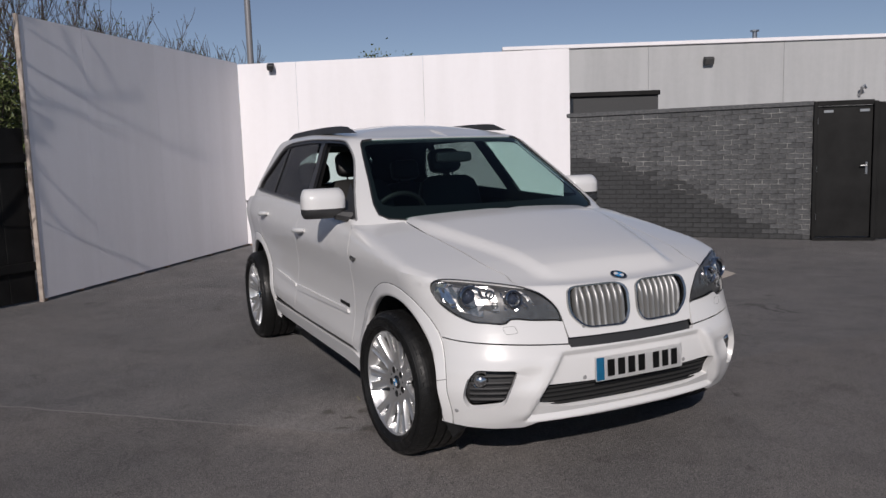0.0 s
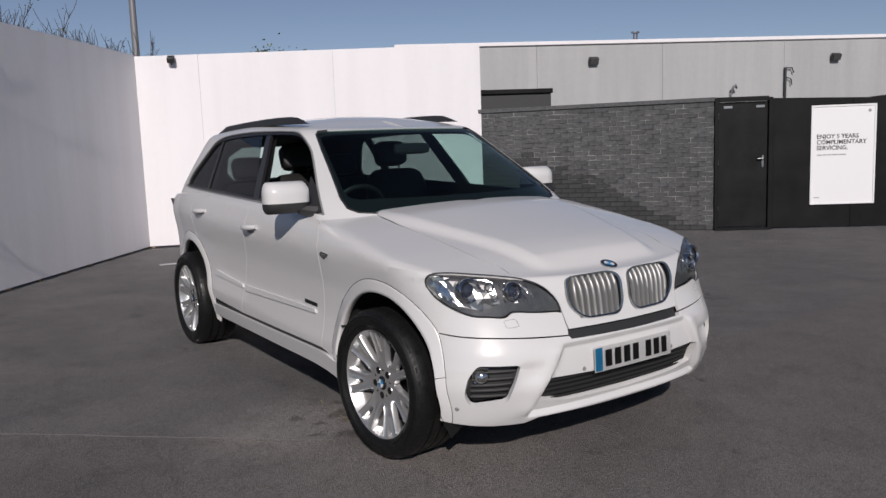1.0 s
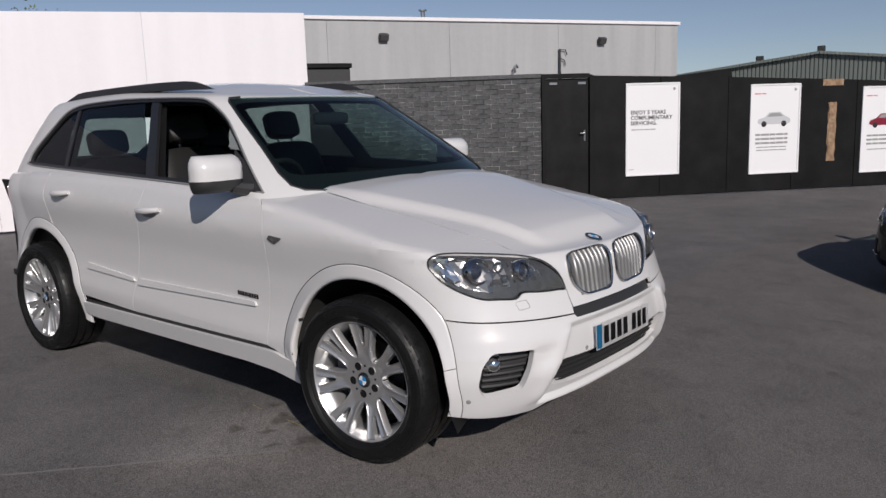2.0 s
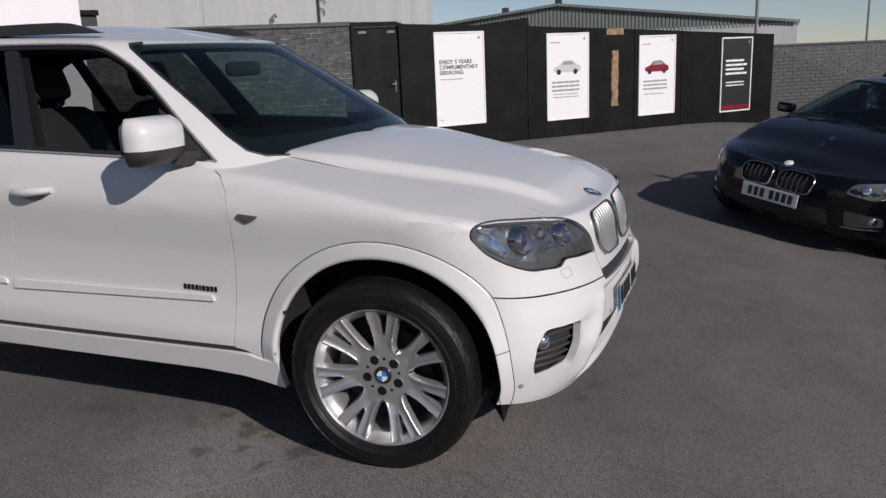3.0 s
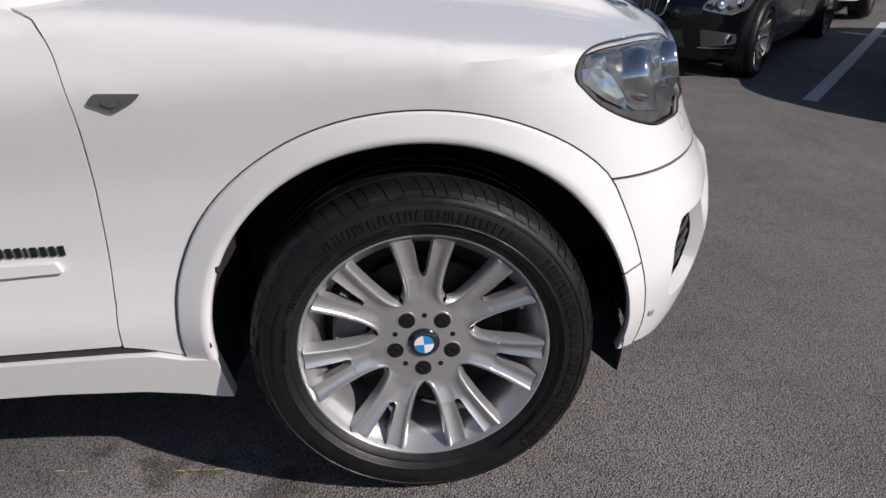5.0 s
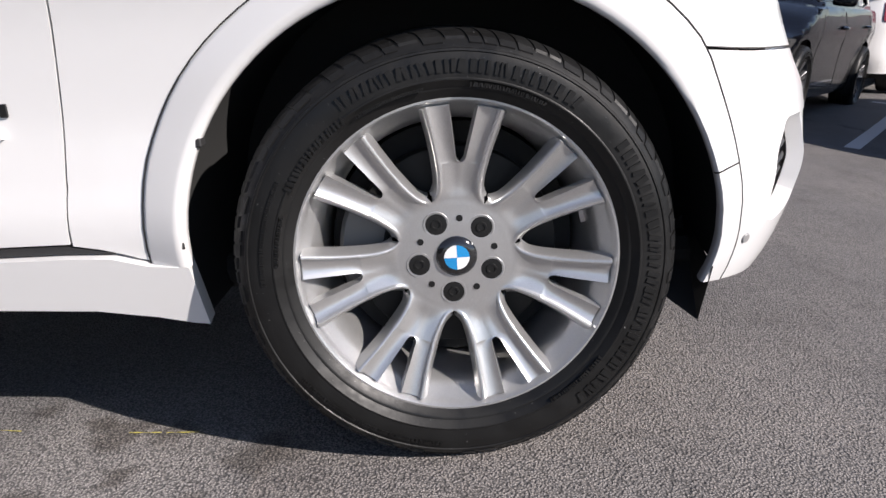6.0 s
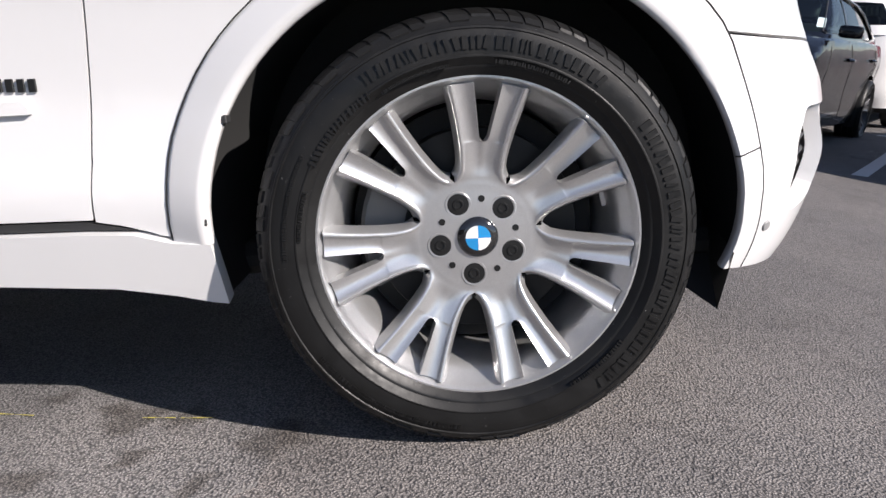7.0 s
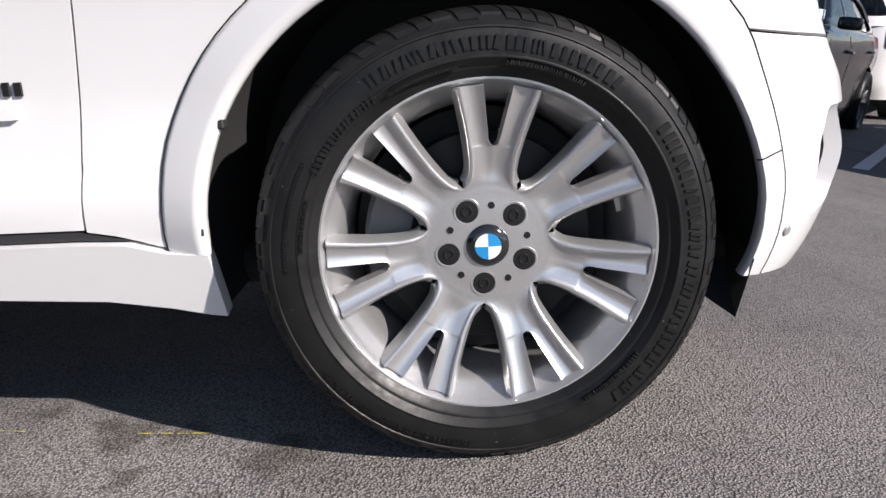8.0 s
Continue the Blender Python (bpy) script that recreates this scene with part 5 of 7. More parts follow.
# outlines on the skin
head_top = spline([(0.352, 0.853), (0.366, 0.897), (0.40, 0.935), (0.46, 0.962), (0.57, 0.955), (0.64, 0.918), (0.70, 0.872), (0.741, 0.832), (0.772, 0.776), (0.786, 0.720)], 4)
head_low = spline([(0.786, 0.720), (0.70, 0.728), (0.632, 0.738), (0.602, 0.719), (0.55, 0.724), (0.49, 0.731), (0.42, 0.764), (0.37, 0.806), (0.352, 0.853)], 4)
headlight_line = head_top[:-1] + head_low[:-1]
bonnet_edge = spline([(0.690, 0.884), (0.64, 0.975), (0.535, 1.149), (0.38, 1.25), (0.175, 1.315), (-0.05, 1.335), (-0.266, 1.345), (-0.48, 1.365), (-0.66, 1.39)], 4)
seam = spline([(0.31, 0.657), (0.43, 0.645), (0.57, 0.635), (0.69, 0.624), (0.794, 0.615)], 4)
kidney = rounded([(0.809, 0.790), (0.826, 0.862), (1.000, 0.868), (1.034, 0.830), (1.034, 0.715), (1.010, 0.664), (0.862, 0.670), (0.816, 0.730)], 0.03, 4)
grille_hole = [(0.716, 0.440), (UM, 0.422), (UM, 0.300), (0.80, 0.312), (0.700, 0.335)]
fog_hole = rounded([(0.440, 0.475), (0.476, 0.526), (0.624, 0.520), (0.588, 0.362), (0.455, 0.346), (0.430, 0.395)], 0.02, 3)

# bonnet, down to the slot below the twin grilles
half = [(UM, lower.ze(UM) + 1.0), (UM, 0.636), (0.90, 0.638), (0.800, 0.640)]
half += [(0.790, 0.715)] + [(u + 0.004, q) for u, q in head_top[::-1][1:] if u > 0.70]
half += bonnet_edge + [(-0.76, 1.402), (-0.78, lower.ze(-0.78) + 0.42), (-0.70, lower.ze(-0.70) + 0.50), (-0.62, lower.ze(-0.62) + 0.6), (-0.50, lower.ze(-0.5) + 0.8), (-0.44, lower.ze(-0.44) + 1.0)]
half += [(u, lower.ze(u) + 1.0) for u in np.linspace(-0.40, 0.98, 24)]
twin_panel("bonnet", half, [kidney], 0.026, label="white bonnet with raised ridges")

# bumper
low = [(UM, 0.592), (0.90, 0.595), (0.800, 0.598), (0.794, 0.611)] + [(u, q - 0.004) for u, q in seam[::-1][1:]]
flare_front = lower.xz(*arc(ARCH_F, ARCH_Z, 0.458, 0.458, 36, 12, 6), (0.452, 0.40), (0.450, 0.32), (0.440, 0.262))
low += flare_front
low += [(0.55, 0.244), (0.655, 0.240), (0.70, 0.262), (0.80, 0.262), (0.90, 0.258), (UM, 0.256)]
low += [(UM, 0.300 - 0.002)] + [(0.80, 0.310), (0.698, 0.333), (0.714, 0.442)] + [(UM, 0.424)]
bm_low = sheet(low, 0.016, [fog_hole], [((0.680 + d, 0.33), (1.0, -0.3565)) for d in (-0.05, -0.022, -0.010, -0.004, 0.004, 0.010)] + [((0.7, q), (0.0, 1.0)) for q in (0.266, 0.272, 0.28, 0.286, 0.565, 0.572, 0.583, 0.59)])
bend(bm_low, skin, 0.03, lower.normal, seam=UM)
part("bumper", both_halves(bm_low), white_paint, car, "white front bumper with cut-out air intakes")

# outer and inner edge of the front flare by angle round the hub
flare_out = curve((-14, 0.474), (0, 0.473), (14, 0.477), (27, 0.488), (39, 0.505), (60, 0.497), (87, 0.489), (120, 0.496), (150, 0.512), (160, 0.513), (171, 0.505), (180, 0.500))
flare_in = curve((-14, 0.430), (15, 0.431), (50, 0.428), (90, 0.423), (130, 0.434), (153, 0.440), (180, 0.432))
door_line = spline([(-0.622, 0.45), (-0.605, 0.62), (-0.588, 0.78), (-0.578, 0.90), (-0.590, 1.00), (-0.622, 1.07)], 6)
for side in (-1, 1):
    # front wing
    arch_out = arc(ARCH_F, ARCH_Z, 0.455, 0.455, 36, 180, 22)
    wing = lower.xz(*arch_out[1:], (-0.500, 0.368), (-0.518, 0.372), (-0.540, 0.380), (-0.580, 0.391), (-0.624, 0.399), *door_line)
    wing += [(-0.675, 1.12), (-0.70, 1.25), (-0.70, 1.385)]
    wing += [(u, q - 0.008) for u, q in bonnet_edge[::-1]]
    wing += [(u - 0.001, q + 0.002) for u, q in head_top[::-1] if u < 0.685] + [(u, q - 0.003) for u, q in head_low[::-1]][1:-1]
    wing += [(0.790, 0.712), (0.796, 0.640)] + seam[::-1]
    panel("front_wing", wing, (), 0.035, side)
    # doors
    front = lower.xz((-0.625, 0.402), *door_line)
    front += [(-0.675, 1.112), (-1.0, 1.128), (-1.3, 1.142), (-1.60, 1.155)] + lower.xz((-1.62, 1.08), (-1.67, 0.90), (-1.74, 0.70), (-1.81, 0.50), (-1.83, 0.402))
    door = panel("front_door", front, (), 0.04, side)
    back_edge = arc(ARCH_R, ARCH_Z, 0.512, 0.512, 8, 68, 8)
    rear = lower.xz((-1.83, 0.402), (-1.81, 0.50), (-1.74, 0.70), (-1.67, 0.90), (-1.62, 1.08)) + [(-1.60, 1.155), (-2.0, 1.172), (-2.4, 1.185), (-2.74, 1.19)]
    rear += lower.xz((-2.78, 1.06), (-2.76, 0.92), *back_edge[::-1])
    door_r = panel("rear_door", rear, (), 0.04, side)
    # body behind the doors
    arch_r = arc(ARCH_R, ARCH_Z, 0.504, 0.504, 69, 180, 16)
    quarter = lower.xz((-2.76, 0.92), (-2.78, 1.06)) + [(-2.74, 1.19), (-3.2, 1.20), (-3.7, 1.18), (lower.umin, 1.16), (lower.umin, 0.40)]
    quarter += [(-3.8, 0.34), (-3.55, 0.30)] + lower.xz((-3.44, 0.30), *arch_r[::-1])
    panel("rear_quarter", quarter, (), 0.04, side)
    # sill and the dark strip above it
    sill = lower.xz((-0.421, 0.248), (-0.426, 0.300), (-0.433, 0.360), (-0.500, 0.366), (-0.56, 0.382), (-0.64, 0.385), (-1.5, 0.383), (-2.43, 0.386), (-2.44, 0.31), (-2.3, 0.297), (-1.5, 0.294), (-0.80, 0.292), (-0.61, 0.282), (-0.51, 0.266), (-0.45, 0.252))
    panel("sill", sill, (), 0.04, side, thick=0.03, lift=0.0125, label="white side sill with a flared front tip")
    strip = lower.xz((-0.555, 0.384), (-0.64, 0.4005), (-1.5, 0.4005), (-2.40, 0.4005), (-2.42, 0.387), (-1.5, 0.384), (-0.64, 0.386))
    panel("sill_strip", strip, (), 0.06, side, mat=black_plastic, gap=0.0005, thick=0.01)
    # the ribbed moulding across the doors
    for x0, x1 in ((-0.70, -1.755), (-1.79, -2.33)):
        mould = lower.xz((x0, 0.575), (x0 - 0.012, 0.600), (x1, 0.602 if x0 > -1 else 0.640), (x1, 0.560 if x0 > -1 else 0.600))
        panel("door_moulding", rounded(mould, 0.006, 2), (), 0.05, side, lift=0.010, thick=0.014, parent=door if x0 > -1 else door_r)
    # model letters become plain bars
    at = -0.690
    for k, wd in enumerate((0.013, 0.012, 0.013, 0.014, 0.006, 0.013, 0.013, 0.012, 0.012)):
        p = lower.off(lower.u_of(at, 0.632), 0.632, 0.003)
        part("badge_bar", box((at - wd, side * p.y - 0.002, 0.612 + 0.0006 * k), (at, side * p.y + 0.002, 0.633 + 0.0006 * k), 0.001), steel, door)
        at -= wd + 0.006
    # wheel arch flares
    for cx in (ARCH_F, ARCH_R):
        if cx == ARCH_F:
            ang = [*np.linspace(-11, 0, 5), *np.linspace(6, 180, 44)]
        else:
            ang = [*np.linspace(-12, 0, 4), *np.linspace(6, 180, 44), 190]
        bm = bmesh.new()
        rows = []
        for a in ang:
            row = []
            if cx == ARCH_F:
                ro, ri = flare_out(a), flare_in(a)
            else:
                ro, ri = 0.516, 0.443
            for t, lift in ((0.0, -0.004), (0.04, 0.003), (0.12, 0.006), (0.66, 0.0105), (0.72, 0.0125), (0.90, 0.013), (0.985, 0.008), (1.0, 0.0), (0.985, -0.012), (0.93, -0.022)):
                rr = mix(ro, ri, t)
                x, z = cx + rr * math.cos(radians(a)), ARCH_Z + rr * math.sin(radians(a))
                if cx == ARCH_F:
                    if a < 0:
                        x, z = cx + rr - 0.022 * (a / 11.0) ** 2, ARCH_Z + rr * math.sin(radians(a)) * 1.05
                else:
                    x += 0.014 * max(0.0, math.cos(radians(a))) + 0.006 * min(0.0, math.cos(radians(a)))
                    if a < 0:
                        x, z = cx + rr + 0.014 - 0.10 * (1 - math.cos(radians(a))), ARCH_Z + rr * math.sin(radians(a)) * 1.05
                    if a > 180:
                        x, z = cx - rr - 0.006 + (180 - a) * -0.0008, ARCH_Z + rr * math.sin(radians(a)) * 0.9
                p = lower.off(lower.u_of(x, z), z, 0.0)
                row.append(bm.verts.new((p.x, side * (p.y + lift), z)))
            rows.append(row)
        for p, q in zip(rows, rows[1:]):
            for k in range(len(p) - 1):
                bm.faces.new((p[k], p[k + 1], q[k + 1], q[k]))
        split_line = [(v.co.x, v.co.y + side * 0.0008, v.co.z) for v in rows[7][:8]]
        joint_line = [(r[0].co.x, r[0].co.y + side * 0.0052, r[0].co.z) for r in rows]
        bmesh.ops.recalc_face_normals(bm, faces=bm.faces[:])
        flare = part("arch_flare", bm, white_paint, car, "white wheel arch flare", 50)
        # fine dark joint round the flare
        bm = bmesh.new()
        add_tube(bm, joint_line, 0.0014, 5)
        part("flare_joint", bm, shut_line, flare)
        if cx == ARCH_F:
            bm = bmesh.new()
            add_tube(bm, split_line, 0.0014, 5)
            part("flare_split", bm, shut_line, flare)
        # black liner of the wheel house
        bm = bmesh.new()
        prev = None
        for a in np.linspace(-9, 194, 40):
            x, z = cx + 0.452 * math.cos(radians(a)), ARCH_Z + 0.452 * math.sin(radians(a))
            rim_y = lower.side(lower.u_of(x, z), z).y - 0.004
            ring = [bm.verts.new((x, side * yy, z)) for yy in (rim_y, 0.76, 0.50)] + [bm.verts.new((cx + 0.05 * math.cos(radians(a)), side * 0.50, ARCH_Z + 0.05 * math.sin(radians(a))))]
            if prev:
                for k in range(3):
                    bm.faces.new((prev[k], prev[k + 1], ring[k + 1], ring[k]))
            prev = ring
        bmesh.ops.recalc_face_normals(bm, faces=bm.faces[:])
        part("arch_liner", bm, shut_line, car, "black plastic wheel arch liner")
        # small fixing clips on the flare's inner edge
        for a in (153, 175) if cx == ARCH_F else (170,):
            x, z = cx + 0.441 * math.cos(radians(a)), ARCH_Z + 0.441 * math.sin(radians(a))
            p = lower.side(lower.u_of(x, z), z)
            part("clip", box((x - 0.005, side * p.y - 0.012, z - 0.007), (x + 0.005, side * p.y + 0.012, z + 0.007), 0.002), black_plastic, flare)
    # flap under the bumper in front of the wheel
    bm = bmesh.new()
    ring = [bm.verts.new(Vector((x, side * y, z))) for x, y, z in ((0.425, 0.88, 0.30), (0.42, 0.82, 0.18), (0.34, 0.74, 0.23), (0.34, 0.62, 0.24), (0.44, 0.62, 0.32))]
    bm.faces.new(ring)
    bmesh.ops.solidify(bm, geom=bm.faces[:], thickness=0.004)
    part("air_flap", bm, black_plastic, car, "black plastic air flap", 0)

# dark body core inside the panels, open at the wheels and under the roof
bm = bmesh.new()
for side in (-1, 1):
    us = np.linspace(lower.umin + 0.01, UM, 90)
    vs = np.linspace(0.0, 1.0, 16)
    grid = []
    for v in vs:
        row = []
        for u in us:
            q = mix(0.29, lower.ze(u) - 0.05, v)
            deep = 0.035 + 0.05 * smooth(0.25, 0.5, u)
            p = lower.off(u, q, -deep)
            row.append(bm.verts.new((p.x, side * max(0.0, p.y), p.z)))
        grid.append(row)
    for a, b in zip(grid, grid[1:]):
        for i in range(len(us) - 1):
            c = (a[i].co + b[i + 1].co) / 2
            if min(math.hypot(c.x - ARCH_F, c.z - ARCH_Z), math.hypot(c.x - ARCH_R, c.z - ARCH_Z)) > 0.48:
                bm.faces.new((a[i], a[i + 1], b[i + 1], b[i]))
bmesh.ops.delete(bm, geom=[v for v in bm.verts if not v.link_faces], context="VERTS")
part("inner_body", bm, shut_line, car, "dark inner body shell")
part("underbody", box((-3.6, -0.72, 0.24), (0.45, 0.72, 0.30), 0.02), shut_line, car)
part("engine_bulkhead", box((-0.75, -0.85, 0.3), (-0.70, 0.85, 1.05)), shut_line, car)

# twin grilles with upright bars
for side in (-1, 1):
    frame_loop = kidney
    bm = bmesh.new()
    n = len(frame_loop)
    outer, inner = inset(frame_loop, -0.002), inset(frame_loop, 0.008)
    rings = []
    for loop, lift in ((outer, 0.002), (inset(frame_loop, 0.0), 0.012), (inner, 0.008), (inner, -0.03)):
        rings.append([bm.verts.new((lambda p: (p.x, side * p.y, p.z))(lower.off(min(u, UM), q, lift))) for u, q in loop])
    for a, b in zip(rings, rings[1:]):
        for i in range(n):
            bm.faces.new((a[i], a[(i + 1) % n], b[(i + 1) % n], b[i]))
    bmesh.ops.recalc_face_normals(bm, faces=bm.faces[:])
    grille = part("grille", bm, chrome, car, "chrome-framed grille with upright satin bars", 50)
    bm = sheet(inset(frame_loop, 0.01), 0.05)
    bend(bm, lambda u, q: lower.off(u, q, -0.045), mirror=side < 0)
    part("grille_back", bm, shut_line, grille)
    for k in range(8):
        u = mix(0.832, 1.022, (k + 0.5) / 8)
        zs = np.linspace(0.674, 0.858, 9)
        bm = bmesh.new()
        rows = []
        for z in zs:
            t = (z - 0.674) / 0.184
            uu = u + (0.012 if k == 0 else 0.0) * (1 - math.sin(math.pi * t))
            row = []
            for du, lift in ((-0.0072, -0.032), (-0.0066, -0.006), (-0.003, 0.003), (0.003, 0.003), (0.0066, -0.006), (0.0072, -0.032)):
                p = lower.off(uu + du, z, lift + 0.006 * math.sin(math.pi * t))
                row.append(bm.verts.new((p.x, side * p.y, p.z)))
            rows.append(row)
        for a, b in zip(rows, rows[1:]):
            for i in range(5):
                bm.faces.new((a[i], a[i + 1], b[i + 1], b[i]))
        bmesh.ops.recalc_face_normals(bm, faces=bm.faces[:])
        part("grille_bar", bm, grille_silver, grille, smooth_angle=60)

# slot under the grilles, lower grille, both dark
twin_panel("upper_slot", [(UM, 0.640), (0.80, 0.642), (0.796, 0.595), (UM, 0.590)], (), 0.05, black_plastic, lift=-0.02, thick=0)
lowg = twin_panel("lower_grille", [(UM, 0.426), (0.71, 0.445), (0.694, 0.33), (0.80, 0.306), (UM, 0.296)], (), 0.05, shut_line, lift=-0.05, thick=0)
for k in range(5):
    bm = bmesh.new()
    z = 0.318 + 0.024 * k
    add_tube(bm, [(lambda p: (p.x, p.y, p.z))(lower.off(u, z, -0.042)) for u in np.linspace(0.72, UM, 12)] + [(lambda p: (p.x, -p.y, p.z))(lower.off(u, z, -0.042)) for u in np.linspace(UM, 0.72, 12)][1:], 0.005, 5)
    part("grille_rib", bm, shut_line, lowg)
# bonnet badge: disc with blue and white quarters
up_n = Vector((0.45, 0, 0.89)).normalized()
best = None
for k in np.linspace(0.05, 0.9, 60):
    p = lower.cap(UM, k)
    if best is None or abs(p.x - 0.575) < abs(best.x - 0.575):
        best, up_n = p, (lower.cap(UM, k + 0.02) - lower.cap(UM, k - 0.02)).normalized()
        up_n = Vector((-up_n.z, 0, up_n.x)) if up_n.x > 0 else Vector((up_n.z, 0, -up_n.x))
if up_n.z < 0:
    up_n = -up_n
face = up_n.to_track_quat("-Y", "Z").to_matrix().to_4x4()
bmx = Matrix.Translation(best + up_n * 0.004) @ face
bm = bmesh.new()
add_lathe(bm, [(0.0, -0.004), (0.026, -0.003), (0.036, -0.003), (0.040, 0.0), (0.041, 0.006)], 36, bmx)
badge = part("bonnet_badge", bm, cap_black, car, "round bonnet badge with blue and white quarters")
for i in range(4):
    bm = bmesh.new()
    fan = [bm.verts.new(bmx @ Vector((0.025 * math.cos(radians(90 * i + 9 * k)), -0.0046, 0.025 * math.sin(radians(90 * i + 9 * k))))) for k in range(11)]
    mid = bm.verts.new(bmx @ Vector((0, -0.0052, 0)))
    for p, q in zip(fan, fan[1:]):
        bm.faces.new((mid, p, q))
    part("badge_quarter", bm, roundel_blue if i % 2 == 0 else roundel_white, badge)
bm = bmesh.new()
add_lathe(bm, [(0.036, -0.0032), (0.038, -0.005), (0.041, -0.003), (0.0415, 0.004)], 36, bmx)
part("badge_ring", bm, chrome, badge)

# headlights: housing set back, reflectors, projector lenses, clear cover
for side in (-1, 1):
    bm = sheet(inset(headlight_line, 0.003), 0.03)
    bend(bm, lambda u, q: lower.off(u, q, -0.013 * smooth(0.0, 0.05, min(abs(u - 0.345), abs(u - 0.79), 0.07))), 0.0, mirror=side < 0)
    lamp = part("headlight", bm, lamp_grey, car, "clear-lensed twin headlight with dark grey housing")
    for u, q, r, back in ((0.508, 0.838, 0.050, 0.018), (0.648, 0.826, 0.040, 0.016)):
        p = lower.off(u, q, -back)
        nrm = lower.normal(u, q)
        aim = (Vector((1.0, 0.10, 0.04)).normalized() + nrm * 0.35).normalized()
        m = Matrix.Translation(p) @ aim.to_track_quat("-Y", "Z").to_matrix().to_4x4()
        if side < 0:
            p.y, aim.y = -p.y, -aim.y
            m = Matrix.Translation(p) @ aim.to_track_quat("-Y", "Z").to_matrix().to_4x4()
        bm = bmesh.new()
        add_lathe(bm, [(r * 0.72, 0.01), (r * 0.78, -0.022), (r * 0.92, -0.030), (r, -0.026), (r * 1.06, -0.012), (r * 1.06, 0.02)], 32, m)
        part("lamp_ring", bm, lamp_chrome, lamp)
        bm = bmesh.new()
        add_lathe(bm, [(0.0, -0.022), (r * 0.3, -0.020), (r * 0.55, -0.012), (r * 0.74, 0.0)], 28, m)
        part("projector_lens", bm, lens_dark, lamp)
    # faceted reflector round the outer projector and under the inner one
    bm = sheet(inset([(0.395, 0.825), (0.415, 0.905), (0.47, 0.935), (0.57, 0.925), (0.60, 0.87), (0.60, 0.765), (0.53, 0.745), (0.45, 0.768)], 0.004), 0.024)
    bend(bm, lambda u, q: lower.off(u, q, -0.008 - 0.010 * (0.5 + 0.5 * math.sin(u * 70)) * (0.5 + 0.5 * math.sin(q * 55 + u * 30))), mirror=side < 0)
    part("faceted_reflector", bm, lamp_bezel, lamp, smooth_angle=0)
    bm = sheet(inset([(0.61, 0.775), (0.61, 0.865), (0.655, 0.885), (0.70, 0.845), (0.715, 0.79), (0.68, 0.768)], 0.003), 0.014)
    bend(bm, lambda u, q: lower.off(u, q, -0.010 - 0.006 * (0.5 + 0.5 * math.sin(u * 170 + q * 90))), mirror=side < 0)
    part("inner_reflector", bm, lamp_bezel, lamp, smooth_angle=0)
    # corner reflector with facets
    bm = sheet(inset([(0.362, 0.85), (0.378, 0.90), (0.41, 0.925), (0.435, 0.90), (0.445, 0.80), (0.43, 0.775), (0.385, 0.81)], 0.004), 0.02)
    bend(bm, lambda u, q: lower.off(u, q, -0.004 - 0.008 * (0.5 + 0.5 * math.sin(u * 190)) * (0.5 + 0.5 * math.cos(q * 150))), mirror=side < 0)
    part("corner_reflector", bm, lamp_chrome, lamp, smooth_angle=0)
    for u, q, r in ((0.580, 0.845, 0.020), (0.585, 0.80, 0.014)):
        p = lower.off(u, q, -0.012)
        nrm = lower.normal(u, q)
        p.y, nrm.y = side * p.y, side * nrm.y
        bm = bmesh.new()
        add_lathe(bm, [(0.0, 0.004), (r * 0.6, 0.0), (r, -0.012), (r * 1.1, -0.010), (r * 1.1, 0.01)], 16, Matrix.Translation(p) @ nrm.to_track_quat("-Y", "Z").to_matrix().to_4x4())
        part("small_reflector", bm, lamp_chrome, lamp)
    bm = sheet(headlight_line, 0.025)
    bend(bm, lambda u, q: lower.off(u, q, 0.004), 0.008, lower.normal, mirror=side < 0)
    cover = part("lamp_cover", bm, lamp_glass, lamp, "clear plastic lamp cover")
    # dark rim round the lamp
    bm = bmesh.new()
    add_tube(bm, [(lambda p: (p.x, side * p.y, p.z))(lower.off(u, q, 0.0)) for u, q in headlight_line + headlight_line[:1]], 0.0022, 5)
    part("lamp_seal", bm, black_plastic, lamp)
    # washer cover, drawn by a fine gap
    bm = bmesh.new()
    wash = rounded([(0.594, 0.704), (0.634, 0.708), (0.642, 0.676), (0.602, 0.672)], 0.008, 3)
    add_tube(bm, [(lambda p: (p.x, side * p.y, p.z))(lower.off(u, q, -0.0005)) for u, q in wash + wash[:1]], 0.0014, 5)
    part("washer_cover", bm, trim_grey, car)
    # fog lamp in its dark recess with ribs
    bm = sheet(inset(fog_hole, -0.006), 0.03)
    bend(bm, lambda u, q: lower.off(u, q, -0.055), 0.0, mirror=side < 0)
    recess = part("fog_recess", bm, black_plastic, car, "black ribbed fog lamp recess")
    for k in range(5):
        z = 0.372 + 0.030 * k
        bm = bmesh.new()
        add_tube(bm, [(lambda p: (p.x, side * p.y, p.z))(lower.off(u, z, -0.040)) for u in np.linspace(0.45, 0.59 + 0.005 * k, 8)], 0.006, 5)
        part("recess_rib", bm, black_plastic, recess)
    p = lower.off(0.490, 0.474, -0.055)
    nf = lower.normal(0.490, 0.474)
    p.y *= side
    m = Matrix.Translation(p) @ Vector((nf.x + 0.5, side * nf.y, 0)).to_track_quat("-Y", "Z").to_matrix().to_4x4()
    bm = bmesh.new()
    add_lathe(bm, [(0.0, -0.030), (0.016, -0.027), (0.028, -0.018), (0.036, -0.004), (0.039, 0.0), (0.044, -0.006), (0.047, 0.012)], 28, m)
    fog = part("fog_lamp", bm, lamp_chrome, recess, "round clear fog lamp")
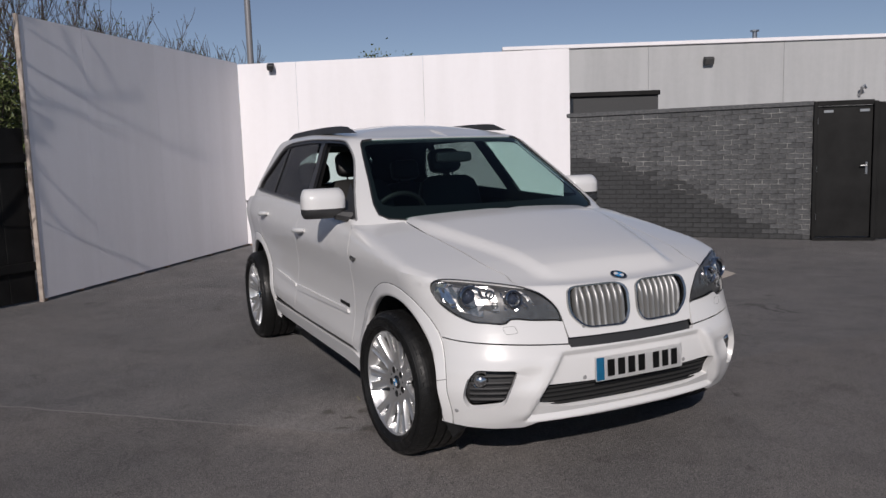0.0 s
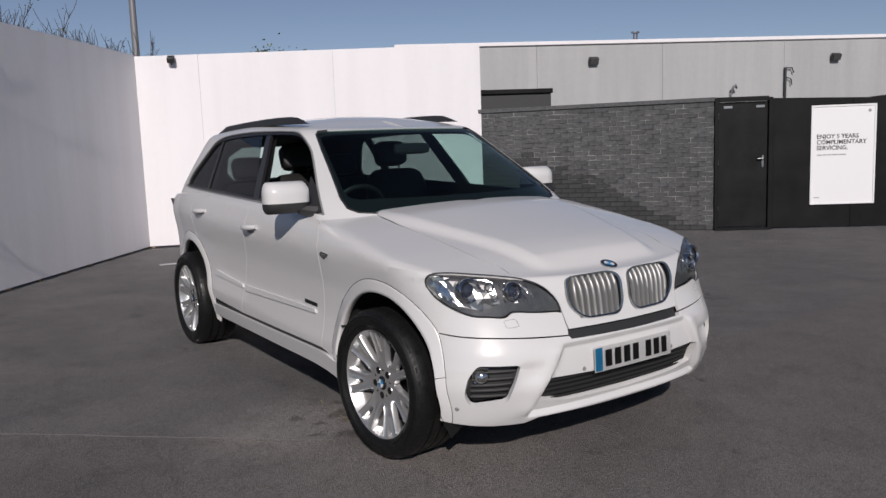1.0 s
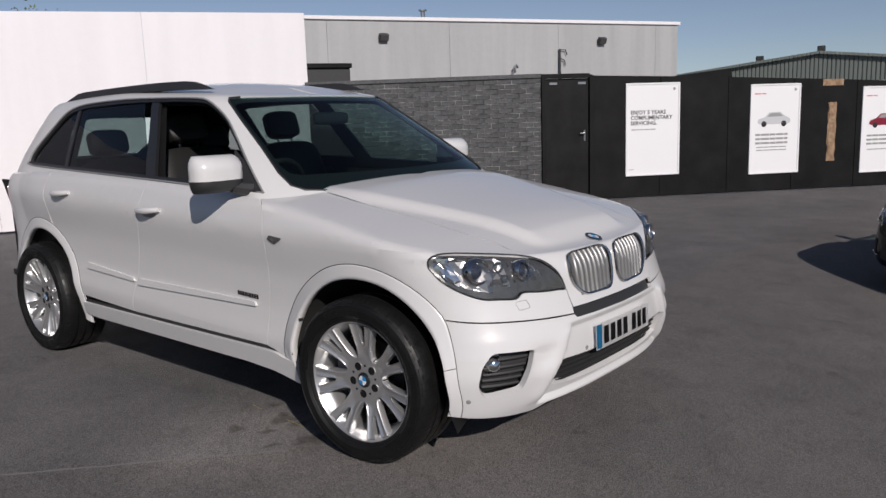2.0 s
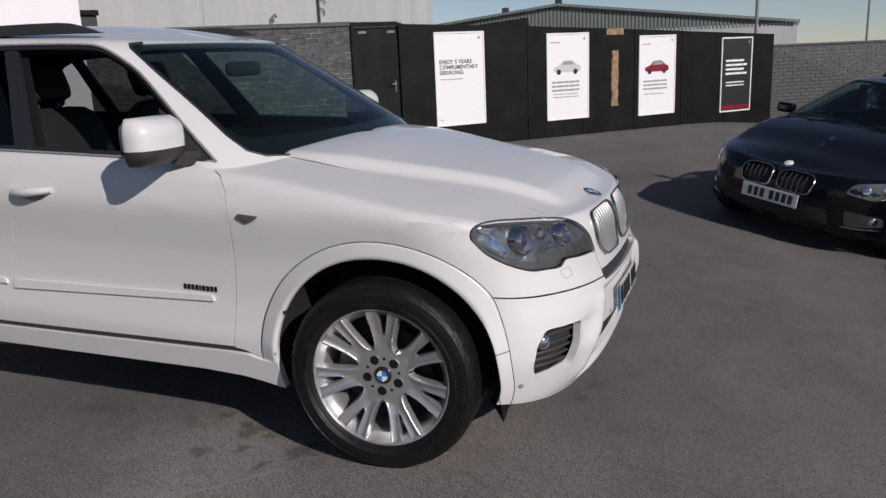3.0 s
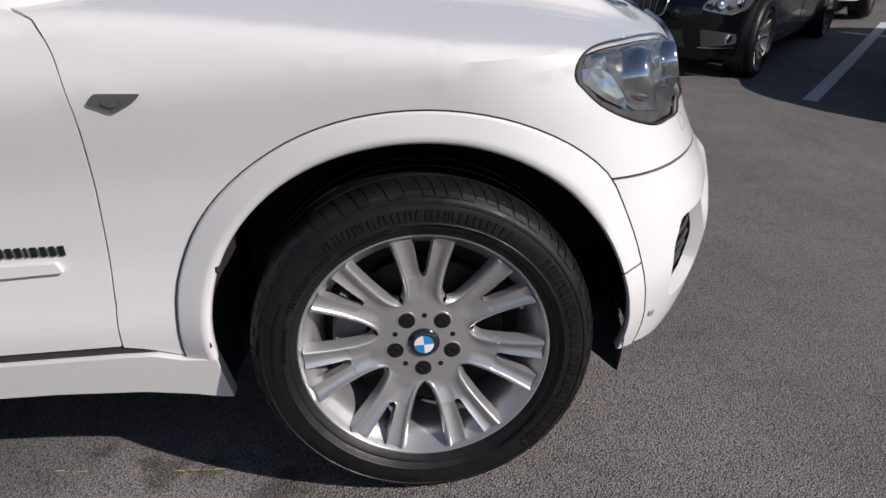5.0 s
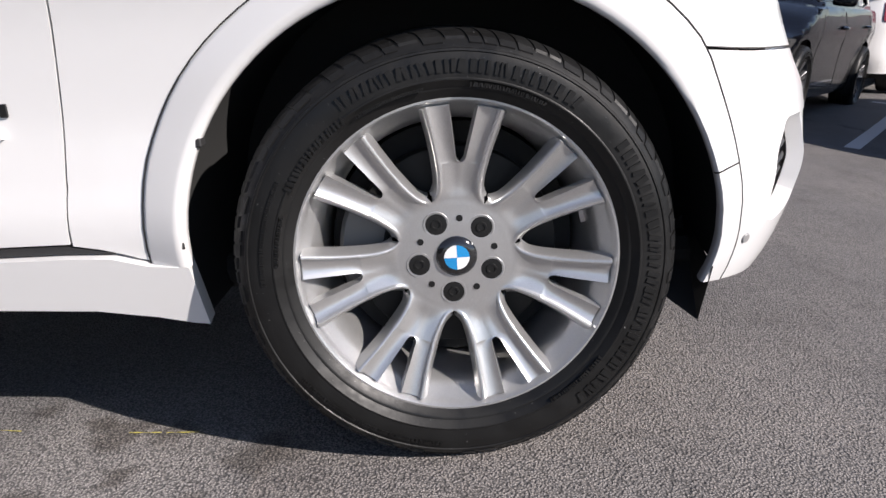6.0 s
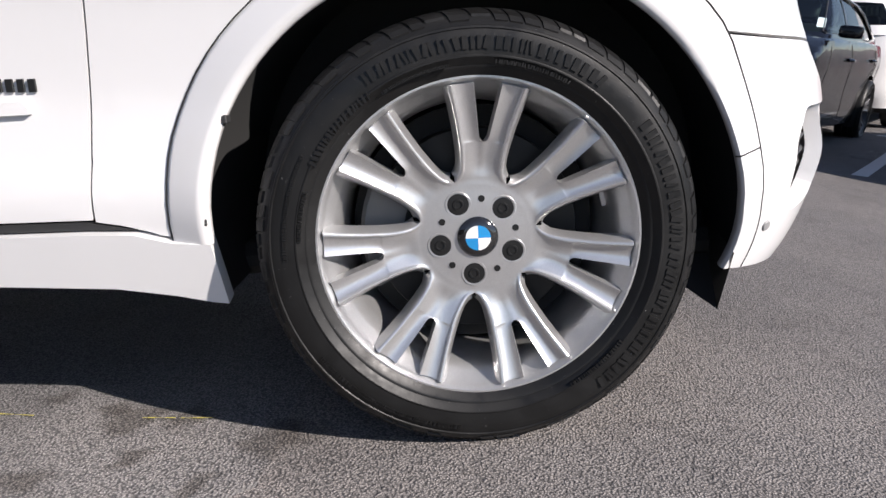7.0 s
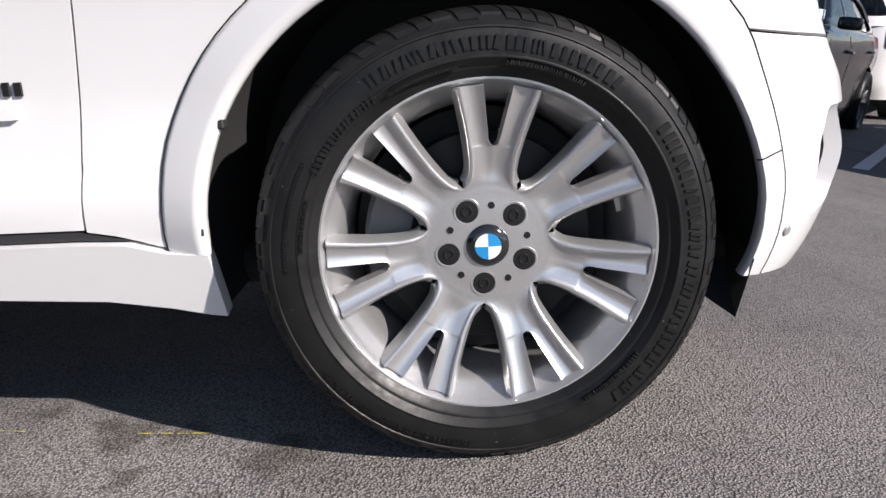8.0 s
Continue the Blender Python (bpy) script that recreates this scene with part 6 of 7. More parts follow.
    # parking sensors
    for u, q in ((0.395, 0.333), (0.847, 0.454)):
        p = lower.off(u, q, 0.0) + lower.normal(u, q) * (nose_set_back(u, q))
        nrm = lower.normal(u, q)
        p.y, nrm.y = side * p.y, side * nrm.y
        bm = bmesh.new()
        add_lathe(bm, [(0.0, -0.003), (0.008, -0.0025), (0.010, 0.0), (0.011, 0.002)], 16, Matrix.Translation(p) @ nrm.to_track_quat("-Y", "Z").to_matrix().to_4x4())
        part("parking_sensor", bm, trim_grey, car)
    # side repeater on the wing
    loop = rounded(lower.xz((-0.548, 0.915), (-0.53, 0.932), (-0.445, 0.924), (-0.46, 0.912), (-0.505, 0.893)), 0.006, 2)
    panel("side_repeater", loop, (), 0.02, side, mat=amber_clear, lift=0.004, thick=0.01, gap=0)
    loop = rounded(lower.xz((-0.520, 0.914), (-0.512, 0.923), (-0.478, 0.920), (-0.484, 0.911), (-0.502, 0.904)), 0.004, 2)
    panel("repeater_lens", loop, (), 0.02, side, mat=lamp_chrome, lift=0.0065, thick=0.004, gap=0)
    # door handles: bar over a flat grey oval that paints the recess's shade
    for x, z in ((-1.53, 0.995), (-2.53, 1.048)):
        pts, rad = [], []
        for t in np.linspace(0, 1, 9):
            xx = x + mix(0.105, -0.105, t)
            base = lower.side(lower.u_of(xx, z), z)
            pts.append((xx, side * (base.y + 0.004 + 0.030 * math.sin(math.pi * t) ** 0.6), z + 0.006 * (1 - 2 * t)))
            rad.append(0.013 + 0.006 * math.sin(math.pi * t))
        bm = bmesh.new()
        add_tube(bm, pts, rad, 10)
        part("door_handle", bm, white_paint, car, "white pull handle", 60)
        b = lower.off(lower.u_of(x, z - 0.018), z - 0.018, 0.001)
        bm = bmesh.new()
        add_lathe(bm, [(0.0, 0.0), (0.7, -0.001), (1.0, -0.0005)], 24, Matrix.Translation((b.x, side * b.y, b.z)) @ Matrix.Diagonal((0.07, side, 0.022, 1)))
        bmesh.ops.recalc_face_normals(bm, faces=bm.faces[:])
        part("handle_shade", bm, trim_grey, car)

# number plate, its writing as plain bars, bent with the bumper
def on_plate(y, z, lift):
    u = UM
    lo_u, hi_u = 0.5, UM
    for _ in range(30):
        m = 0.5 * (lo_u + hi_u)
        if lower.outline(m, z)[1] > abs(y):
            lo_u = m
        else:
            hi_u = m
    x = lower.outline(0.5 * (lo_u + hi_u), z)[0]
    return Vector((x - 0.004 + lift, y, z))


def plate_piece(name, y0, y1, z0, z1, mat, lift, parent, label=""):
    bm = grid_mesh(lambda y, z: on_plate(y, z, lift), np.linspace(y0, y1, max(2, int((y1 - y0) / 0.03) + 2)), (z0, z1))
    bmesh.ops.solidify(bm, geom=bm.faces[:], thickness=0.003)
    return part(name, bm, mat, parent, label)


PL0, PL1, PZ0, PZ1 = -0.250, 0.265, 0.430, 0.542
plate = plate_piece("number_plate", PL0, PL1, PZ0, PZ1, plate_white, 0.002, car, "white front number plate with a blue end band")
plate_piece("plate_band", PL0 + 0.004, PL0 + 0.046, PZ0 + 0.004, PZ1 - 0.004, plate_blue, 0.0035, plate)
for k in range(7):
    y = PL0 + 0.062 + k * 0.058 + (0.030 if k > 3 else 0)
    plate_piece("plate_bar", y, y + 0.040, PZ0 + 0.018, PZ1 - 0.018, plate_ink, 0.0035, plate)

# ---- roof, pillars, glass, mirrors and cabin of the white car ----
UU = upper.umax
side_open = [(-0.445, 1.106), (-0.425, 1.25), (-0.400, 1.40), (-0.405, 1.47), (-0.475, 1.535), (-0.60, 1.566), (-0.85, 1.580), (-1.25, 1.588), (-1.8, 1.592), (-2.35, 1.584), (-2.65, 1.570), (-2.86, 1.536), (-3.01, 1.46), (-3.11, 1.36), (-3.16, 1.28), (-3.16, 1.225), (-3.10, 1.198), (-2.4, 1.174), (-1.5, 1.146)]
side_loop = spline(side_open + side_open[:1], 2)[:-1]
screen_loop = [(UU, 1.098), (0.05, 1.100), (-0.10, 1.103), (-0.20, 1.112), (-0.252, 1.135), (-0.274, 1.19), (-0.280, 1.31), (-0.296, 1.45), (-0.305, 1.545), (-0.285, 1.572), (-0.20, 1.580), (UU, 1.590)]
rear_loop = [(upper.umin, 1.22), (-3.72, 1.22), (-3.66, 1.30), (-3.62, 1.44), (-3.68, 1.52), (upper.umin, 1.535)]

shell = [(UU, 1.062), (-0.2, 1.062), (-1.2, 1.062), (upper.umin, 1.062)]
shell += [rear_loop[0], *rear_loop[1:]] + [(upper.umin, upper.ze(upper.umin) + 1.0)]
shell += [(u, upper.ze(u) + 1.0) for u in np.linspace(upper.umin + 0.1, UU - 0.05, 40)] + [(UU, upper.ze(UU) + 1.0)]
shell += screen_loop[::-1]
bm = sheet(shell, 0.04, [side_loop])
bend(bm, upper.at, 0.02, upper.normal)
part("roof_shell", both_halves(bm), white_paint, car, "white roof with body-coloured pillars")

# dark trim inside the roof and pillars
bm = sheet([(u, min(q, upper.ze(u) + 1.0)) for u, q in shell], 0.06, [inset(side_loop, 0.03)])
bend(bm, lambda u, q: upper.off(u, q, -0.032), 0.0)
part("headliner", both_halves(bm), interior, car, "dark headliner and pillar trim")
screen = sheet([(u if u == UU else u - 0.006, q) for u, q in screen_loop], 0.05)
bend(screen, lambda u, q: upper.off(u, q, -0.004), 0.0)
ob = part("windscreen", both_halves(screen), screen_glass, car, "green-tinted laminated windscreen")
# dark printed border of the screen
border = sheet(screen_loop, 0.05, [[(u if u == UU else u + 0.035, q + dq) for (u, q), dq in zip(screen_loop, (0.08, 0.08, 0.08, 0.07, 0.06, 0.04, 0.0, 0.0, -0.02, -0.035, -0.035, -0.04))][1:-1] + [(UU - 0.0005, 1.55), (UU - 0.0005, 1.178)]])
bend(border, lambda u, q: upper.off(u, q, -0.009), 0.0)
part("screen_border", both_halves(border), dark_trim, ob)
seal = [(lambda p: (p.x, p.y, p.z))(upper.off(u, q, -0.001)) for u, q in screen_loop[1:-1]]
for sgn in (-1, 1):
    bm = bmesh.new()
    add_tube(bm, [(x, sgn * y, z) for x, y, z in seal], 0.006, 6)
    part("screen_seal", bm, black_plastic, ob)
rw = sheet(rear_loop, 0.06)
bend(rw, lambda u, q: upper.off(u, q, -0.004), 0.0)
part("rear_window", both_halves(rw), screen_glass, car, "rear screen")

def split(loop, u0, u1):
    """The part of the side opening between two stations."""
    def q_at(u, high):
        best = []
        for a, b in zip(loop, loop[1:] + loop[:1]):
            if (a[0] - u) * (b[0] - u) <= 0 and abs(a[0] - b[0]) > 1e-9:
                best.append(mix(a[1], b[1], (u - a[0]) / (b[0] - a[0])))
        return max(best) if high else min(best)
    us = np.linspace(u0, u1, 14)
    return [(u, q_at(u, False)) for u in us] + [(u, q_at(u, True)) for u in us[::-1]]


for side in (-1, 1):
    glass_loop = inset(side_loop, 0.022)
    bm = sheet(inset(side_loop, 0.002), 0.06, [glass_loop])
    bend(bm, lambda u, q: upper.off(u, q, -0.003), 0.012, upper.normal, mirror=side < 0)
    frame_ob = part("window_frame", bm, dark_trim, car, "gloss black side window surround")
    bm = bmesh.new()
    add_tube(bm, [(lambda p: (p.x, side * p.y, p.z))(upper.off(u, q, 0.002)) for u, q in side_loop + side_loop[:1]], 0.0055, 6)
    part("window_trim", bm, trim_grey, frame_ob)
    # pillar cover between the doors, slanted
    for ub, ut, w in ((-1.50, -1.30, 0.055), (-2.62, -2.66, 0.022)):
        bm = sheet([(ub - w, 1.15), (ub + w, 1.15), (ut + w, 1.590), (ut - w, 1.590)], 0.06)
        bend(bm, lambda u, q: upper.off(u, q, -0.006), 0.02, upper.normal, mirror=side < 0)
        part("pillar_cover", bm, dark_trim, frame_ob)
        w += 0.035
        bm = sheet([(ub - w, 1.12), (ub + w, 1.12), (ut + w, 1.590), (ut - w, 1.590)], 0.08)
        bend(bm, lambda u, q: upper.off(u, q, -0.045), 0.0, mirror=side < 0)
        part("pillar_trim", bm, interior, frame_ob)
    # panes
    def pane(loop, mat, nm, lab):
        bm = sheet(loop, 0.08)
        bend(bm, lambda u, q: upper.off(u, q, -0.014), 0.0, mirror=side < 0)
        part(nm, bm, mat, car, lab)
    rear_part = split(glass_loop, -1.50, -2.60)
    pane(rear_part, tint_glass, "rear_side_window", "dark tinted side window")
    pane(split(glass_loop, -2.60, -3.13), tint_glass, "quarter_window", "dark tinted quarter window")
    if side > 0:
        pane(split(glass_loop, -0.45, -1.45), screen_glass, "front_side_window", "clear side window")
    # roof rail
    bm = bmesh.new()
    xs = np.linspace(0, 1, 22)
    rows = []
    for t in xs:
        x = mix(-1.40, -3.10, t)
        y = mix(0.575, 0.55, t)
        lift = 0.048 * min(1.0, math.sin(math.pi * t) * 3.0) ** 0.8
        kk = 1 - y / upper.outline(x, upper.ze(x))[1]
        z = upper.cap(x, max(0.02, kk)).z - 0.006
        rows.append([bm.verts.new((x, side * (y + dy), z + dz)) for dy, dz in ((0.024, 0.0), (0.020, lift * 0.75), (0.010, lift), (-0.008, lift * 0.95), (-0.016, lift * 0.6), (-0.018, 0.0))])
    for a, b in zip(rows, rows[1:]):
        for k in range(5):
            bm.faces.new((a[k], a[k + 1], b[k + 1], b[k]))
    bm.faces.new(rows[0])
    bm.faces.new(rows[-1][::-1])
    bmesh.ops.recalc_face_normals(bm, faces=bm.faces[:])
    part("roof_rail", bm, black_plastic, car, "black roof rail", 50)
    # mirror: white cap over a black lower half, on a black sail
    mir = new("door_mirror")
    mir.parent = car
    tagged(mir, "white-capped door mirror on a black base")
    far = 0.10 if side > 0 else 0.0
    bm = bmesh.new()
    def shape(z0, z1):
        rows = []
        for i in range(11):
            t = i / 10
            row = []
            z = mix(z0, z1, t)
            s = math.sqrt(max(0.0, 1 - (max(0.0, t - 0.45) / 0.62) ** 2)) if z1 > z0 else math.sqrt(max(0.0, 1 - (t / 1.15) ** 2.5))
            for k in range(20):
                a = 2 * math.pi * k / 20
                cx, sy = math.cos(a), math.sin(a)
                n = 3.2
                r = (abs(cx) ** n + abs(sy) ** n) ** (-1 / n)
                fx = 0.085 * r * cx * (1.0 if cx > 0 else 0.45) * mix(1.0, s, 0.9)
                fy = 0.128 * r * sy * mix(1.0, s, 0.35)
                row.append(bm.verts.new((-0.842 + fx - 0.02 * (1 - s) - far, side * (0.99 + fy) - 0.8 * far, z)))
            rows.append(row)
        for a, b in zip(rows, rows[1:]):
            for k in range(20):
                bm.faces.new((a[k], a[(k + 1) % 20], b[(k + 1) % 20], b[k]))
        bm.faces.new(rows[-1])
        bm.faces.new(rows[0][::-1])
        bmesh.ops.recalc_face_normals(bm, faces=bm.faces[:])
    shape(1.175, 1.288)
    part("mirror_cap", bm, white_paint, mir, "white mirror cap", 50)
    bm = bmesh.new()
    shape(1.173, 1.118)
    part("mirror_base", bm, black_plastic, mir, "black mirror base", 50)
    bm = bmesh.new()
    add_tube(bm, [(-0.80, side * 0.93, 1.14), (-0.79, side * 0.89, 1.13), (-0.78, side * 0.84, 1.12)], [0.03, 0.032, 0.04], 8)
    part("mirror_arm", bm, black_plastic, mir)
    bm = sheet(rounded([(0.885, 1.145), (1.10, 1.15), (1.10, 1.27), (0.90, 1.275)], 0.03, 4), 0.1)
    bend(bm, lambda y, z: Vector((-0.884 - far, y - 0.8 * far, z)), 0, mirror=side < 0)
    part("mirror_glass", bm, mirror_mat, mir)
    bm = sheet([(-0.452, 1.116), (-0.434, 1.235), (-0.48, 1.31), (-0.70, 1.122)], 0.06)
    bend(bm, lambda u, q: upper.off(u, q, -0.004), 0.01, upper.normal, mirror=side < 0)
    part("mirror_sail", bm, black_plastic, mir)

# wipers and the cowl
part("cowl", grid_mesh(lambda y, t: Vector((mix(-0.36, -0.60, t) - 0.20 * (abs(y) / 0.8) ** 2.4, y, mix(1.078, 1.10, t) - 0.035 * (abs(y) / 0.8) ** 2)), np.linspace(-0.80, 0.80, 30), (0.0, 0.5, 1.0)), black_plastic, car, "black cowl under the windscreen")
for y0, y1 in ((-0.62, 0.02), (0.62, 0.10)):
    bm = bmesh.new()
    pts = [Vector((-0.49 - 0.12 * (y / 0.75) ** 2 - 0.02 * t, y, 1.128 + 0.02 * t)) for t, y in ((t, mix(y0, y1, t)) for t in np.linspace(0, 1, 10))]
    add_tube(bm, pts, [0.010, 0.010, 0.009, 0.009, 0.008, 0.008, 0.007, 0.006, 0.005, 0.004], 6)
    part("wiper", bm, black_plastic, car, "black wiper")

# cabin: liner, dash, wheel, seats
bm = bmesh.new()
add_box(bm, (-3.6, -0.84, 0.42), (-0.70, 0.84, 0.46))
part("cabin_floor", bm, interior, car)
for side in (-1, 1):
    bm = grid_mesh(lambda x, z: Vector((x, side * (0.80 - 0.0 * z), z)), np.linspace(-3.6, -0.68, 8), (0.44, 0.9, 1.10))
    for v in bm.verts:
        if v.co.z > 1.05:
            v.co.y = side * 0.845
    part("door_trim", bm, interior, car, "black door trim")
bm = bmesh.new()
rows = []
for y in np.linspace(-0.82, 0.82, 24):
    c = 0.02 * math.exp(-((y + 0.38) / 0.18) ** 2)
    row = [bm.verts.new((x, y, z)) for x, z in ((-0.50, 1.04), (-0.62, 1.075), (-0.80, 1.085 + c), (-0.95, 1.075 + c), (-1.02, 1.03 + c), (-1.03, 0.9), (-0.95, 0.7), (-0.7, 0.6))]
    rows.append(row)
for a, b in zip(rows, rows[1:]):
    for k in range(7):
        bm.faces.new((a[k], a[k + 1], b[k + 1], b[k]))
part("dashboard", bm, interior, car, "black dashboard")
bm = bmesh.new()
wm = pose(-1.18, -0.38, 1.055, 0, -65, 0)
pts = [wm @ Vector((0.185 * math.cos(2 * math.pi * i / 28), 0.185 * math.sin(2 * math.pi * i / 28), 0)) for i in range(29)]
add_tube(bm, pts, 0.016, 8, caps=False)
for a in (180, 0, 270):
    add_tube(bm, [wm @ Vector((0, 0, -0.02)), wm @ Vector((0.18 * math.sin(radians(a)), 0.18 * math.cos(radians(a)), 0))], 0.014, 6)
add_lathe(bm, [(0.0, -0.03), (0.05, -0.028), (0.07, 0.0)], 16, wm @ pose(0, 0, -0.01, 90, 0, 0))
part("steering_wheel", bm, interior, car, "black steering wheel")


def soft_block(lo, hi, m, r=0.05):
    bm = bmesh.new()
    add_box(bm, lo, hi, 0.0)
    bmesh.ops.subdivide_edges(bm, edges=bm.edges[:], cuts=5, use_grid_fill=True)
    c = (Vector(lo) + Vector(hi)) / 2
    h = (Vector(hi) - Vector(lo)) / 2
    for v in bm.verts:
        d = v.co - c
        q = [d[i] / h[i] for i in range(3)]
        n = 5.0
        k = (sum(abs(a) ** n for a in q)) ** (1 / n)
        mx = max(abs(a) for a in q)
        v.co = c + Vector([q[i] * h[i] * (mx / k) for i in range(3)])
    bmesh.ops.transform(bm, matrix=m, verts=bm.verts[:])
    return bm


for x, y, front in ((-1.55, -0.38, True), (-1.55, 0.38, True), (-2.45, -0.42, False), (-2.45, 0.42, False)):
    seat = new("car_seat")
    seat.parent = car
    tagged(seat, "black leather seat with a headrest")
    m = pose(x, y, 0.0)
    part("seat_cushion", soft_block((-0.25, -0.26, 0.55), (0.27, 0.26, 0.76), m), interior, seat)
    lean = m @ pose(-0.24, 0, 0.72, 0, -18, 0)
    part("backrest", soft_block((-0.07, -0.26, -0.05), (0.07, 0.26, 0.60 if front else 0.52), lean), interior, seat)
    part("headrest", soft_block((-0.05, -0.13, 0.63 if front else 0.55), (0.06, 0.13, 0.81 if front else 0.72), lean), interior, seat)
    bm = bmesh.new()
    for dy in (-0.06, 0.06):
        add_tube(bm, [lean @ Vector((0, dy, 0.5)), lean @ Vector((0, dy, 0.72))], 0.007, 6)
    part("headrest_posts", bm, chrome, seat)
# mirror inside the screen
bm = soft_block((-0.03, -0.13, -0.035), (0.01, 0.13, 0.035), pose(-1.10, 0, 1.44))
part("rear_view_mirror", bm, dark_trim, car)
# tail lamps at the rear corners
for side in (-1, 1):
    loop = rounded([(-3.52, 0.86), (-3.50, 1.06), (-3.62, 1.10), (-3.95, 1.06), (-3.95, 0.90)], 0.03, 3)
    panel("tail_lamp", loop, (), 0.04, side, mat=red_lens, lift=0.006, thick=0.012, gap=0)

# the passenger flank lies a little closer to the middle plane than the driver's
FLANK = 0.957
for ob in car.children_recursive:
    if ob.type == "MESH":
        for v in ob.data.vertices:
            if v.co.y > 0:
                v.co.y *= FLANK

# four wheels
for cx, nm in ((ARCH_F, "front"), (ARCH_R, "rear")):
    for side in (-1, 1):
        st = 4.5 if nm == "front" else 0.0
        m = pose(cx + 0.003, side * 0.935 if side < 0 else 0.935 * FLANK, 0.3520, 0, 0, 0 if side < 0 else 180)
        wheel("wheel", car, m, steer=st, turn=-5.0 if nm == "front" else 17.0, label="twin-spoke silver alloy wheel with a black tyre")

# ---- the other parked cars ----
def parked_car(name, label, m, paint, wb, oh_f, oh_r, half_w, height, nose_z, belt_z, cowl_x, tyre_r, rails=False, faces="front", grille="twin", slope=0.32, sticker=False, roof_paint=None, lamp_style="slim", spokes=5):
    """A five-door car, front axle at the origin, nose along +x; parts as on the white one but simpler."""
    root = thing(name, label, "car", m, group="parked cars")
    roof_paint = roof_paint or paint
    xr_ = -wb - oh_r
    az = tyre_r - 0.008
    low = Wrap(
        zb=lambda u: 0.20,
        ze=curve((xr_ - 0.5, belt_z + 0.02), (-wb, belt_z + 0.04), (-1.6, belt_z + 0.01), (cowl_x, belt_z - 0.03), (-0.1, belt_z - 0.10), (0.3, nose_z + 0.04), (0.9, nose_z)),
        width=curve((0.15, half_w * 0.93), (0.30, half_w * 0.965), (0.45, half_w * 0.97), (0.62, half_w * 0.985), (0.70, half_w), (0.715, half_w), (belt_z, half_w * 0.955), (belt_z + 0.15, half_w * 0.92)),
        plan=curve((xr_, 0.93), (-wb, 0.985), (-1.4, 1.0), (-0.3, 0.995), (0.2, 0.97)),
        xf=curve((0.15, oh_f - 0.09), (0.28, oh_f - 0.02), (0.45, oh_f), (0.55, oh_f - 0.01), (nose_z, oh_f - 0.08)),
        xr=curve((0.2, xr_ + 0.10), (0.45, xr_), (0.8, xr_ + 0.03), (belt_z, xr_ + 0.10)),
        x0f=lambda z: 0.10, x0r=lambda z: -wb - 0.25, nf=lambda z: 2.6, nr=lambda z: 3.0,
        zc=curve((xr_, belt_z), (cowl_x - 0.1, belt_z + 0.04), (cowl_x, belt_z + 0.02), (-0.1, belt_z - 0.04), (0.3, nose_z + 0.12), (oh_f - 0.2, nose_z + 0.05), (oh_f - 0.08, nose_z)),
        spine=(xr_ + 0.5, oh_f - 0.45), crown=2.2, fillet=0.03, lf=0.95, lr=0.8, rake=0.02)
    um = low.umax
    rt = height - 0.06
    up = Wrap(
        zb=lambda u: belt_z - 0.03,
        ze=curve((xr_, rt - 0.08), (-wb, rt - 0.03), (-1.5, rt), (-0.5, rt - 0.03)),
        width=curve((belt_z - 0.05, half_w * 0.955), (belt_z + 0.1, half_w * 0.89), (mix(belt_z, rt, 0.6), half_w * 0.79), (rt, half_w * 0.66)),
        plan=curve((xr_, 0.92), (-wb, 0.97), (-1.4, 1.0), (-0.4, 0.98)),
        xf=curve((belt_z - 0.03, cowl_x + 0.12), (rt, cowl_x - 0.80)),
        xr=curve((belt_z - 0.03, xr_ + 0.05), (belt_z + 0.1, xr_ + 0.10), (rt, xr_ + slope)),
        x0f=curve((belt_z - 0.05, cowl_x - 0.15), (rt, cowl_x - 0.98)), x0r=lambda z: -wb - 0.15,
        nf=lambda z: 2.3, nr=lambda z: 3.2,
        zc=curve((xr_ + 0.2, rt - 0.03), (-wb, height - 0.01), (-1.7, height), (cowl_x - 0.8, rt + 0.01)),
        spine=(-wb + 0.2, -1.7), crown=2.4, fillet=0.04, lf=0.9, lr=0.8)
    uu = up.umax

    def put(nm, outline, mat, wrap=low, lift=0.0, thick=0.01, holes=(), cell=0.06, both=True, parent=root, lab=""):
        out = []
        for side in ((-1, 1) if both else (0,)):
            bm = sheet(outline, cell, holes)
            bend(bm, lambda u, q: wrap.off(u, q, lift) if lift else wrap.at(u, q), thick, wrap.normal, mirror=side < 0)
            out.append(part(nm, both_halves(bm) if not both else bm, mat, parent, lab))
        return out

    arch_f = low.xz(*arc(0, az, tyre_r + 0.045, tyre_r + 0.045, 0, 180, 18))
    arch_b = low.xz(*arc(-wb, az, tyre_r + 0.045, tyre_r + 0.045, 0, 180, 18))
    kid = rounded([(um - 0.225, nose_z - 0.16), (um - 0.238, nose_z - 0.06), (um - 0.205, nose_z - 0.015), (um - 0.06, nose_z - 0.012), (um - 0.022, nose_z - 0.04), (um - 0.022, nose_z - 0.15), (um - 0.06, nose_z - 0.175), (um - 0.19, nose_z - 0.18)], 0.03, 3)
    if grille == "wide":
        kid = rounded([(um - 0.42, nose_z - 0.17), (um - 0.44, nose_z - 0.05), (um - 0.001, nose_z - 0.03), (um - 0.001, nose_z - 0.2)], 0.02, 2)
    body = [(um, 0.20)] + [(um, 0.42), (um, low.ze(um) + 1.0)] + [(u, low.ze(u) + 1.0) for u in np.linspace(um - 0.1, cowl_x + 0.02, 14)]
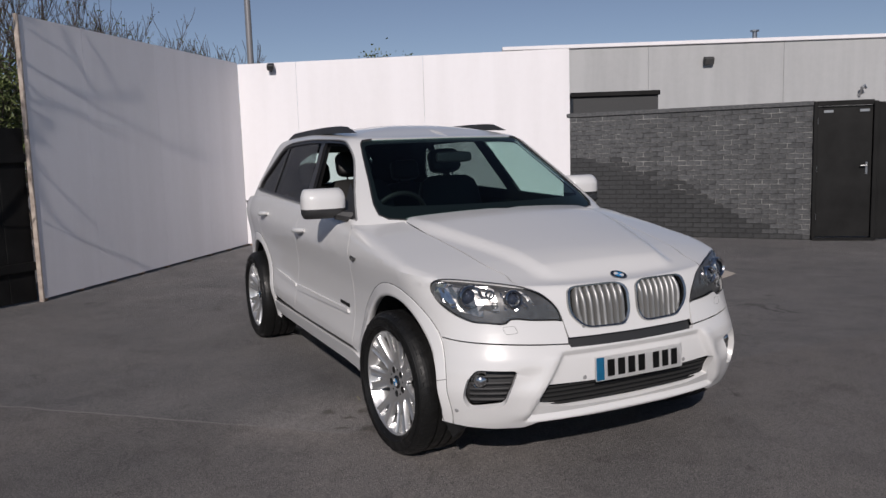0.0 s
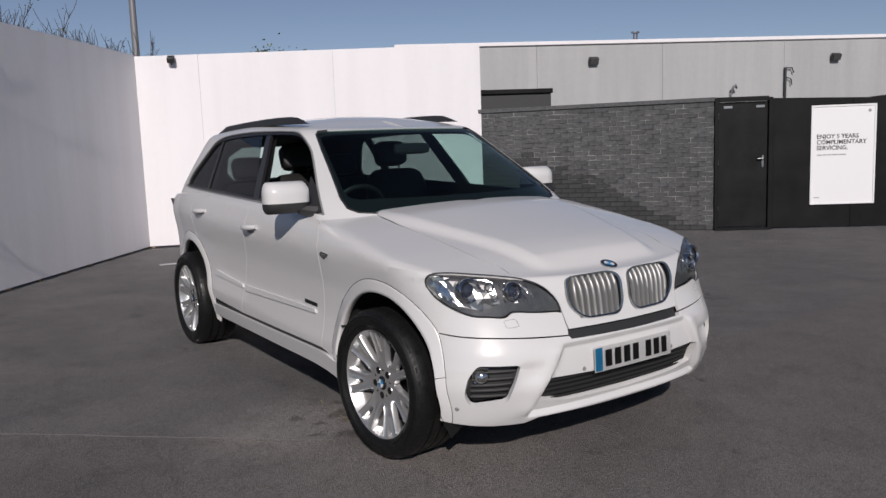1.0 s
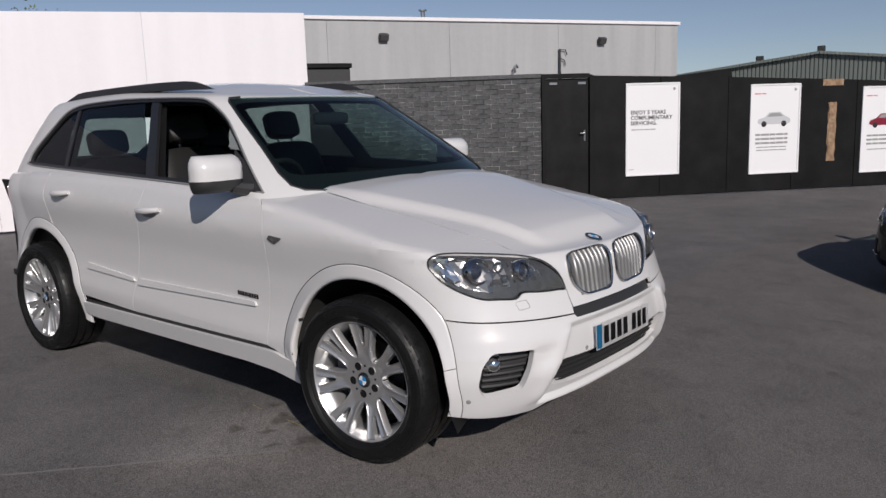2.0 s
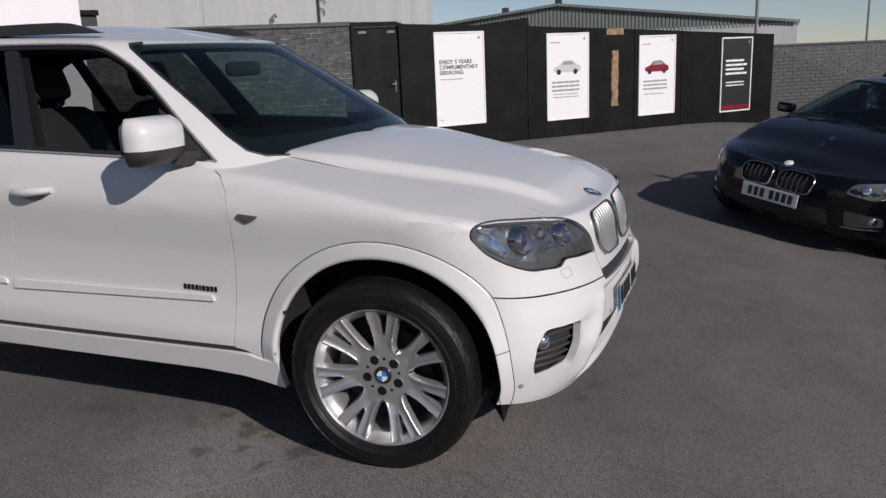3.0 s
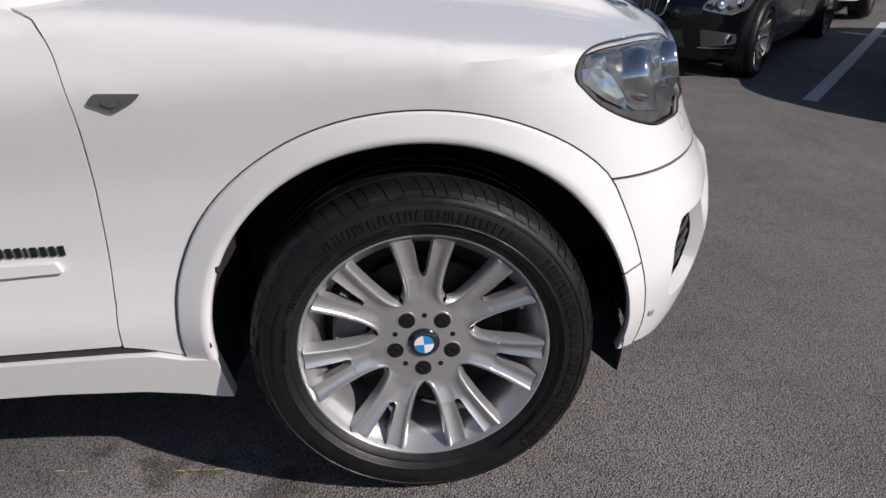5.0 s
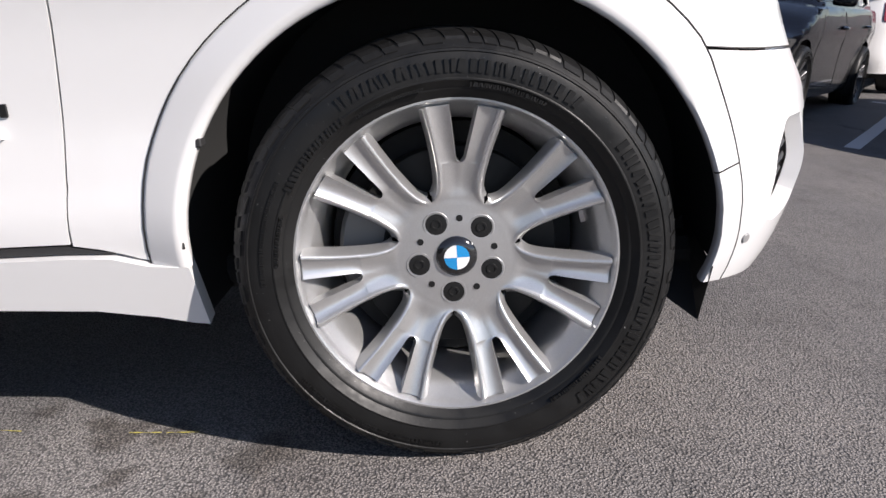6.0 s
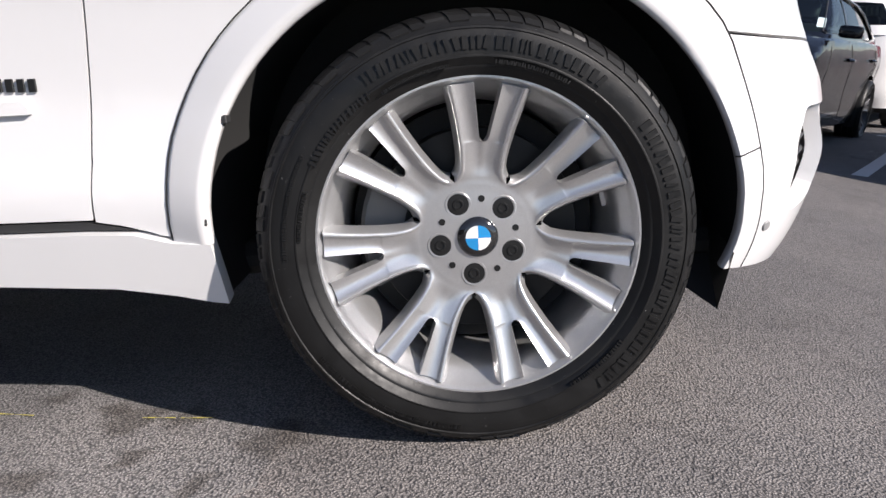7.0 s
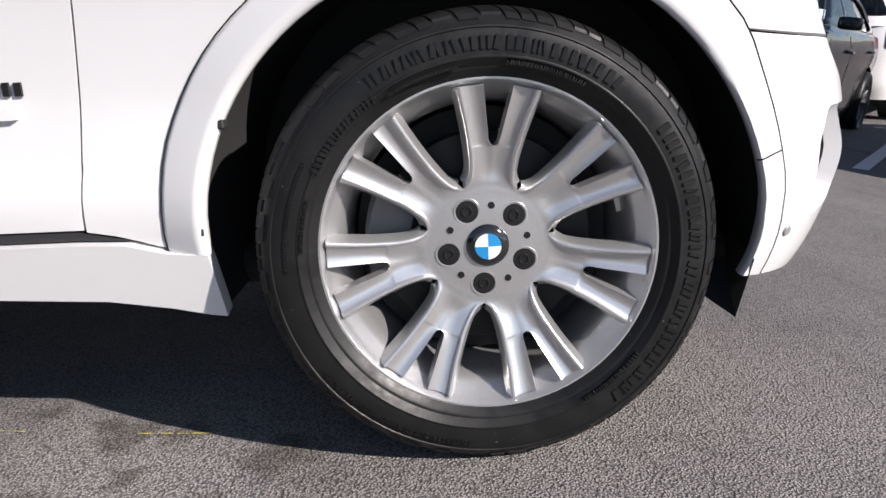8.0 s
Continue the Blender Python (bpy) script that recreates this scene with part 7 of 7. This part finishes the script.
    body += [(cowl_x - 0.05, low.ze(cowl_x) + 0.8), (cowl_x - 0.15, low.ze(cowl_x) + 0.3), (cowl_x - 0.25, belt_z + 0.01)] + [(x, low.ze(x) + 0.005) for x in np.linspace(-1.2, low.umin, 8)] + [(low.umin, 0.24)]
    body += low.xz((-wb - tyre_r - 0.046, 0.22)) + arch_b[::-1] + low.xz((-wb + tyre_r + 0.046, 0.20), (-tyre_r - 0.046, 0.20)) + arch_f[::-1] + low.xz((tyre_r + 0.046, 0.20))
    bm = sheet(body, 0.05, [kid])
    bend(bm, low.at, 0.03, low.normal)
    part("body", both_halves(bm), paint, root)
    put("grille_mesh", inset(kid, -0.004), black_plastic, lift=-0.03, thick=0, parent=root)
    for side in (-1, 1):
        bm = bmesh.new()
        add_tube(bm, [(lambda p: (p.x, side * p.y, p.z))(low.off(min(u, um), q, 0.004)) for u, q in kid + kid[:1]], 0.0065, 6)
        gr = part("grille_frame", bm, chrome, root)
        if grille == "twin":
            for k in range(6):
                u = um - 0.212 + 0.033 * k
                bm = bmesh.new()
                add_tube(bm, [(lambda p: (p.x, side * p.y, p.z))(low.off(u, q, -0.012)) for q in np.linspace(nose_z - 0.17, nose_z - 0.02, 5)], 0.006, 5)
                part("grille_bar", bm, shut_line, gr)
    # headlights
    hl = rounded([(um - 0.40, nose_z - 0.10), (um - 0.43, nose_z - 0.02), (um - 0.66, nose_z + 0.035), (um - 0.80, nose_z + 0.03), (um - 0.72, nose_z - 0.08), (um - 0.56, nose_z - 0.13)], 0.03, 3)
    put("headlight", hl, lamp_grey, lift=0.002, thick=0.01)
    for side in (-1, 1):
        for du, r in ((0.50, 0.036), (0.62, 0.040)):
            u, q = um - du, nose_z - 0.055 + 0.02 * (du > 0.55)
            p, nrm = low.off(u, q, -0.004), low.normal(u, q)
            p.y, nrm.y = side * p.y, side * nrm.y
            bm = bmesh.new()
            add_lathe(bm, [(0.0, -0.012), (r * 0.55, -0.010), (r * 0.62, -0.016), (r, -0.012), (r * 1.05, 0.006)], 20, Matrix.Translation(p) @ nrm.to_track_quat("-Y", "Z").to_matrix().to_4x4())
            part("lamp_lens", bm, lamp_chrome, root)
    put("lamp_cover", hl, lamp_glass, lift=0.022, thick=0.02)
    # bumper openings, fog lamps, plate
    put("lower_intake", [(um, 0.25), (um - 0.36, 0.26), (um - 0.33, 0.38), (um, 0.385)], shut_line, lift=0.003, thick=0)
    put("side_intake", rounded([(um - 0.44, 0.27), (um - 0.68, 0.30), (um - 0.66, 0.37), (um - 0.42, 0.40)], 0.02, 2), shut_line, lift=0.003, thick=0.0)
    for side in (-1, 1):
        p, nrm = low.off(um - 0.60, 0.335, 0.004), low.normal(um - 0.60, 0.335)
        p.y, nrm.y = side * p.y, side * nrm.y
        bm = bmesh.new()
        add_lathe(bm, [(0.0, -0.012), (0.025, -0.008), (0.036, 0.0), (0.04, 0.01)], 18, Matrix.Translation(p) @ nrm.to_track_quat("-Y", "Z").to_matrix().to_4x4())
        part("fog_lamp", bm, lamp_chrome, root)
        bm = bmesh.new()
        add_tube(bm, [(lambda p: (p.x, side * p.y, p.z))(low.off(u, 0.268, 0.006)) for u in np.linspace(um - 0.66, um - 0.42, 6)], 0.006, 5)
        part("bumper_trim", bm, chrome, root)
    px = oh_f + 0.012
    pl = part("number_plate", box((px, -0.26, 0.335), (px + 0.008, 0.26, 0.447), 0.002), plate_white, root, "white number plate with dark bars")
    for k in range(7):
        y = 0.215 - k * 0.058 - (0.03 if k > 3 else 0)
        part("plate_bar", box((px + 0.008, y - 0.040, 0.353), (px + 0.0095, y, 0.429)), plate_ink, pl)
    part("rear_plate", box((xr_ - 0.02, -0.26, 0.62), (xr_ - 0.01, 0.26, 0.732), 0.002), plate_white, root)
    if grille == "twin":
        bp_ = low.cap(um, 0.24)
        bm = bmesh.new()
        add_lathe(bm, [(0.0, -0.006), (0.03, -0.005), (0.038, 0.0), (0.039, 0.006)], 24, Matrix.Translation(bp_ + Vector((0.004, 0, 0.004))) @ Vector((0.5, 0, 0.85)).to_track_quat("-Y", "Z").to_matrix().to_4x4())
        part("bonnet_badge", bm, roundel_white, root)
    # seams as fine dark lines
    for side in (-1, 1):
        for pts in (low.xz((-0.42, 0.30), (-0.40, 0.6), (-0.46, belt_z - 0.08)), low.xz((-1.42, 0.28), (-1.38, 0.6), (-1.30, belt_z - 0.03)), low.xz((-wb + 0.40, 0.45), (-wb + 0.1, 0.72), (-wb + 0.08, belt_z - 0.02)), low.xz((-0.45, 0.29), (-1.4, 0.27), (-wb + 0.45, 0.29))):
            bm = bmesh.new()
            add_tube(bm, [(lambda p: (p.x, side * p.y, p.z))(low.off(u, q, 0.0)) for u, q in spline(pts, 4)], 0.0035, 5)
            part("door_seam", bm, shut_line, root)
        for x, z in ((-1.22, belt_z - 0.16), (-wb + 0.25, belt_z - 0.13)):
            b = low.side(low.u_of(x, z), z)
            bm = bmesh.new()
            add_tube(bm, [(x + 0.10, side * (b.y + 0.004), z), (x + 0.05, side * (b.y + 0.03), z), (x - 0.05, side * (b.y + 0.03), z), (x - 0.10, side * (b.y + 0.004), z)], 0.014, 8)
            part("door_handle", bm, paint, root)
        cxs = ((0.0, 1), (-wb, 1))
        for cx, _ in cxs:
            bm = bmesh.new()
            prev = None
            for a in np.linspace(-25, 205, 24):
                ring = [bm.verts.new((cx + r * math.cos(radians(a)), side * y, az + r * math.sin(radians(a)))) for r, y in ((tyre_r + 0.05, half_w * 0.97), (tyre_r + 0.05, half_w - 0.30), (0.04, half_w - 0.30))]
                if prev:
                    for k in range(2):
                        bm.faces.new((prev[k], prev[k + 1], ring[k + 1], ring[k]))
                prev = ring
            part("arch_liner", bm, shut_line, root)
            wheel("wheel", root, pose(cx, side * (half_w - 0.02), az, 0, 0, 0 if side < 0 else 180), rim_r=tyre_r * 0.66, lip_r=tyre_r * 0.695, tyre_r=tyre_r, width=0.22, pairs=spokes, paint=rim_dark, label="grey five-spoke alloy wheel")
        # mirror
        bm = soft_block((-0.045, -0.09, -0.05), (0.04, 0.09, 0.05), pose(cowl_x - 0.32, side * (half_w + 0.05), belt_z + 0.05))
        part("door_mirror", bm, paint, root)
    # glass house
    side_loop_ = [(cowl_x - 0.10, belt_z + 0.015), (-1.0, belt_z + 0.03), (-wb + 0.2, belt_z + 0.05), (-wb - 0.14, belt_z + 0.09), (-wb + 0.02, rt - 0.12), (-wb + 0.35, rt - 0.055), (-1.5, rt - 0.035), (-0.85, rt - 0.05), (cowl_x - 0.13, rt - 0.10)]
    side_loop_ = rounded(side_loop_, 0.05, 2)
    sc = [(uu, belt_z + 0.015), (uu - 0.6, belt_z + 0.018), (uu - 0.72, belt_z + 0.04), (uu - 0.76, rt - 0.06), (uu - 0.70, rt - 0.025), (uu, rt - 0.015)]
    rl = [(up.umin, belt_z + 0.08), (up.umin + 0.48, belt_z + 0.08), (up.umin + 0.46, rt - 0.12), (up.umin, rt - 0.09)]
    sh = [(uu, belt_z - 0.028), (up.umin, belt_z - 0.028)] + rl + [(up.umin, up.ze(up.umin) + 1.0)] + [(u, up.ze(u) + 1.0) for u in np.linspace(up.umin + 0.1, uu, 20)] + sc[::-1]
    bm = sheet(sh, 0.07, [side_loop_])
    bend(bm, up.at, 0.02, up.normal)
    part("roof_shell", both_halves(bm), roof_paint, root)
    put("windscreen", sc, screen_glass, up, -0.004, 0, both=False)
    put("rear_window", rl, tint_glass, up, -0.004, 0, both=False)
    put("side_glass", inset(side_loop_, -0.002), tint_glass if faces == "rear" else screen_glass, up, -0.012, 0)
    for side in (-1, 1):
        bm = sheet([(-1.30, belt_z + 0.02), (-1.38, belt_z + 0.02), (-1.28, rt - 0.035), (-1.20, rt - 0.035)], 0.08)
        bend(bm, lambda u, q: up.off(u, q, -0.008), 0.02, up.normal, mirror=side < 0)
        part("pillar_cover", bm, dark_trim, root)
        bm = bmesh.new()
        add_tube(bm, [(lambda p: (p.x, side * p.y, p.z))(up.off(u, q, 0.001)) for u, q in side_loop_ + side_loop_[:1]], 0.007, 5)
        part("window_trim", bm, black_plastic if faces == "front" else chrome, root)
        if rails:
            bm = bmesh.new()
            add_tube(bm, [(mix(-0.75, -wb - 0.1, t), side * half_w * 0.62, rt + 0.02 + 0.03 * min(1.0, math.sin(math.pi * t) * 3)) for t in np.linspace(0, 1, 14)], 0.014, 6)
            part("roof_rail", bm, black_plastic, root)
        tl = rounded([(low.umin + 0.54, belt_z - 0.26), (low.umin + 0.55, belt_z - 0.05), (low.umin + 0.43, belt_z - 0.04), (low.umin + 0.42, belt_z - 0.27)], 0.04, 3)
        bm = sheet(tl, 0.05)
        bend(bm, lambda u, q: low.off(u, q, 0.012), 0.015, low.normal, mirror=side < 0)
        part("tail_lamp", bm, red_lens, root)
    # cabin
    part("cabin_floor", box((xr_ + 0.3, -half_w * 0.85, 0.35), (cowl_x - 0.2, half_w * 0.85, 0.40)), interior, root)
    part("dashboard", box((cowl_x - 0.55, -half_w * 0.85, 0.6), (cowl_x - 0.05, half_w * 0.85, belt_z - 0.01), 0.06), interior, root)
    part("floor_pan", box((xr_ + 0.2, -half_w * 0.7, 0.16), (oh_f - 0.25, half_w * 0.7, 0.22)), shut_line, root)
    for side in (-1, 1):
        bm = grid_mesh(lambda x, z: Vector((x, side * half_w * 0.86, z)), (xr_ + 0.3, -1.5, cowl_x - 0.2), (0.36, belt_z))
        part("door_trim", bm, interior, root)
        for x in (-1.15, -2.0):
            seat = new("car_seat")
            seat.parent = root
            mm = pose(x - 0.20, side * 0.36, 0.50, 0, -16, 0)
            part("backrest", soft_block((-0.06, -0.23, 0.0), (0.06, 0.23, 0.58), mm), interior, seat)
            part("headrest", soft_block((-0.05, -0.12, 0.62), (0.05, 0.12, 0.80), mm), interior, seat)
    bm = bmesh.new()
    add_tube(bm, [(cowl_x - 0.06, 0.55, belt_z + 0.03), (cowl_x - 0.03, 0.1, belt_z + 0.05)], 0.008, 5)
    add_tube(bm, [(cowl_x - 0.06, -0.05, belt_z + 0.04), (cowl_x - 0.08, -0.55, belt_z + 0.05)], 0.008, 5)
    part("wiper", bm, black_plastic, root)
    if sticker:
        p = up.off(uu - 0.58, belt_z + 0.10, 0.0)
        bm = sheet(rounded([(uu - 0.67, belt_z + 0.06), (uu - 0.57, belt_z + 0.06), (uu - 0.57, belt_z + 0.14), (uu - 0.67, belt_z + 0.14)], 0.01, 2), 0.05)
        bend(bm, lambda u, q: up.off(u, q, 0.003))
        part("windscreen_sticker", bm, sticker_pale, root)
    return root


def stand(x, y, heading):
    """Stand a car with its front axle over (x, y), nose towards the heading, tilted with the ground."""
    h = Vector((math.cos(radians(heading)), math.sin(radians(heading))))
    back = Vector((x, y)) - h * 2.6
    z0, z1 = ground_z(x, y), ground_z(back.x, back.y)
    l = Vector((x - h.y * 0.75, y + h.x * 0.75))
    r = Vector((x + h.y * 0.75, y - h.x * 0.75))
    pitch = math.degrees(math.atan2(z1 - z0, 2.6))
    roll = math.degrees(math.atan2(ground_z(l.x, l.y) - ground_z(r.x, r.y), 1.5))
    return pose(x, y, z0) @ pose(0, 0, 0, 0, 0, heading) @ pose(0, 0, 0, roll, pitch, 0)


parked_car("hatchback", "black hatchback with twin chrome-rimmed grilles on the asphalt", stand(1.71, 4.43, 236), black_paint, 2.69, 0.77, 0.86, 0.883, 1.42, 0.635, 0.935, -0.36, 0.316, sticker=True)
parked_car("saloon", "black saloon parked beside a white bay line", stand(3.90, 2.75, 230), black_paint, 2.81, 0.78, 1.02, 0.905, 1.43, 0.69, 0.95, -0.42, 0.325, slope=0.75)
parked_car("crossover", "white crossover with black arches and dark glass", stand(5.75, 10.1, 56), white_paint, 2.6, 0.78, 0.73, 0.895, 1.56, 0.83, 1.06, -0.30, 0.335, rails=True, faces="rear", grille="wide", slope=0.22)
parked_car("small_hatchback", "bright red hatchback with a clear windscreen", stand(7.2, 11.4, 232), red_paint, 2.5, 0.76, 0.65, 0.85, 1.45, 0.78, 0.98, -0.30, 0.31, grille="wide", slope=0.25, sticker=True)
parked_car("estate_car", "black estate car with roof rails by the wall", stand(3.8, 12.8, 262), black_paint, 2.68, 0.80, 0.90, 0.90, 1.47, 0.80, 0.98, -0.35, 0.34, rails=True, grille="wide", slope=0.25)

# white bay lines
for (x0, y0), (x1, y1) in (((2.53, 3.12), (5.05, 7.06)), ((4.25, 6.4), (5.35, 5.3)), ((4.6, 1.3), (7.2, 4.2))):
    d = Vector((x1 - x0, y1 - y0)).normalized()
    n = Vector((-d.y, d.x)) * 0.05
    bm = bmesh.new()
    pts = np.linspace(0, 1, 30)
    rows = [[bm.verts.new((mix(x0, x1, t) + k * n.x, mix(y0, y1, t) + k * n.y, ground_z(mix(x0, x1, t) + k * n.x, mix(y0, y1, t) + k * n.y) + 0.004)) for k in (-1, 1)] for t in pts]
    for a, b in zip(rows, rows[1:]):
        bm.faces.new((a[0], a[1], b[1], b[0]))
    bmesh.ops.recalc_face_normals(bm, faces=bm.faces[:])
    tagged(mesh_object("bay_line", bm, line_white, smooth_angle=0), "worn white painted parking bay line on asphalt", "bay line", group="bay lines", kind="structure")
